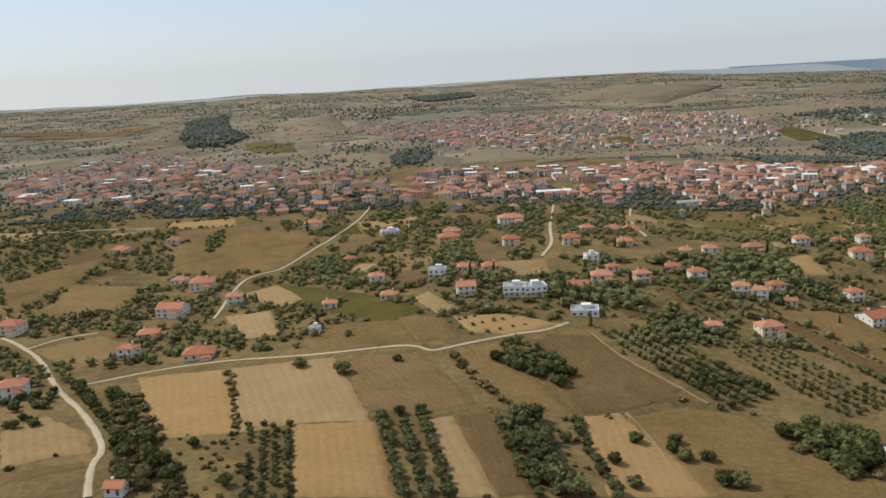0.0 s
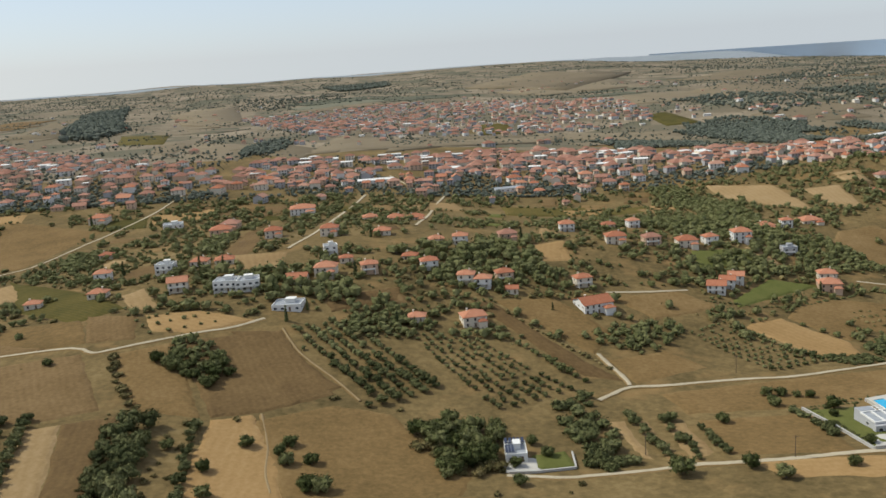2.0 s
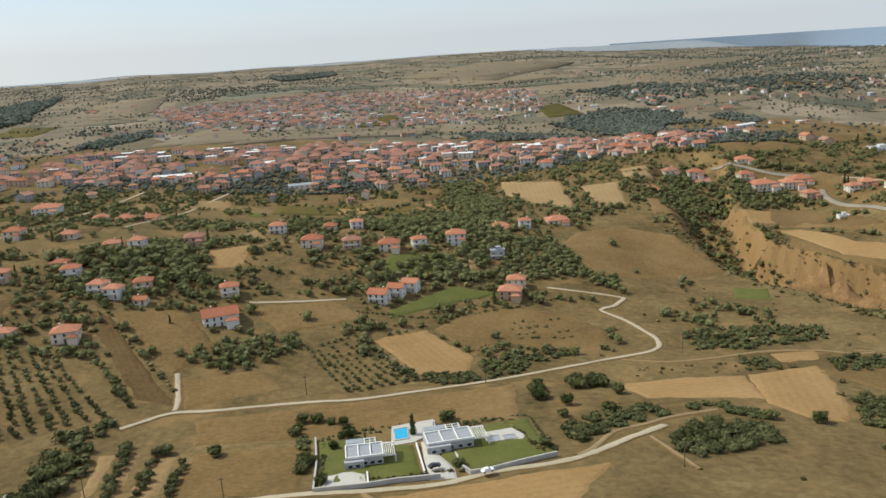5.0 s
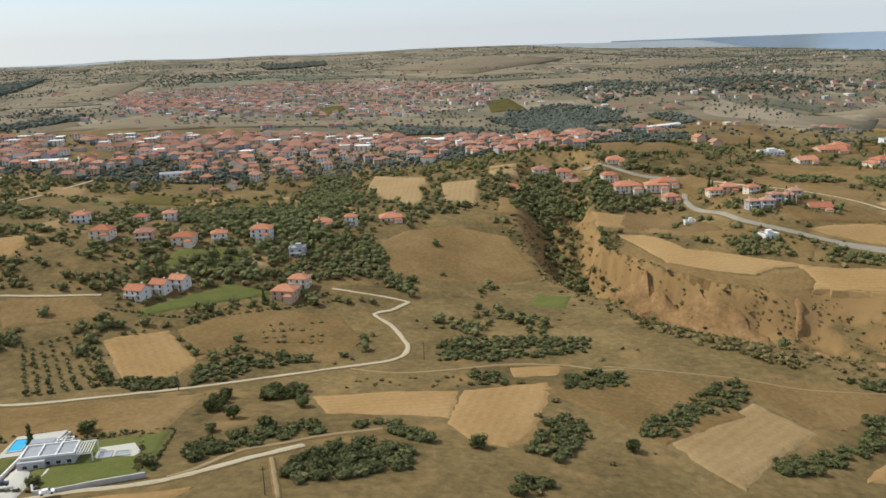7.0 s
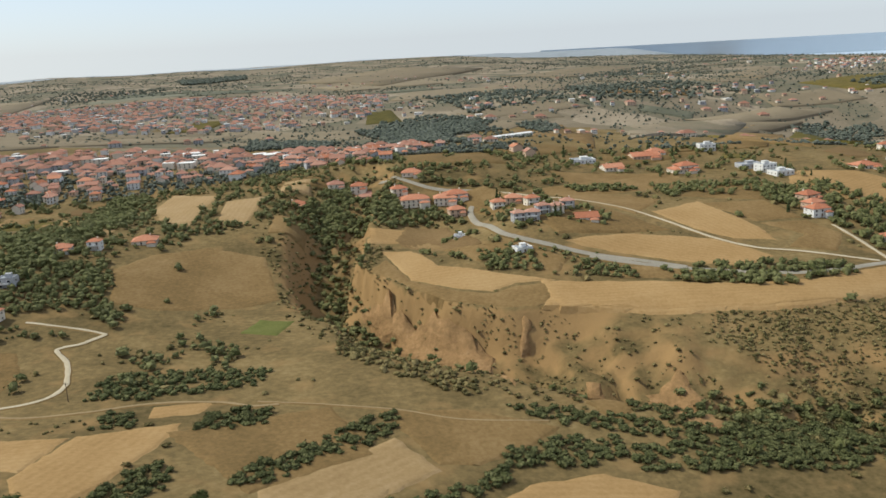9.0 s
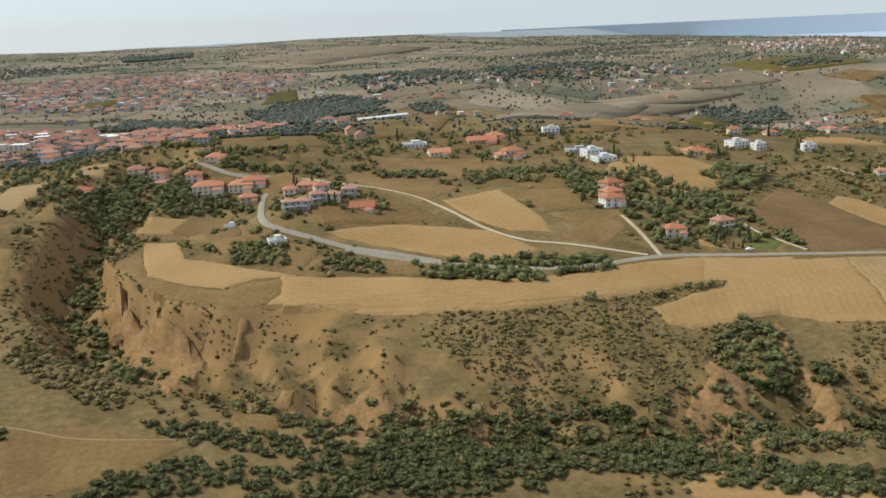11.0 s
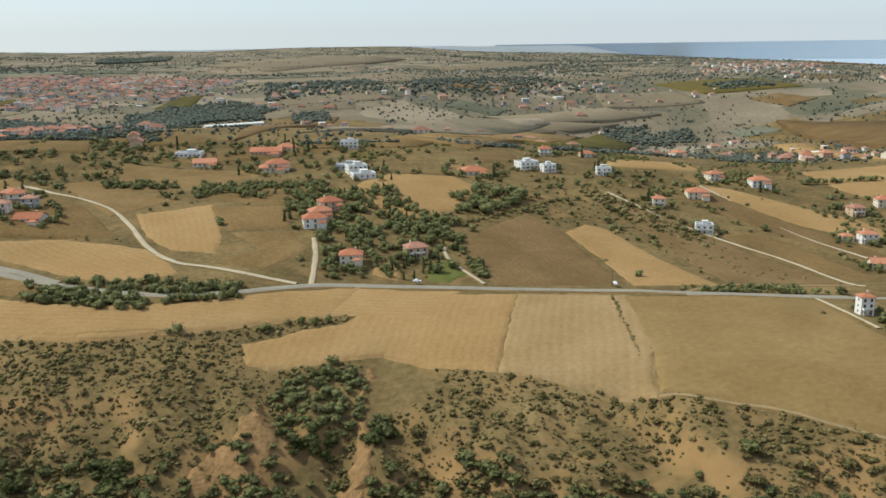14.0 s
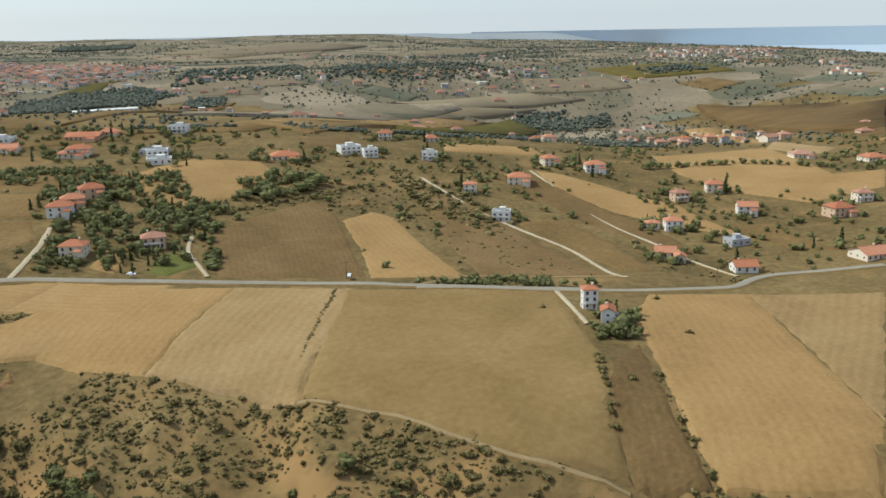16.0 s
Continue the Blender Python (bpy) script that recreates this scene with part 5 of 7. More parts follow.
wood("tree", 3.4, [(437.3, 286.9), (440.3, 293.9), (492.3, 283.1), (488.5, 274.3), (457.6, 271.5)])
wood("scrub", 3, [(385, 190), (387, 198), (404, 199), (407, 187)])
wood("bush", 3, [(325, 255), (327, 275), (334, 295), (360, 227), (357, 222), (341, 235)])
wood("scrub", 2.6, [(363, 218), (372, 217), (391, 210), (404, 202), (404, 197), (386, 204), (371, 210)])
wood("scrub", 3, [(409, 201), (442, 211), (470, 186), (505, 172), (500, 165), (494, 171), (468, 183), (453, 188), (441, 183), (420, 185), (408, 189)])
scatter("tree", 420, 2.2, 4.5, [(473, 874.4), (459.1, 1138.1), (588.8, 1261.9), (599.4, 910.9), (522.7, 896.1)])
scatter("tree", 500, 2.2, 4.5, [(599.4, 910.9), (660.8, 1184), (811, 1176.1), (835.6, 1000.2), (690.7, 917.5)])
scatter("tree", 420, 2.2, 4.5, [(874, 1868), (1146, 2023), (1147, 1786), (867, 1500)])
scatter("tree", 380, 2.2, 4.5, [(-270, 1907), (-318, 2357), (-35, 2174), (30, 1758.2), (-147, 1711)])
scatter("tree", 190, 1.3, 2.8, [(505.4, 363.7), (538.6, 379.3), (559.1, 334.9), (563.1, 289.7), (512.6, 291.3)])
scatter("cypress", 60, 0.9, 1.5, [(505.4, 363.7), (538.6, 379.3), (559.1, 334.9), (563.1, 289.7), (512.6, 291.3)])
scatter("bush", 40, 0.5, 1, [(505.4, 363.7), (538.6, 379.3), (559.1, 334.9), (563.1, 289.7), (512.6, 291.3)])
scatter("cypress", 14, 0.8, 1.3, [(531.8, 300.6), (545.9, 304.2), (545, 287.4), (531.9, 288.5)])
scatter("tree", 16, 1.0, 1.6, [(556, 312), (559.5, 312), (562.5, 289), (558.5, 289)])
scatter("tree", 60, 0.7, 1.6, [(718, 376.6), (776.1, 363.3), (764.5, 290.9), (739.3, 256.1), (710.8, 268.1), (695.1, 318.5)])
scatter("tree", 50, 0.7, 1.6, [(645.7, 422.7), (716.3, 423.7), (711.3, 377.4), (673, 364.4), (641.9, 373)])
scatter("bush", 60, 0.5, 1.2, [(617, 364.7), (637.9, 372.5), (662.2, 274.9), (649.1, 275.7), (627.9, 311)])
scatter("tree", 40, 0.8, 1.6, [(381.2, 333.1), (403.5, 319.2), (425.7, 302.2), (409, 303.8), (386.8, 316.6)])
scatter("tree", 50, 0.8, 1.8, [(-135.3, 237.7), (-117.6, 246.1), (-108.8, 218.6), (-103, 190.2), (-111.8, 191.9)])
scatter("bush", 30, 0.5, 1.1, [(-67.8, 180.7), (-49.4, 176.5), (-43, 147.8), (-56.6, 149.3)])
scatter("bush", 50, 0.5, 1.2, [(6, 191.4), (26, 190.3), (26.1, 151.6), (12.1, 149.8)])
plant("tree", 47.9, 178.5, 2.0)
plant("tree", 46.1, 174.3, 1.7)
plant("tree", 53, 170.6, 1.9)
plant("tree", 56, 158.8, 2.5)
plant("bush", 35, 189.3, 1.3)
plant("tree", 39, 189.7, 1.6)
plant("bush", -51.6, 177.8, 1.3)
plant("tree", -47.2, 153.5, 1.7)
plant("tree", -59, 172.8, 1.6)
plant("tree", -43.1, 218.7, 2.4)
plant("tree", -30.8, 212.4, 2.8)
plant("tree", -16.7, 219.1, 1.6)
plant("tree", 47.9, 170.3, 2.1)
plant("tree", 53, 159.8, 2.5)
plant("tree", 39, 177.8, 2.1)
plant("tree", 32, 166.9, 1.8)
plant("tree", 34, 156.4, 1.9)
plant("tree", 23, 176.3, 1.8)
plant("tree", -43, 248.4, 2.1)
plant("tree", -32.6, 241.2, 1.7)
plant("tree", 158.2, 260.4, 2.8)
plant("tree", 246, 251.1, 2.3)
plant("tree", 269.1, 176, 2.0)
plant("tree", 259.7, 178.4, 1.8)
plant("tree", 299.8, 177.8, 1.8)
plant("tree", 227.5, 187.8, 1.8)
plant("tree", 219.9, 194.6, 1.8)
plant("tree", 217, 186.2, 1.5)
plant("tree", 233.5, 201.4, 1.9)
plant("tree", 272.2, 336.2, 2.3)
plant("tree", 212.1, 250.4, 1.9)
plant("tree", 652.8, 396.1, 2.4)
plant("bush", 602.2, 302.7, 1.3)
plant("tree", 607.2, 286.8, 1.6)
plant("bush", 639.7, 243.5, 1.2)
plant("bush", 667, 223.9, 1.2)
plant("bush", 671.2, 250.7, 1.3)
plant("bush", 644.2, 200.2, 1.2)
plant("tree", 653.2, 227.8, 3.4)
plant("tree", 649.9, 222.7, 2.8)
plant("tree", 144, 182.2, 1.8)
plant("tree", 133.3, 185.8, 1.8)
plant("tree", 139.7, 157.3, 2.1)
plant("tree", 157.8, 152.3, 1.5)
plant("tree", 125.9, 158, 3.0)
plant("tree", 143.6, 151.1, 2.3)
plant("tree", 101.1, 160.4, 2.0)
plant("tree", 94, 158.5, 1.8)
plant("tree", 272.7, 307.8, 1.6)
plant("bush", 377.1, 291.4, 0.9)
# bushes in the floor of the ravine and scattered over its sides
for (x0, y0, d0, n0, s0), (x1, y1, d1, n1, s1) in zip(RAVINE, RAVINE[1:]):
    length = math.hypot(x1 - x0, y1 - y0)
    for k in range(int(length * (3.0 if x0 < 400 else 8.0))):
        t, o = prng.random(), prng.gauss(0, 4.5 if x0 < 400 else 7.5)
        STUFF[prng.choice(["tree", "scrub", "bush"])].append((x0 + (x1 - x0) * t - (y1 - y0) / length * o, y0 + (y1 - y0) * t + (x1 - x0) / length * o, prng.uniform(.9, 2.4)))
    for k in range(int(length * (9 if x0 < 400 else 46))):
        t, o = prng.random(), prng.uniform(6, n0 + 8)
        if x0 < 400 and 0.55 * n0 < o < n0 + 2 and prng.random() < .8:
            continue
        x, y = x0 + (x1 - x0) * t - (y1 - y0) / length * o, y0 + (y1 - y0) * t + (x1 - x0) / length * o
        if free_of_fields(x, y) and noise.noise(Vector((x * .05, y * .05, 3.0))) > -0.3:
            STUFF["bush"].append((x, y, prng.choice([.3, .35, .45, .5, .6, .75, 1.0]) * prng.uniform(.8, 1.2)))
    for k in range(int(length * 3.5)):
        t, o = prng.random(), -prng.uniform(5, s0 + 6)
        x, y = x0 + (x1 - x0) * t - (y1 - y0) / length * o, y0 + (y1 - y0) * t + (x1 - x0) / length * o
        if free_of_fields(x, y):
            STUFF["bush"].append((x, y, prng.uniform(.4, 1.4)))


def off_roads(x, y):
    return not lookup(PAVED, x, y)


HOUSES = []


def off_houses(x, y, gap=1.5):
    return all(math.hypot(h[0] - x, h[1] - y) > h[2] * 0.62 + gap for h in HOUSES)


def plant_all():
    """Gardens and thickets, then all stands: the nearest 300 of a kind as trees of their own, the rest as woods."""
    xs, ys = prng_np.uniform(-270, 440, 21000), prng_np.uniform(236, 540, 21000)
    cover = grain(xs, ys, 55.0, 2) + 0.8 * grain(xs + 400, ys, 14.0, 2)
    dry = ravine_depth(xs, ys)
    for x, y, c, d in zip(xs, ys, cover, dry):
        if c > (0.75 if x > 225 and y < 375 else -0.25) and d < 1 and free_of_fields(x, y) and off_roads(x, y) and off_houses(x, y, .8):
            plant("tree" if prng.random() < .6 else "olive" if prng.random() < .5 else "bush", x, y, prng.choice([.8, 1.1, 1.4, 1.8, 2.2]) * prng.uniform(.8, 1.2))
    n = 0
    while n < 4200:
        x, y = prng.uniform(330, 1000), 290 + 330 * prng.random() ** 1.2
        n += 1
        if noise.noise(Vector((x * .03, y * .045, 0.5))) + .5 * noise.noise(Vector((x * .1, y * .1, 5.5))) > -0.04 and free_of_fields(x, y) and off_roads(x, y) and off_houses(x, y):
            plant("tree" if prng.random() < .6 else "bush", x, y, prng.uniform(0.8, 2.4))
    for k in range(900):
        x, y = prng.uniform(-140, 720), prng.uniform(145, 300)
        if noise.noise(Vector((x * .04, y * .04, 7.5))) > 0.05 and off_roads(x, y) and off_houses(x, y):
            if free_of_fields(x, y):
                plant("bush", x, y, prng.uniform(.4, 1.3))
            elif prng.random() < .12:
                plant("bush", x, y, prng.uniform(.3, .6))
    # gardens close round the houses
    for hx, hy, size in list(HOUSES):
        if hy < 480:
            for k in range(prng.randrange(8, 16) if hx > 330 else prng.randrange(5, 9)):
                a, r = prng.uniform(0, 6.283), size * prng.uniform(.85, 1.6)
                x, y = hx + r * math.cos(a), hy + r * math.sin(a) + size * .3
                if off_roads(x, y) and off_houses(x, y, .6):
                    plant("cypress" if prng.random() < .1 else "tree", x, y, prng.uniform(1.0, 2.5))
    # far off: hedgerows, thickets and the trees among the houses
    ys = 480 + 2700 * prng_np.uniform(0, 1, 46000) ** 2.3
    xs = 320 + (ys * 0.60 + 420) * prng_np.uniform(-1, 1, 46000)
    scale = 1 + (ys - 480) / 2600
    cover = grain(xs, ys, 170.0, 2) + 1.1 * grain(xs + 900, ys * .6, 38.0, 3)
    town = np.zeros(len(xs), bool)
    for t in TOWNS + HAMLETS:
        town |= inside(t, xs, ys)
    sea = offshore(xs, ys)
    for x, y, s, c, t, w in zip(xs, ys, scale, cover, town, sea):
        if w < -450 and (c > (-0.2 if x > 450 + 0.12 * y else 0.22) or t and c > -.9 or c > -.3 and prng.random() < .08):
            STUFF["tree"].append((x, y, prng.choice([.8, 1.1, 1.5, 2.0]) * prng.uniform(.8, 1.2) * (1.1 if t else s)))
    for quad in FAR_QUADS:
        for (x0, y0), (x1, y1) in zip(quad, quad[1:] + quad[:1]):
            if prng.random() < .45:
                long = math.hypot(x1 - x0, y1 - y0)
                gap = 1.6 + y0 / 330
                for k in range(int(long / gap)):
                    if prng.random() < .8:
                        u = (k + prng.random()) * gap / long
                        STUFF["tree"].append((x0 + (x1 - x0) * u + prng.gauss(0, .8), y0 + (y1 - y0) * u + prng.gauss(0, .8), prng.uniform(.7, 1.7) * (1 + (y0 - 480) / 2600)))
    for kind, spots in STANDS.items():
        name, leaf, label, cat = PLANTS[kind]
        spots[:] = sorted((s for s in spots if off_houses(s[0], s[1], s[2] * .3 - .5) and not lookup(PAVED1, s[0], s[1])), key=lambda s: s[1])
        protos = []
        for k, (v, f) in enumerate(SHAPES[kind]):
            crown = mesh_from("crown", v + [0, 0, 0.0 if kind in ("bush", "cypress", "scrub") else 0.24], f, [leaf])
            tv, tf = trunk_shape(k, 0.2 if kind in ("bush", "scrub") else 0.45, 0.05 if kind in ("bush", "cypress", "scrub") else 0.075, 4, 0.3 if kind != "cypress" else 0.1)
            protos.append((crown, mesh_from("trunk", tv, tf, ["bark"])))
        for i, (x, y, r) in enumerate(spots):
            if i >= 240:
                STUFF[kind].append((x, y, r))
                continue
            crown, trunk = protos[prng.randrange(len(protos))]
            e = root(name, 0, 0, 0)
            e.matrix_basis = pose(x, y, gz(x, y), 0, 0, prng.uniform(0, 360)) @ Matrix.Diagonal((r, r, r * prng.uniform(.85, 1.2), 1))
            part("trunk", trunk, e)
            part("crown", crown, e)
            tagged(e, label, cat, group=cat + "s of the farmland")
    for kind, spots in STUFF.items():
        name, leaf, label, cat = PLANTS[kind]
        for title, words, pick, shapes in ((name + "_thicket", "scattered " + label.split(" ", 1)[1] + ", many together", [s for s in spots if 225 <= s[1] < 480 or s[1] < 225 and s[2] < 1.0], [crown_shape(80 + s, 3 if kind != "bush" else 1, 12 if kind != "bush" else 14, .15, .95 if kind not in ("bush", "scrub") else .62, kind == "cypress") for s in range(5)]),
                                           (name + "_wood", "dense " + label.split(" ", 1)[1] + ", grown together", [s for s in spots if s[1] < 225 and s[2] >= 1.0], [crown_shape(85 + s, 7, 22, .115, .8 if kind not in ("bush", "scrub") else .6, kind == "cypress") for s in range(6)]),
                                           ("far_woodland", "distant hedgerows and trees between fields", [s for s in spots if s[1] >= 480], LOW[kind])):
            if not pick:
                continue
            V, F, n = [], [], 0
            heights = ground_at([p[0] for p in pick], [p[1] for p in pick])
            for (x, y, r), z in zip(pick, heights):
                v, f = shapes[prng.randrange(len(shapes))]
                a = prng.uniform(0, 6.28)
                c, s = math.cos(a), math.sin(a)
                q = np.c_[v[:, 0] * c - v[:, 1] * s, v[:, 0] * s + v[:, 1] * c, v[:, 2] * prng.uniform(.8, 1.15)] * r
                V.append(q + [x, y, z + (0.0 if kind in ("bush", "cypress", "scrub") else 0.12 * r)])
                F.append(f + n)
                n += len(v)
            # Trees beyond 480 m wear the leaf colour with haze mixed in
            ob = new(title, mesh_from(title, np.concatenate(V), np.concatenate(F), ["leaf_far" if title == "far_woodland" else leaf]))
            tagged(ob, words, "woodland", kind="stuff")


# ---- buildings ----
class Shell:
    """Collects boxes and prisms into one mesh."""

    def __init__(self):
        self.v, self.f, self.m = [], [], []

    def hexa(self, p, m=0):
        n = len(self.v)
        self.v += p
        for q in ((0, 3, 2, 1), (4, 5, 6, 7), (0, 1, 5, 4), (1, 2, 6, 5), (2, 3, 7, 6), (3, 0, 4, 7)):
            self.f.append(tuple(n + i for i in q))
            self.m.append(m)
        return self

    def box(self, x0, x1, y0, y1, z0, z1, m=0):
        return self.hexa([(x0, y0, z0), (x1, y0, z0), (x1, y1, z0), (x0, y1, z0), (x0, y0, z1), (x1, y0, z1), (x1, y1, z1), (x0, y1, z1)], m)

    def poly(self, verts, faces, m=0):
        n = len(self.v)
        self.v += verts
        for q in faces:
            self.f.append(tuple(n + i for i in q))
            self.m.append(m)
        return self

    def mesh(self, name, *mats):
        return mesh_from(name, self.v, self.f, mats, self.m)


STOREY = 1.5


def window_mesh(w, h):
    """A window: a frame proud of the wall with the glass set back in it, one closed piece."""
    s, t = Shell(), 0.06
    ring = lambda k, y: [(-w / 2 + k, y, k), (w / 2 - k, y, k), (w / 2 - k, y, h - k), (-w / 2 + k, y, h - k)]
    v = ring(0, .03) + ring(0, -.06) + ring(t, -.06) + ring(t, -.01)
    f = [(i + a, i + (a + 1) % 4, i + 4 + (a + 1) % 4, i + 4 + a) for i in (0, 4, 8) for a in range(4)]
    s.poly(v, f).f.append((12, 13, 14, 15))
    s.m.append(1)
    return s


WINDOW = {"tall": window_mesh(.62, .85).mesh("window", "frame_dark", "glass"), "wide": window_mesh(1.0, .8).mesh("window", "render_white", "glass"), "small": window_mesh(.5, .55).mesh("window", "frame_dark", "glass")}
DOOR = Shell().box(-.32, .32, -.05, .03, 0, 1.25).box(-.25, .25, -.07, -.045, .7, 1.15, 1).box(-.25, .25, -.07, -.045, .1, .6, 1).mesh("door", "frame_dark", "frame_dark")
CHIMNEY = Shell().box(-.2, .2, -.2, .2, -.5, .55).box(-.27, .27, -.27, .27, .55, .65).mesh("chimney", "render_cream")


def hip_roof(w, d, h, over=.35, ridge=None):
    ridge = max(0.0, w - d) / 2 if ridge is None else ridge
    a, b = w / 2 + over, d / 2 + over
    s = Shell()
    s.box(-a, a, -b, b, -.10, 0)
    s.poly([(-a, -b, 0.003), (a, -b, 0.003), (a, b, 0.003), (-a, b, 0.003), (-ridge, 0, h), (ridge, 0, h)], [(0, 1, 5, 4), (1, 2, 5), (2, 3, 4, 5), (3, 0, 4)])
    # ridge and hip caps
    s.box(-ridge - .08, ridge + .08, -.08, .08, h - .08, h + .05)
    return s


def gable_roof(w, d, h, over=.35):
    a, b, t = w / 2 + over, d / 2 + over, .12
    s = Shell()
    low = -over * h / (d / 2)
    for sign in (-1, 1):
        p = [(-a, sign * b, low), (a, sign * b, low), (a, 0, h), (-a, 0, h)]
        s.hexa([(x, y, z) for x, y, z in p] + [(x, y, z + t) for x, y, z in p])
    s.box(-a, a, -.09, .09, h + .04, h + .18)
    return s


def house(x, y, w, style="hip", storeys=2, turn=0.0, wall="render_white", roof="tile", depth=0.8, detail=True, rng=None):
    rng = rng or random.Random(int(x * 31 + y * 17))
    w = max(3.0, w * 0.8)
    d = max(3.0, w * depth)
    h = storeys * STOREY + 0.25
    z = min(gz(x + i * w / 2, y + j * d / 2) for i in (-1, 1) for j in (-1, 1)) + 0.3
    e = root("house", x, y, z, turn)
    HOUSES.append((x, y, max(w, d)))
    body = Shell().box(-w / 2, w / 2, -d / 2, d / 2, -1.2, h)
    if style == "gable":
        gh = min(1.5, d * .26)
        body.poly([(-w / 2 + .02, -d / 2, h), (-w / 2 + .02, d / 2, h), (-w / 2 + .02, 0, h + gh), (w / 2 - .02, -d / 2, h), (w / 2 - .02, d / 2, h), (w / 2 - .02, 0, h + gh)], [(0, 2, 1), (3, 4, 5)])
    if style == "flat":
        t = .18
        for a, b, c, q in ((-w / 2, w / 2, -d / 2, -d / 2 + t), (-w / 2, w / 2, d / 2 - t, d / 2), (-w / 2, -w / 2 + t, -d / 2 + t, d / 2 - t), (w / 2 - t, w / 2, -d / 2 + t, d / 2 - t)):
            body.box(a, b, c, q, h, h + .4)
    wing = style != "flat" and w > 6.5 and detail
    if wing:
        body.box(w * .12, w * .46, -d / 2 - d * .28, -d / 2 + .1, -1.2, h * .62)
    part("wall", body.mesh("wall", wall), e)
    words = {"render_white": "white-rendered", "render_cream": "cream-rendered", "render_ochre": "ochre-rendered", "render_grey": "grey-rendered"}[wall]
    if style == "hip":
        part("roof", hip_roof(w, d, min(1.7, d * .27)).mesh("roof", roof), e, "terracotta tiled hip roof", pose(0, 0, h + .1))
    elif style == "gable":
        part("roof", gable_roof(w, d, gh).mesh("roof", roof), e, "terracotta tiled gable roof", pose(0, 0, h + .03))
    else:
        part("roof", Shell().box(-w / 2 + .18, w / 2 - .18, -d / 2 + .18, d / 2 - .18, h - .05, h + .06).mesh("roof", "slate"), e, "flat grey roof membrane")
        hut = Shell().box(-w * .1, w * .22, -d * .05, d * .3, h, h + 1.2).box(-w * .12, w * .24, -d * .07, d * .32, h + 1.2, h + 1.3)
        part("stair_hut", hut.mesh("stair_hut", wall), e)
    if wing:
        part("porch_roof", hip_roof(w * .34, d * .3, .7, .25).mesh("porch_roof", roof), e, "tiled porch roof", pose(w * .29, -d / 2 - d * .13, h * .62 + .05))
    if style != "flat":
        part("chimney", CHIMNEY, e, at=pose(w * rng.choice([-.22, .2]), d * .15, h + min(1.7, d * .27) * .75))
    # openings on the four sides
    for s in range(storeys):
        zz = s * STOREY + .55
        n = max(2, int(w / 1.9))
        for k in range(n):
            u = -w / 2 + w * (k + .5) / n
            if s == 0 and k == n // 2:
                part("door", DOOR, e, at=pose(u, -d / 2, .15))
            elif not (wing and s * STOREY < h * .5 and u > w * .1):
                part("window", WINDOW["wide" if style == "flat" else "tall"], e, at=pose(u, -d / 2, zz))
        if detail:
            m = max(1, int(d / 2.4))
            for k in range(m):
                v = -d / 2 + d * (k + .5) / m
                part("window", WINDOW["small"], e, at=pose(-w / 2, v, zz, 0, 0, -90))
                part("window", WINDOW["small"], e, at=pose(w / 2, v, zz, 0, 0, 90))
    if storeys > 1 and detail and not wing:
        b = Shell().box(-w * .42, w * .3, -d / 2 - 1.0, -d / 2 + .02, -.1, 0)
        rail = Shell().box(-w * .42, w * .3, -d / 2 - 1.0, -d / 2 - .93, 0, .48).box(-w * .42, -w * .42 + .07, -d / 2 - .93, -d / 2, 0, .48).box(w * .3 - .07, w * .3, -d / 2 - .93, -d / 2, 0, .48)
        bal = part("balcony", b.mesh("balcony", "concrete"), e, at=pose(0, 0, STOREY + .15))
        part("railing", rail.mesh("railing", "render_white"), bal)
        for px in (-w * .41, w * .28):
            part("column", Shell().box(px - .08, px + .08, -d / 2 - .98, -d / 2 - .82, -1.2, STOREY + .06).mesh("column", "render_white"), e)
    kind = {"hip": "terracotta hip roof", "gable": "terracotta gable roof", "flat": "flat grey roof"}[style]
    return tagged(e, f"{words} {['one', 'two', 'three'][storeys - 1]}-storey house with {kind}", "house", group="houses of the village")


house(26.2, 271.5, 9.6, "flat", 2, 8, "render_white", "tile")
house(40.4, 256.1, 10.9, "flat", 1, -8, "render_white", "tile")
house(41.4, 275.6, 8.3, "gable", 1, -5, "render_cream", "tile")
house(13.7, 302.7, 7.9, "hip", 1, 4, "render_cream", "tile")
house(50.4, 281.3, 8.8, "hip", 2, -6, "render_cream", "tile")
house(64.5, 282.6, 6.7, "hip", 2, 8, "render_ochre", "tile")
house(56.5, 293.5, 5.6, "hip", 1, 4, "render_cream", "tile")
house(50.7, 303.3, 5.9, "flat", 2, 10, "render_white", "tile")
house(48.5, 337.7, 8.5, "hip", 2, -4, "render_cream", "tile")
house(30.0, 422.2, 15.0, "hip", 2, 4, "render_white", "tile")
house(0.2, 391.6, 10.1, "hip", 2, -8, "render_ochre", "tile_old")
house(63.3, 390.1, 8.0, "hip", 1, 6, "render_cream", "tile")
house(74.8, 385.8, 9.0, "hip", 1, -6, "render_cream", "tile")
house(84.1, 390.1, 9.1, "hip", 1, 4, "render_cream", "tile")
house(69.1, 332.9, 7.8, "hip", 1, -4, "render_cream", "tile")
house(88.9, 316.3, 6.9, "hip", 1, 8, "render_cream", "tile")
house(97.9, 315.3, 6.8, "hip", 2, -8, "render_white", "tile")
house(78.5, 295.2, 6.5, "hip", 1, -10, "render_cream", "tile")
house(84.5, 286.2, 7.1, "hip", 2, 6, "render_white", "tile")
house(95.8, 274.7, 6.8, "hip", 2, -12, "render_cream", "tile")
house(100.9, 271.8, 6.7, "hip", 2, -12, "render_white", "tile")
house(108.5, 277.2, 6.8, "hip", 2, 6, "render_ochre", "tile")
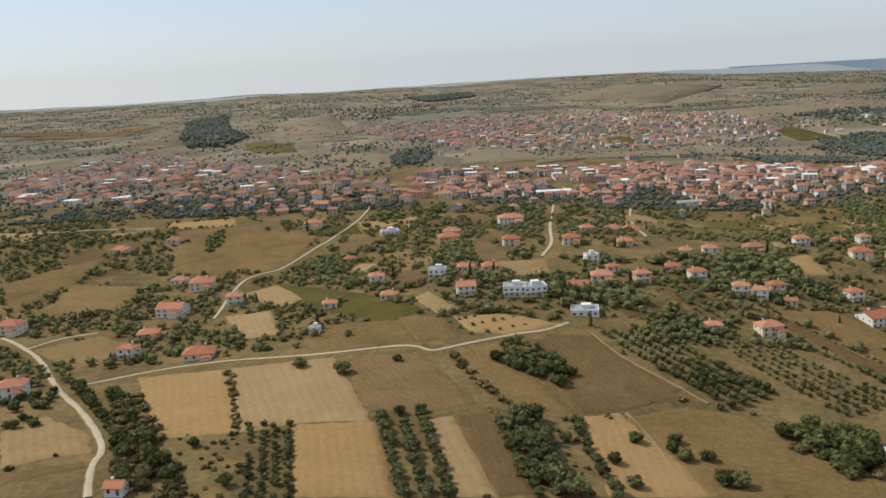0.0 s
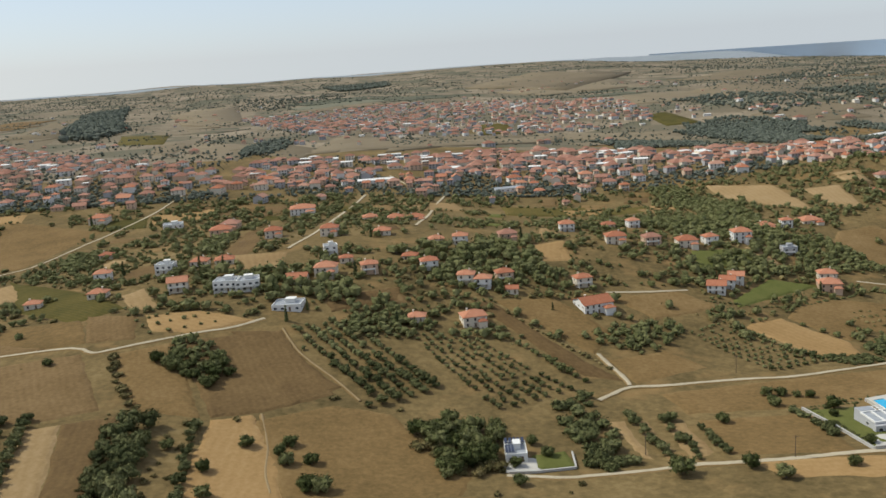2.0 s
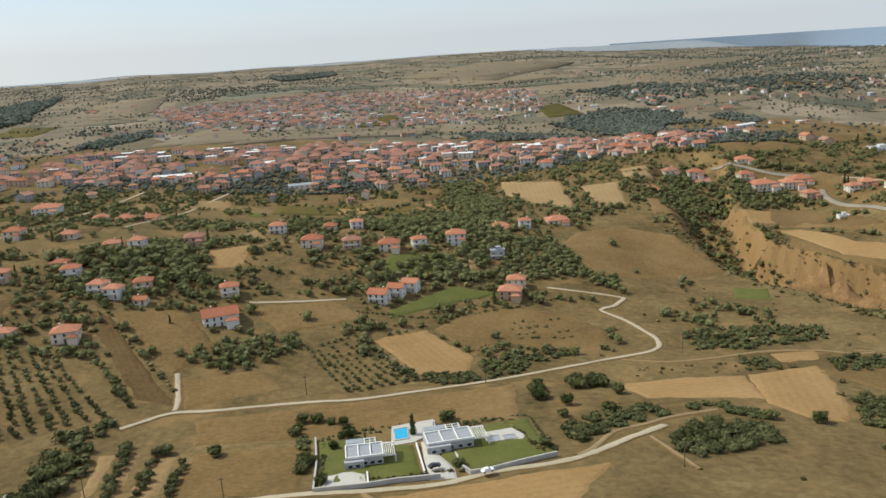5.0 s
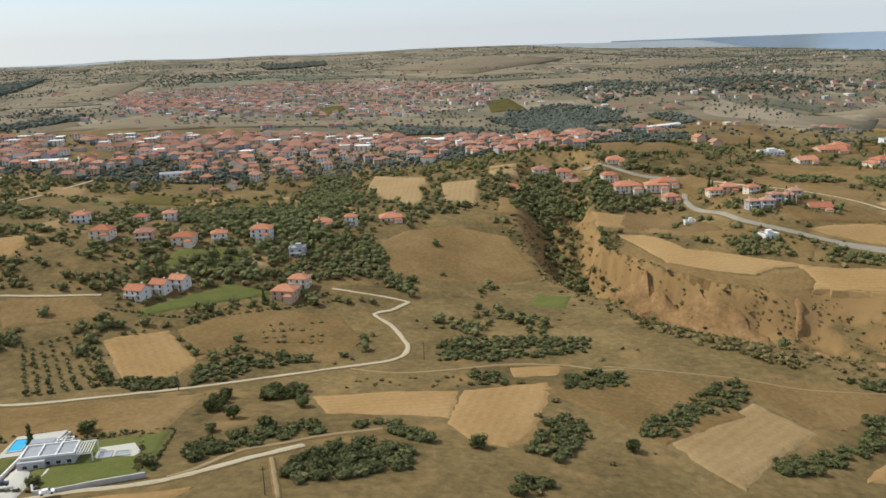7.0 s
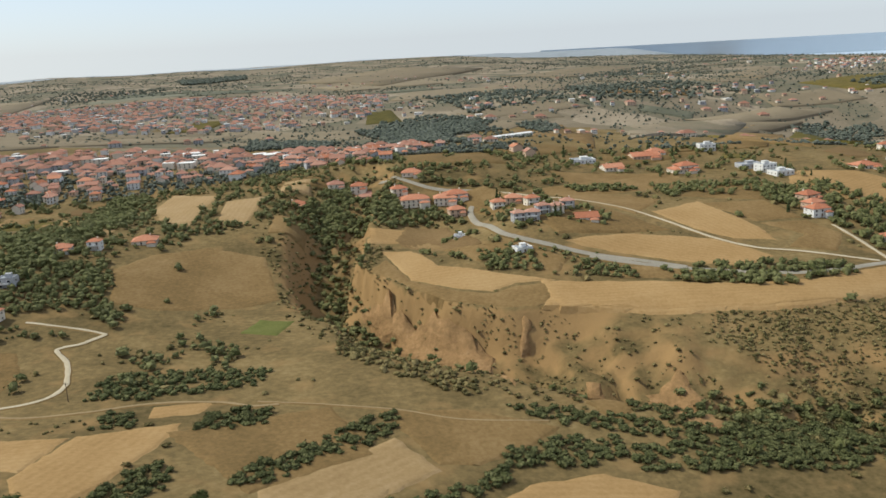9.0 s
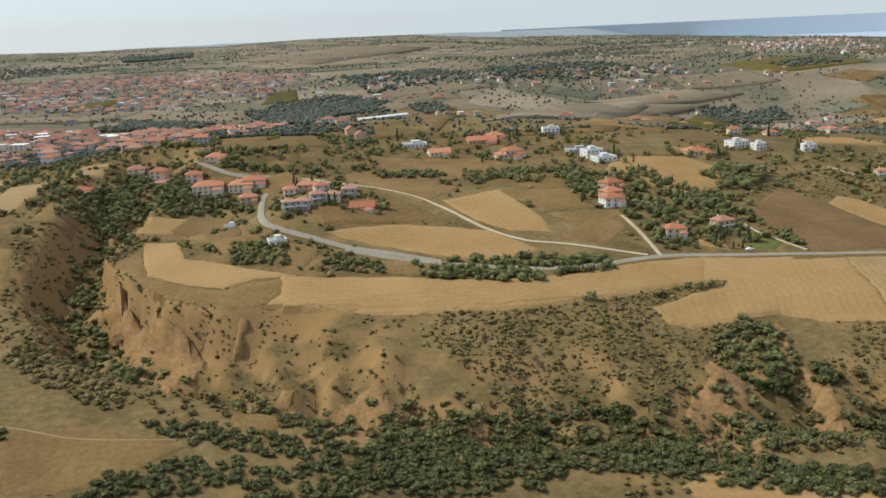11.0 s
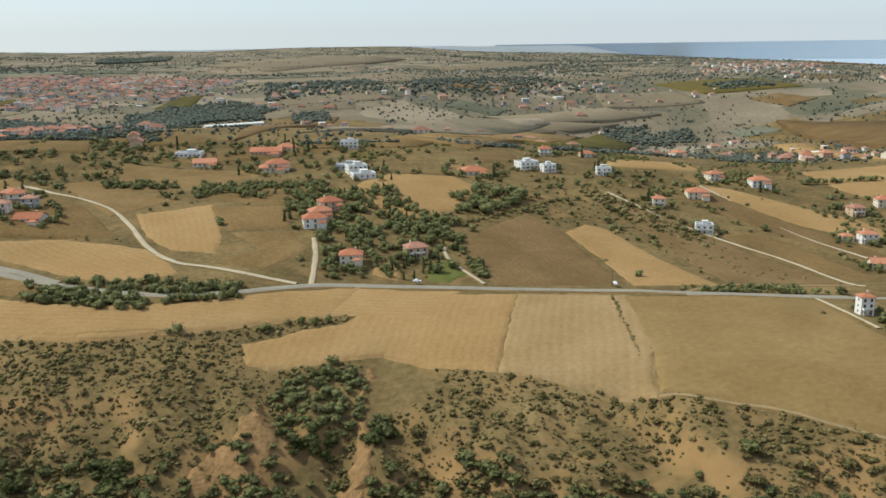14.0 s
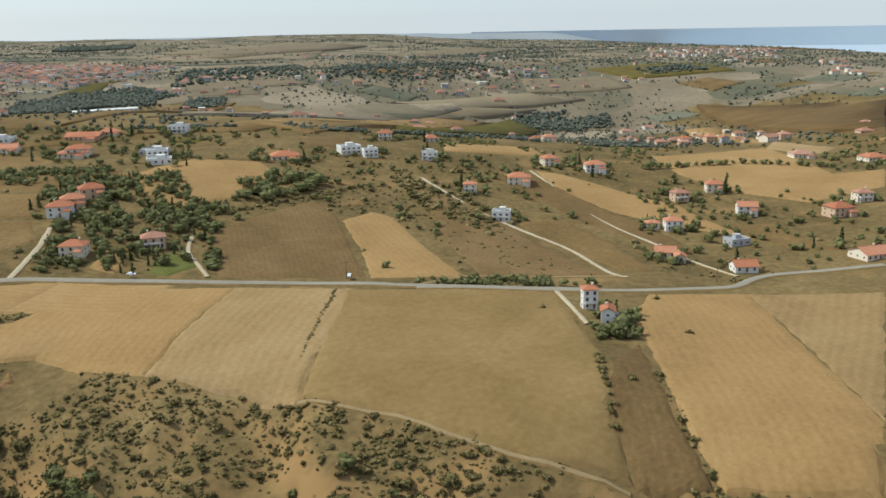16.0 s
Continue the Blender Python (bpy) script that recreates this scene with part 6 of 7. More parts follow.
house(109.6, 267.6, 4.7, "gable", 1, -8, "render_cream", "tile")
house(116.1, 320.3, 8.3, "hip", 2, 4, "render_ochre", "tile_old")
house(143.3, 340.9, 7.4, "hip", 2, -4, "render_white", "tile")
house(134.2, 275.6, 6.8, "hip", 2, 8, "render_cream", "tile")
house(133.5, 258.7, 12.3, "gable", 2, 15, "render_white", "tile")
house(78.3, 248.1, 6.2, "hip", 1, -8, "render_cream", "tile")
house(94.7, 246.7, 8.7, "hip", 2, 8, "render_cream", "tile")
house(162.6, 349.2, 6.6, "hip", 1, -6, "render_cream", "tile")
house(173.1, 349.7, 6.1, "hip", 2, 6, "render_white", "tile")
house(208.7, 486.0, 6.5, "hip", 2, 0, "render_ochre", "tile")
house(157.4, 319.4, 9.2, "hip", 2, -6, "render_cream", "tile")
house(171.4, 319.6, 7.9, "hip", 2, 4, "render_ochre", "tile_old")
house(184.8, 318.4, 9.4, "hip", 2, -4, "render_cream", "tile")
house(195.8, 323.1, 6.7, "hip", 2, 8, "render_white", "tile")
house(210.0, 327.3, 8.8, "hip", 3, -6, "render_white", "tile")
house(230.2, 350.3, 8.5, "hip", 1, 6, "render_white", "tile")
house(241.0, 353.4, 5.9, "hip", 2, -4, "render_white", "tile")
house(256.5, 363.9, 11.2, "hip", 1, 4, "render_cream", "tile")
house(223.4, 314.5, 6.7, "flat", 2, -8, "render_grey", "tile")
house(179.7, 275.5, 7.4, "gable", 2, -24, "render_white", "tile")
house(185.3, 280.2, 6.3, "gable", 2, -24, "render_white", "tile")
house(190.1, 284.4, 6.4, "gable", 2, -24, "render_white", "tile")
house(222.2, 281.9, 9.1, "hip", 2, -16, "render_ochre", "tile")
house(225.8, 290.5, 7.6, "hip", 2, -16, "render_cream", "tile")
house(312.5, 408.2, 9.1, "hip", 1, 6, "render_cream", "tile")
house(347.2, 422.0, 19.3, "hip", 1, -4, "render_cream", "tile_old")
house(363.5, 399.7, 15.5, "hip", 2, 4, "render_cream", "tile")
house(159.5, 490.5, 7.9, "hip", 1, -4, "render_cream", "tile")
house(-101.6, 293.1, 11.8, "gable", 2, -10, "render_white", "tile")
house(-81.3, 302.0, 7.1, "hip", 2, 8, "render_cream", "tile")
house(-44.5, 356.3, 6.5, "hip", 1, -6, "render_cream", "tile")
house(-101.9, 332.2, 11.5, "hip", 2, 4, "render_cream", "tile")
house(-114.5, 343.3, 8.2, "hip", 1, -8, "render_cream", "tile_old")
house(-101.1, 266.0, 8.3, "hip", 1, 8, "render_ochre", "tile")
house(-100.1, 245.5, 6.9, "hip", 2, -10, "render_white", "tile")
house(-76.6, 239.2, 11.2, "hip", 1, 6, "render_cream", "tile")
house(-120.8, 215.7, 9.2, "hip", 2, 12, "render_white", "tile")
house(-153.0, 278.9, 10.1, "hip", 2, -6, "render_cream", "tile")
house(-68.2, 152.3, 4.6, "gable", 1, -6, "render_white", "tile")
house(-1.4, 377.1, 11.3, "hip", 2, 4, "render_ochre", "tile")
house(-5.9, 299.6, 7.7, "flat", 2, -8, "render_white", "tile")
house(-28.4, 302.3, 6.9, "hip", 2, 6, "render_white", "tile")
house(-22.3, 278.0, 7.2, "hip", 1, -4, "render_cream", "tile")
house(3.7, 275.2, 7.6, "gable", 2, 8, "render_cream", "tile")
house(19.9, 271.7, 9.5, "flat", 2, -6, "render_white", "tile")
house(24.9, 350.1, 8.5, "hip", 2, 4, "render_cream", "tile")
house(-160.8, 401.5, 10.4, "hip", 1, -6, "render_cream", "tile")
house(-139.5, 417.5, 8.6, "hip", 1, 6, "render_cream", "tile_old")
house(-72.4, 437.0, 11.3, "hip", 2, -4, "render_cream", "tile")
house(-30.8, 413.5, 11.2, "flat", 1, 10, "render_white", "tile")
house(-43.4, 248.1, 3.9, "flat", 1, -8, "render_white", "tile")
house(-42.5, 276.8, 6.0, "hip", 1, 6, "render_cream", "tile")
house(4.6, 305.0, 7.4, "hip", 1, -6, "render_cream", "tile")
house(579.5, 403.9, 14.0, "hip", 1, 5, "render_cream", "tile")
house(652.5, 337.7, 7.7, "flat", 2, -20, "render_white", "tile")
house(647.8, 368, 6.1, "hip", 2, -15, "render_cream", "tile")
house(670.1, 381.1, 10.9, "hip", 2, -12, "render_cream", "tile")
house(690.6, 408.1, 8.2, "hip", 2, 8, "render_cream", "tile")
house(707.5, 398.4, 10.3, "hip", 2, -8, "render_white", "tile")
house(726.8, 357.5, 7.3, "hip", 2, 4, "render_ochre", "tile_old")
house(744.7, 365, 8.2, "hip", 2, -14, "render_cream", "tile")
house(742.1, 335.3, 8.4, "gable", 2, -18, "render_white", "tile")
house(768.2, 320.6, 10.3, "hip", 2, 6, "render_ochre", "tile")
house(785.9, 332.8, 7.5, "hip", 2, -6, "render_cream", "tile_old")
house(709.5, 324.9, 7.3, "hip", 2, -10, "render_white", "tile")
house(703.5, 328.6, 5.6, "hip", 1, -10, "render_white", "tile")
house(693.5, 295.6, 7.7, "gable", 1, -20, "render_cream", "tile")
house(695.3, 288.9, 4.9, "gable", 1, 70, "render_cream", "tile")
house(721.5, 303.8, 8.2, "flat", 1, 5, "render_grey", "tile")
house(708.4, 275.5, 8.1, "gable", 1, -8, "render_white", "tile")
house(748.2, 275.3, 11.9, "gable", 1, 8, "render_cream", "tile")
house(650.9, 243.1, 4.4, "hip", 3, -6, "render_white", "tile")
house(650.9, 230.9, 4.6, "gable", 2, 70, "render_white", "tile")
house(614.1, 410.4, 7.3, "flat", 2, 10, "render_white", "tile")
house(637.9, 408.4, 5.8, "flat", 2, -10, "render_white", "tile")
house(646.6, 455, 8.0, "hip", 1, 4, "render_cream", "tile")
house(532.4, 395.6, 11.6, "flat", 1, 8, "render_white", "tile")
house(527.8, 416.3, 13.2, "flat", 1, -4, "render_grey", "tile")
house(495.5, 420.7, 13.5, "hip", 1, 4, "render_cream", "tile")
house(492.7, 458.2, 15.5, "hip", 1, -6, "render_ochre", "tile")
house(721.4, 512.3, 8.2, "hip", 2, 6, "render_cream", "tile")
house(858.6, 741.8, 11.3, "hip", 1, 0, "render_cream", "tile_old")
house(883.5, 755.7, 9.7, "gable", 1, 10, "render_white", "tile_old")
house(816.9, 421.4, 11.9, "hip", 1, -8, "render_cream", "tile_old")
house(838.2, 399.7, 12.4, "hip", 1, 4, "render_cream", "tile")
house(517.6, 348.8, 9.4, "hip", 2, 20, "render_ochre", "tile")
house(514, 339, 8.7, "hip", 2, 14, "render_ochre", "tile")
house(511.9, 332.5, 9.4, "hip", 2, 6, "render_white", "tile")
house(522.3, 302.2, 8.4, "hip", 2, -6, "render_cream", "tile")
house(542.5, 308, 8.1, "hip", 2, 10, "render_ochre", "tile_old")
house(421.9, 338.2, 10.5, "gable", 1, -8, "render_cream", "tile")
house(396.5, 340.8, 6.0, "hip", 2, 6, "render_grey", "tile_old")
house(401.3, 338.5, 6.4, "hip", 2, -10, "render_grey", "tile_old")
house(406.5, 343.8, 6.3, "hip", 2, 8, "render_grey", "tile_old")
house(412, 343.1, 6.2, "hip", 2, -6, "render_cream", "tile_old")
house(397, 379.8, 7.6, "hip", 2, 4, "render_cream", "tile")
house(403.4, 379.6, 8.6, "hip", 2, -8, "render_ochre", "tile")
house(408.6, 368.5, 7.0, "hip", 2, 10, "render_cream", "tile")
house(418.3, 351, 6.3, "hip", 2, -4, "render_grey", "tile_old")
house(382, 399.7, 11.9, "hip", 2, 4, "render_cream", "tile")
house(365.5, 424.2, 10.7, "hip", 1, -6, "render_cream", "tile")
house(465.9, 435.3, 12.4, "gable", 1, 4, "render_cream", "tile")
house(497.7, 420.9, 11.8, "hip", 2, 8, "render_cream", "tile")
house(491.7, 459.4, 17.8, "gable", 1, -4, "render_ochre", "tile")
house(500.8, 467.1, 10.4, "hip", 1, 6, "render_cream", "tile")
house(457.2, 454.8, 14.4, "flat", 1, -4, "render_white", "tile")
house(530.3, 405.7, 10.0, "flat", 2, 12, "render_white", "tile")
house(530.8, 469.4, 10.6, "flat", 2, -8, "render_white", "tile")
house(579.3, 404.3, 12.9, "hip", 1, 4, "render_cream", "tile")
house(605.8, 415.7, 10.8, "flat", 2, 14, "render_white", "tile")
house(625, 453.3, 7.8, "hip", 2, -6, "render_cream", "tile")
house(639.6, 408.1, 5.8, "flat", 2, 4, "render_white", "tile")
house(727.5, 557.8, 9.3, "hip", 1, 6, "render_ochre", "tile")
house(380, 386.1, 8.4, "hip", 2, 6, "render_ochre", "tile")
house(377.2, 398, 12.5, "hip", 2, -6, "render_cream", "tile")
house(357.7, 405.9, 8.3, "hip", 2, 8, "render_cream", "tile")
house(375.2, 349.8, 5.5, "flat", 1, -10, "render_white", "tile")
house(392, 316.7, 7.3, "flat", 1, 12, "render_white", "tile")
house(386.4, 563.6, 13.3, "hip", 1, 4, "render_cream", "tile")
house(341, 425, 9.0, "hip", 2, -8, "render_cream", "tile")
house(330.5, 431.4, 9.2, "hip", 2, 6, "render_cream", "tile_old")

# ---- villas ----
def modern_villa(x, y, w, d, turn):
    """A low white villa: grey roof panels inside white upstands, and a slatted pergola at one end."""
    z = gz(x, y) + .15
    e = root("villa", x, y, z, turn)
    h, p = 2.0, w * .26
    HOUSES.append((x, y, w))
    # Grey render paints the shade on the villa's walls turned from the sun
    part("wall", Shell().box(-w / 2, w / 2 - p, -d / 2, d / 2, -.8, h).box(-w / 2 - .4, -w * .15, -d / 2 - .9, -d / 2 + .1, -.8, h * .9).mesh("wall", "render_grey"), e)
    n = 3
    for k in range(n):
        a, b = -w / 2 + (w - p) * k / n + .12, -w / 2 + (w - p) * (k + 1) / n - .12
        part("roof_panel", Shell().box(a, b, -d / 2 + .2, d / 2 - .2, h, h + .12).mesh("roof_panel", "slate"), e, "grey flat roof panel")
    for k in range(n + 1):
        c = -w / 2 + (w - p) * k / n
        part("upstand", Shell().box(c - .12, c + .12, -d / 2, d / 2, h + .005, h + .4).mesh("upstand", "render_white"), e, "white roof upstand")
    for c in (-d / 2, d / 2 - .2):
        part("upstand", Shell().box(-w / 2, w / 2 - p, c - .03, c + .23, h + .004, h + .39).mesh("upstand", "render_white"), e, "white roof upstand")
    for k in range(6):
        c = w / 2 - p + .2 + (p - .3) * (k + .5) / 6
        part("pergola_slat", Shell().box(c - .06, c + .06, -d / 2, d / 2, h, h + .16).mesh("pergola_slat", "render_white"), e, "white pergola slat")
    for c in (-d / 2, d / 2 - .15):
        part("pergola_beam", Shell().box(w / 2 - p, w / 2, c, c + .15, h - .2, h).mesh("pergola_beam", "render_white"), e, "white pergola beam")
    for sx, sy in ((w / 2 - .12, -d / 2 + .1), (w / 2 - .12, d / 2 - .1)):
        part("column", Shell().box(sx - .1, sx + .1, sy - .1, sy + .1, -.8, h - .2).mesh("column", "render_white"), e)
    for k in range(5):
        u = -w / 2 + (w - p) * (k + .5) / 5
        part("window", WINDOW["wide"], e, at=pose(u, -d / 2 - (.9 if u < -w * .15 else 0), .5))
    for k in range(2):
        part("window", WINDOW["wide"], e, at=pose(-w / 2 if k else w / 2 - p, 0, .5, 0, 0, -90 if k else 90))
    # rear wing with a grey roof panel and an open grid of beams
    r0, r1 = -w / 2 + .1, -w * .12
    # Same shade-grey put into the rear wall colour
    part("rear_wall", Shell().box(r0, r1, d / 2, d * .95, -.8, h + .35).mesh("rear_wall", "render_grey"), e)
    part("roof_panel", Shell().box(r0 + .2, r1 - .2, d / 2 + .25, d * .95 - .2, h + .35, h + .45).mesh("roof_panel", "slate"), e, "grey flat roof panel")
    for k in range(3):
        c = r1 + .15 + (w * .22) * k / 2
        part("pergola_beam", Shell().box(c - .08, c + .08, d / 2 + .05, d * .95, h + .1, h + .3).mesh("pergola_beam", "render_white"), e, "white pergola beam")
    for c in (d / 2 + .1, d * .72, d * .95 - .1):
        part("pergola_beam", Shell().box(r1 + .05, r1 + w * .22 + .25, c - .08, c + .08, h + .12, h + .28).mesh("pergola_beam", "render_white"), e, "white pergola beam")
    for c in (d * .95 - .1,):
        part("column", Shell().box(r1 + w * .22 + .05, r1 + w * .22 + .25, c - .1, c + .1, -.8, h + .12).mesh("column", "render_white"), e)
    return tagged(e, "low white modern villa with grey roof panels and pergola", "villa", group="modern villas")


def garden_wall(points, h=.9, t=.25, m="stone_wall", label="low grey stone garden wall"):
    e = root("garden_wall", points[0][0], points[0][1], 0)
    for (x0, y0), (x1, y1) in zip(points, points[1:]):
        length, a = math.hypot(x1 - x0, y1 - y0), math.degrees(math.atan2(y1 - y0, x1 - x0))
        n = max(1, int(length / 4))
        for k in range(n):
            u, v = k / n, (k + 1) / n
            z0, z1 = gz(x0 + (x1 - x0) * u, y0 + (y1 - y0) * u), gz(x0 + (x1 - x0) * v, y0 + (y1 - y0) * v)
            a0, a1 = length * u, length * v
            s = Shell().hexa([(a0, -t / 2, z0 - .4), (a1, -t / 2, z1 - .4), (a1, t / 2, z1 - .4), (a0, t / 2, z0 - .4), (a0, -t / 2, z0 + h), (a1, -t / 2, z1 + h), (a1, t / 2, z1 + h), (a0, t / 2, z0 + h)])
            s.hexa([(a0, -t / 2 - .05, z0 + h), (a1, -t / 2 - .05, z1 + h), (a1, t / 2 + .05, z1 + h), (a0, t / 2 + .05, z0 + h), (a0, -t / 2 - .05, z0 + h + .08), (a1, -t / 2 - .05, z1 + h + .08), (a1, t / 2 + .05, z1 + h + .08), (a0, t / 2 + .05, z0 + h + .08)])
            part("wall_panel", s.mesh("wall_panel", m), e, at=pose(x0 - points[0][0], y0 - points[0][1], 0, 0, 0, a))
    return tagged(e, label, "wall")


def terrace(corners, rise=.38, m="concrete", label="pale paved terrace slab beside the villa"):
    x, y = sum(c[0] for c in corners) / len(corners), sum(c[1] for c in corners) / len(corners)
    top, n = max(gz(*c) for c in corners) + rise, len(corners)
    v = [(c[0] - x, c[1] - y, h) for h in (-2.0, 0.0) for c in corners]
    e = new("terrace", Shell().poly(v, [tuple(range(n, 2 * n)), tuple(range(n - 1, -1, -1))] + [(k, (k + 1) % n, n + (k + 1) % n, n + k) for k in range(n)]).mesh("terrace", m))
    e.matrix_basis = pose(x, y, top)
    return tagged(e, label, "terrace", kind="structure")


def pool(corners, top, label="turquoise swimming pool set in pale paving", m="pool"):
    x, y = sum(c[0] for c in corners) / 4, sum(c[1] for c in corners) / 4
    z = top + .04
    e = root("swimming_pool", x, y, z)
    q = [(c[0] - x, c[1] - y) for c in corners]
    part("water_surface", Shell().hexa([(a, b, -.1) for a, b in q] + [(a, b, .02) for a, b in q]).mesh("water_surface", m), e)
    for (a, b), (c, d) in zip(q, q[1:] + q[:1]):
        k = 1.12
        part("coping", Shell().hexa([(a, b, -1.2), (c, d, -.3), (c * k, d * k, -.3), (a * k, b * k, -.3), (a, b, .12), (c, d, .12), (c * k, d * k, .12), (a * k, b * k, .12)]).mesh("coping", "concrete"), e)
    return tagged(e, label, "pool")


def car(x, y, turn, paint="paint_white"):
    z = gz(x, y) + 0.8
    e = root("car", x, y, z, turn)
    s = 0.58
    body = Shell().box(-2 * s, 2 * s, -.85 * s, .85 * s, .3 * s, .85 * s)
    body.hexa([(-1.5 * s, -.8 * s, .85 * s), (1.0 * s, -.8 * s, .85 * s), (1.0 * s, .8 * s, .85 * s), (-1.5 * s, .8 * s, .85 * s), (-1.1 * s, -.65 * s, 1.4 * s), (.4 * s, -.65 * s, 1.4 * s), (.4 * s, .65 * s, 1.4 * s), (-1.1 * s, .65 * s, 1.4 * s)])
    part("body", body.mesh("body", paint), e)
    part("windscreen", Shell().hexa([(.46 * s, -.62 * s, 1.36 * s), (1.02 * s, -.76 * s, .9 * s), (1.02 * s, .76 * s, .9 * s), (.46 * s, .62 * s, 1.36 * s), (.5 * s, -.62 * s, 1.4 * s), (1.06 * s, -.76 * s, .94 * s), (1.06 * s, .76 * s, .94 * s), (.5 * s, .62 * s, 1.4 * s)]).mesh("windscreen", "glass"), e)
    ring = [(math.cos(k * .5236), math.sin(k * .5236)) for k in range(12)]
    tyre = Shell().poly([(.33 * s * a, -.1 * s, .33 * s * b) for a, b in ring] + [(.33 * s * a, .1 * s, .33 * s * b) for a, b in ring], [tuple(range(12)), tuple(range(23, 11, -1))] + [(k, 12 + k, 12 + (k + 1) % 12, (k + 1) % 12) for k in range(12)]).mesh("wheel", "rubber")
    for wx in (-1.3, 1.3):
        for wy in (-.8, .8):
            part("wheel", tyre, e, at=pose(wx * s, wy * s, .33 * s))
    return tagged(e, ("white" if paint == "paint_white" else "dark") + " parked passenger car", "car")


def pole(x, y, h=5.0):
    e = root("power_pole", x, y, gz(x, y))
    ring = [(math.cos(k * 1.0472), math.sin(k * 1.0472)) for k in range(6)]
    s = Shell().poly([(.11 * a, .11 * b, -.3) for a, b in ring] + [(.07 * a, .07 * b, h) for a, b in ring], [(k, (k + 1) % 6, 6 + (k + 1) % 6, 6 + k) for k in range(6)] + [tuple(range(6, 12))])
    part("mast", s.mesh("mast", "bark"), e)
    part("crossarm", Shell().box(-.6, .6, -.05, .05, h - .5, h - .4).mesh("crossarm", "bark"), e)
    return tagged(e, "slim brown wooden power pole", "pole")


def long_shed(x, y, w, d, turn, label, m="metal"):
    e = root("long_shed", x, y, gz(x, y), turn)
    HOUSES.append((x, y, w * .5))
    part("wall", Shell().box(-w / 2, w / 2, -d / 2, d / 2, -.6, 2.0).mesh("wall", "render_white"), e)
    part("roof", gable_roof(w, d, .7, .2).mesh("roof", m), e, at=pose(0, 0, 2.05))
    for k in range(int(w / 3)):
        part("window", WINDOW["wide"], e, at=pose(-w / 2 + 3 * (k + .5), -d / 2, .7))
    return tagged(e, label, "shed")


field("lawn", [(164.6, 184.5), (176, 184), (179.8, 177.5), (184, 177), (185, 161.5), (175, 159.5), (166, 159.5)], 10, ragged=.1)
field("lawn", [(188.5, 178), (195, 183.5), (209, 187), (210.4, 164.5), (197, 160.5), (190.5, 163), (188.8, 170)], 10, ragged=.1)
field("concrete", [(185.6, 178), (188, 177), (188.8, 170), (191, 163), (191, 158), (186, 158.4), (185.6, 168)], 90, ragged=.05)
field("concrete", [(166, 159.3), (175.5, 158.8), (175, 164), (172.2, 166.2), (168.6, 165.6), (166.4, 165)], 0, ragged=.05)
field("concrete", [(191.2, 170.6), (192.4, 170.6), (193.2, 161.6), (192, 161.2)], 90, ragged=.03)
deck = terrace([(179.6, 177.4), (184.2, 178), (188.4, 181.4), (189, 188), (180, 186.4)], .1)
deck_east = terrace([(198.4, 172.2), (205, 172.4), (206.6, 175), (204.4, 179), (198.4, 178)], .1)
modern_villa(175.6, 170.6, 9.5, 5.4, 2)
modern_villa(192.6, 174.2, 12.2, 5.2, 6)
pool([(180.6, 179.6), (183.2, 180), (183.2, 185), (180.4, 184.6)], deck.matrix_basis.translation.z)
pool([(199.2, 173.4), (201.4, 173.6), (201.2, 176), (199, 175.8)], deck_east.matrix_basis.translation.z, "shallow grey water basin in pale paving", "slate")
pool([(202.2, 173.8), (204.8, 174), (204.4, 175.8), (202, 175.6)], deck_east.matrix_basis.translation.z, "shallow grey water basin in pale paving", "slate")
garden_wall([(184.6, 176.5), (185.3, 161.5)], .6, .2, "render_white", "white-rendered dividing garden wall")
garden_wall([(180, 187), (189.2, 188.4), (188.8, 181.6)], .7, .2, "render_white", "white-rendered poolside wall")
garden_wall([(165.2, 158.2), (174, 158), (180, 158.9), (188, 158.8)])
garden_wall([(192.4, 161.6), (193.6, 158.8), (197.4, 159.2), (203, 161.2), (210.4, 163.6)])
garden_wall([(164, 185.4), (165, 172), (165.2, 158.4)], .6)
garden_wall([(175, 158.2), (174.8, 164)], .6, .2, "render_white", "white-rendered path wall")
hedge("scrub", 1.5, [(165.6, 184), (166.2, 172), (166.4, 160.5)])
hedge("scrub", 1.5, [(165, 186), (170, 186.6), (178, 186.2)])
hedge("scrub", 1.5, [(190, 184), (196, 185), (203, 187), (209.4, 188), (210, 176), (210.8, 166)])
hedge("bush", 1.8, [(176.4, 160), (184, 160.4)])
hedge("bush", 1.8, [(188.8, 170.6), (198, 171)])
car(187.2, 162.4, 20, "paint_dark")
car(196.4, 157.6, 18)
car(540, 285.2, -8)
car(596.5, 278.0, 80)
field("lawn", [(98.6, 172), (106, 173.4), (107, 164.6), (98, 164.6)], 0, ragged=.1)
field("concrete", [(92, 164), (99.4, 163.4), (99.8, 170), (97.6, 171), (91.6, 168.6)], 0, ragged=.1)
solar_house = house(95.2, 171.6, 5.6, "flat", 1, -4, "render_white", depth=1.35)
for i in range(5):
    a = -2.2 + .88 * i
    part("solar_panel", Shell().hexa([(a, 1.5, 2.45), (a + .6, 1.5, 2.45), (a + .6, 3.0, 2.85), (a, 3.0, 2.85), (a, 1.5, 2.52), (a + .6, 1.5, 2.52), (a + .6, 3.0, 2.92), (a, 3.0, 2.92)]).mesh("solar_panel", "panel"), solar_house, "dark tilted solar panel")
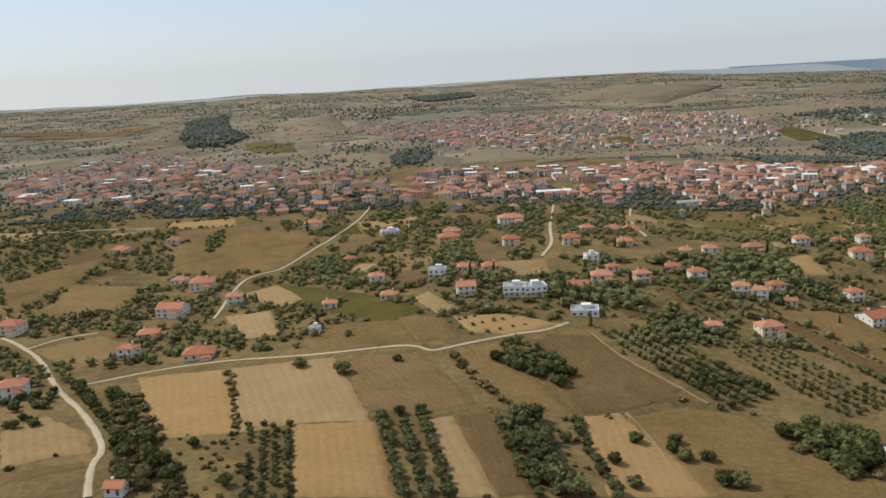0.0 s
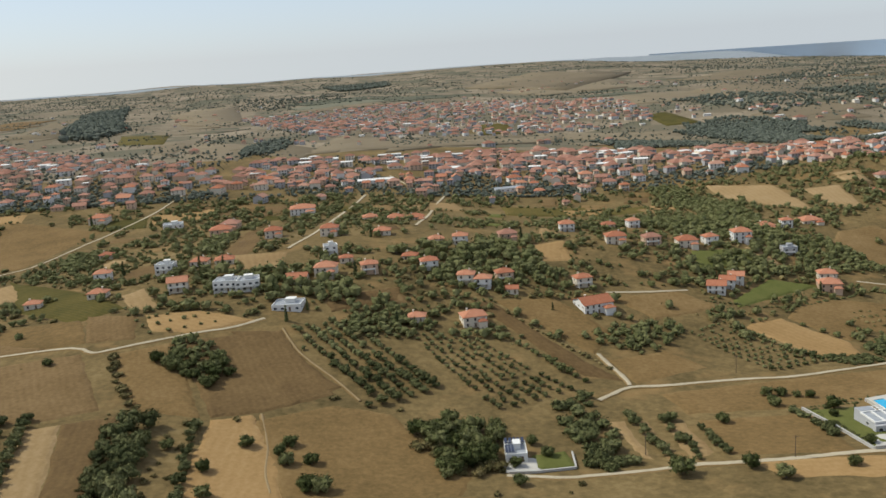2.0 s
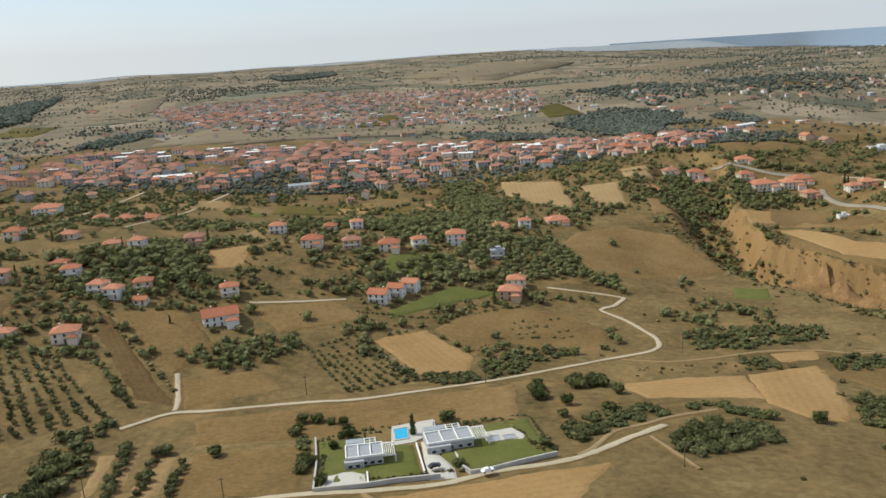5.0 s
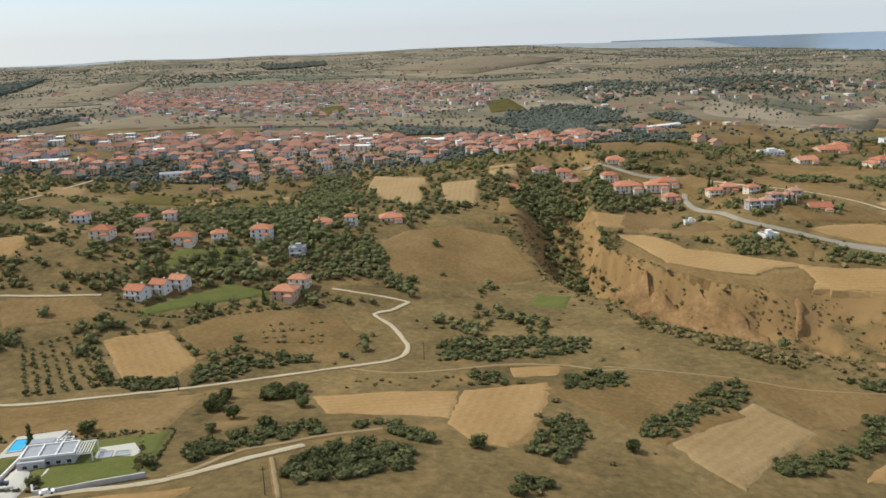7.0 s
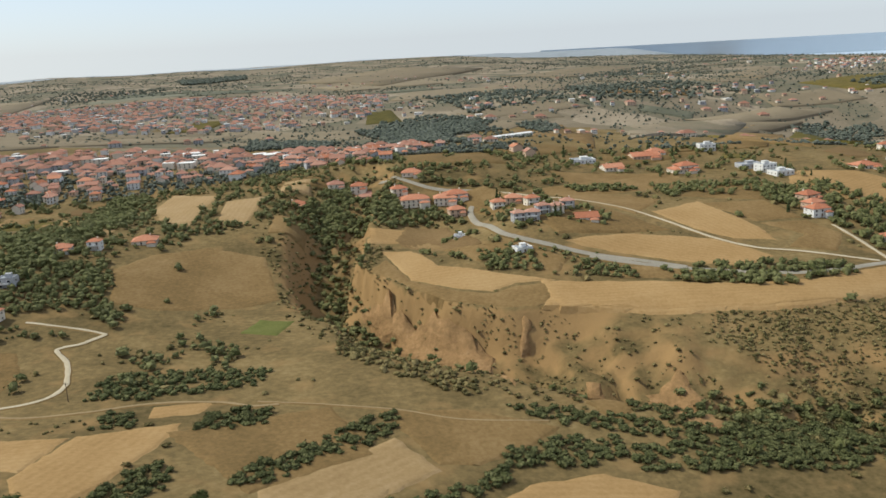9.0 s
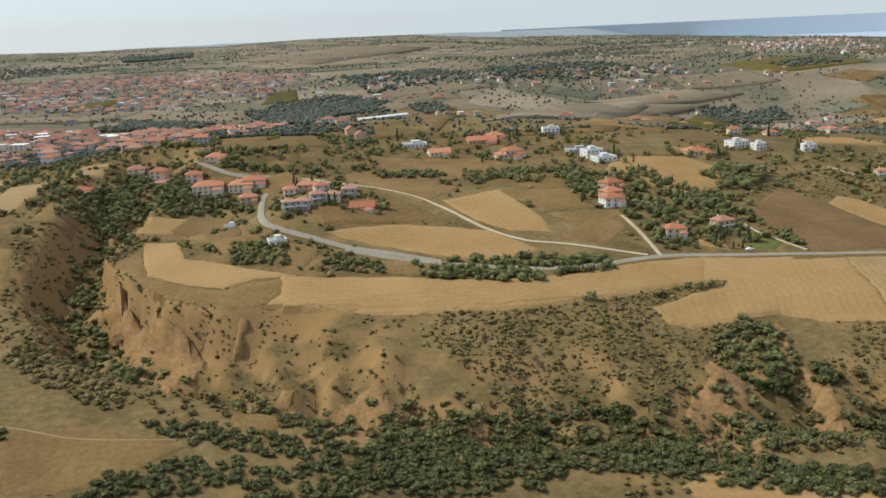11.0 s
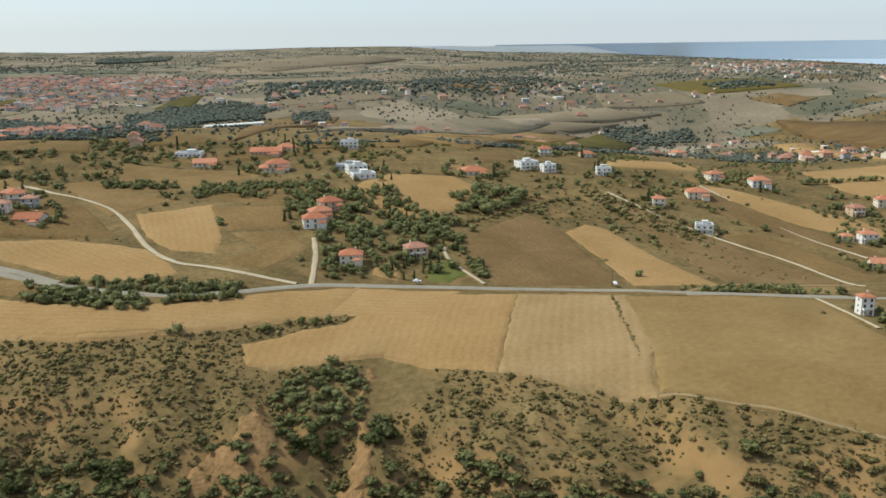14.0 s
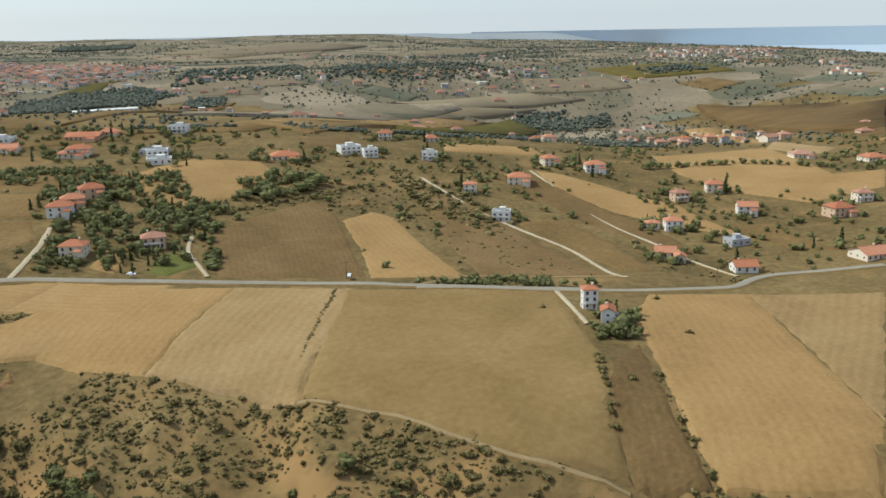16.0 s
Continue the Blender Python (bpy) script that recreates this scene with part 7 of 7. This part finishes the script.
for i in range(4):
    for a in (-2.25, -1.6, -.95):
        y = -2.8 + .85 * i
        part("solar_panel", Shell().hexa([(a, y, 2.35), (a + .55, y, 2.35), (a + .55, y + .7, 2.5), (a, y + .7, 2.5), (a, y, 2.41), (a + .55, y, 2.41), (a + .55, y + .7, 2.56), (a, y + .7, 2.56)]).mesh("solar_panel", "panel"), solar_house, "dark tilted solar panel")
garden_wall([(92.6, 163.6), (98, 163.4), (106.4, 164.4), (107.2, 172)], .5)
for px, py in ((160.3, 213.6), (204.1, 215), (231.7, 154.7), (122.1, 168.9), (595.8, 278.5), (695, 265.4), (261.9, 234.6), (149.4, 159.2)):
    pole(px, py)
long_shed(461.7, 646.8, 42, 5, 28, "long white farm shed with pale metal roof", "render_white")
long_shed(65.2, 525.9, 22, 7, 0, "large white-roofed warehouse in the village", "render_white")
long_shed(141.8, 496.9, 16, 7, 8, "long grey-roofed workshop building", "slate")

# ---- the village and the town behind it ----
def far_houses():
    rng = random.Random(21)
    spots = []
    for k, (town, gap) in enumerate([(TOWNS[0], 9.0), (TOWNS[2], 12.0), (TOWNS[1], 12.5)] + [(h, 21.0) for h in HAMLETS]):
        x0, x1, y0, y1 = min(c[0] for c in town), max(c[0] for c in town), min(c[1] for c in town), max(c[1] for c in town)
        y = y0
        while y < y1:
            x = x0 + rng.uniform(0, gap)
            while x < x1:
                px, py = x + rng.uniform(-4, 4), y + rng.uniform(-5, 5) + 5 * math.sin(x * .03)
                if inside(town, px, py)[0] and rng.random() < .80 + 1.3 * noise.noise(Vector((px * .025, py * .025, 1.5))) and off_houses(px, py, 4.0):
                    spots.append((px, py, k))
                x += gap * rng.uniform(.85, 1.25)
            y += gap * (1.15 if k == 0 else 1.5)
    for _ in range(700):
        y = 460 + 1700 * rng.random() ** 1.5
        x = 450 + (y * .6 + 250) * rng.uniform(-1, 1)
        if noise.noise(Vector((x * .006, y * .006, 9.5))) > 0.03:
            spots.append((x, y, 3))
    spots.sort(key=lambda s: s[1])
    walls = ["render_white", "render_cream", "render_ochre", "render_ochre", "render_grey"]
    V, F, I, n = [], [], [], 0
    for i, (x, y, k) in enumerate(spots):
        w, st = rng.choice([4.0, 5.0, 6.0, 7.5, 9.5]) * rng.uniform(.85, 1.15), rng.choice([1, 1, 2, 2, 2])
        turn = rng.choice([-12, -5, 4, 10, 80, 95]) + rng.uniform(-6, 6)
        if i < 250:
            house(x, y, w, rng.choice(["hip", "hip", "gable"]), st, turn, rng.choice(walls), rng.choice(["tile", "tile_old", "tile_old"]), detail=False)
            continue
        d, h = w * .8, st * STOREY + .2
        s = Shell()
        s.box(-w / 2, w / 2, -d / 2, d / 2, -2, h, rng.randrange(4))
        flat = rng.random() < .12
        if flat:
            s.box(-w / 2 - .1, w / 2 + .1, -d / 2 - .1, d / 2 + .1, h, h + .25, 0)
        else:
            a, b, r = w / 2 + .35, d / 2 + .35, w * .12
            s.poly([(-a, -b, h), (a, -b, h), (a, b, h), (-a, b, h), (-r, 0, h + d * .27), (r, 0, h + d * .27)], [(0, 1, 5, 4), (1, 2, 5), (2, 3, 4, 5), (3, 0, 4), (3, 2, 1, 0)], 4)
        for q in range(st):
            for u in (-.32, 0, .32):
                s.box(w * u - .4, w * u + .4, -d / 2 - .03, -d / 2 + .02, q * STOREY + .5, q * STOREY + 1.35, 5)
        c, sn, z = math.cos(radians(turn)), math.sin(radians(turn)), gz(x, y) + .2
        V += [(x + p[0] * c - p[1] * sn, y + p[0] * sn + p[1] * c, z + p[2]) for p in s.v]
        F += [tuple(n + q for q in f) for f in s.f]
        I += s.m
        n += len(s.v)
    # Pitched roofs here all take the tiles with haze in their colour
    town = new("far_town", mesh_from("far_town", V, F, ["render_white", "render_cream", "render_ochre", "render_grey", "tile_old", "glass"], I))
    tagged(town, "distant town of pale houses with terracotta roofs", "town", kind="stuff")


far_houses()
plant_all()
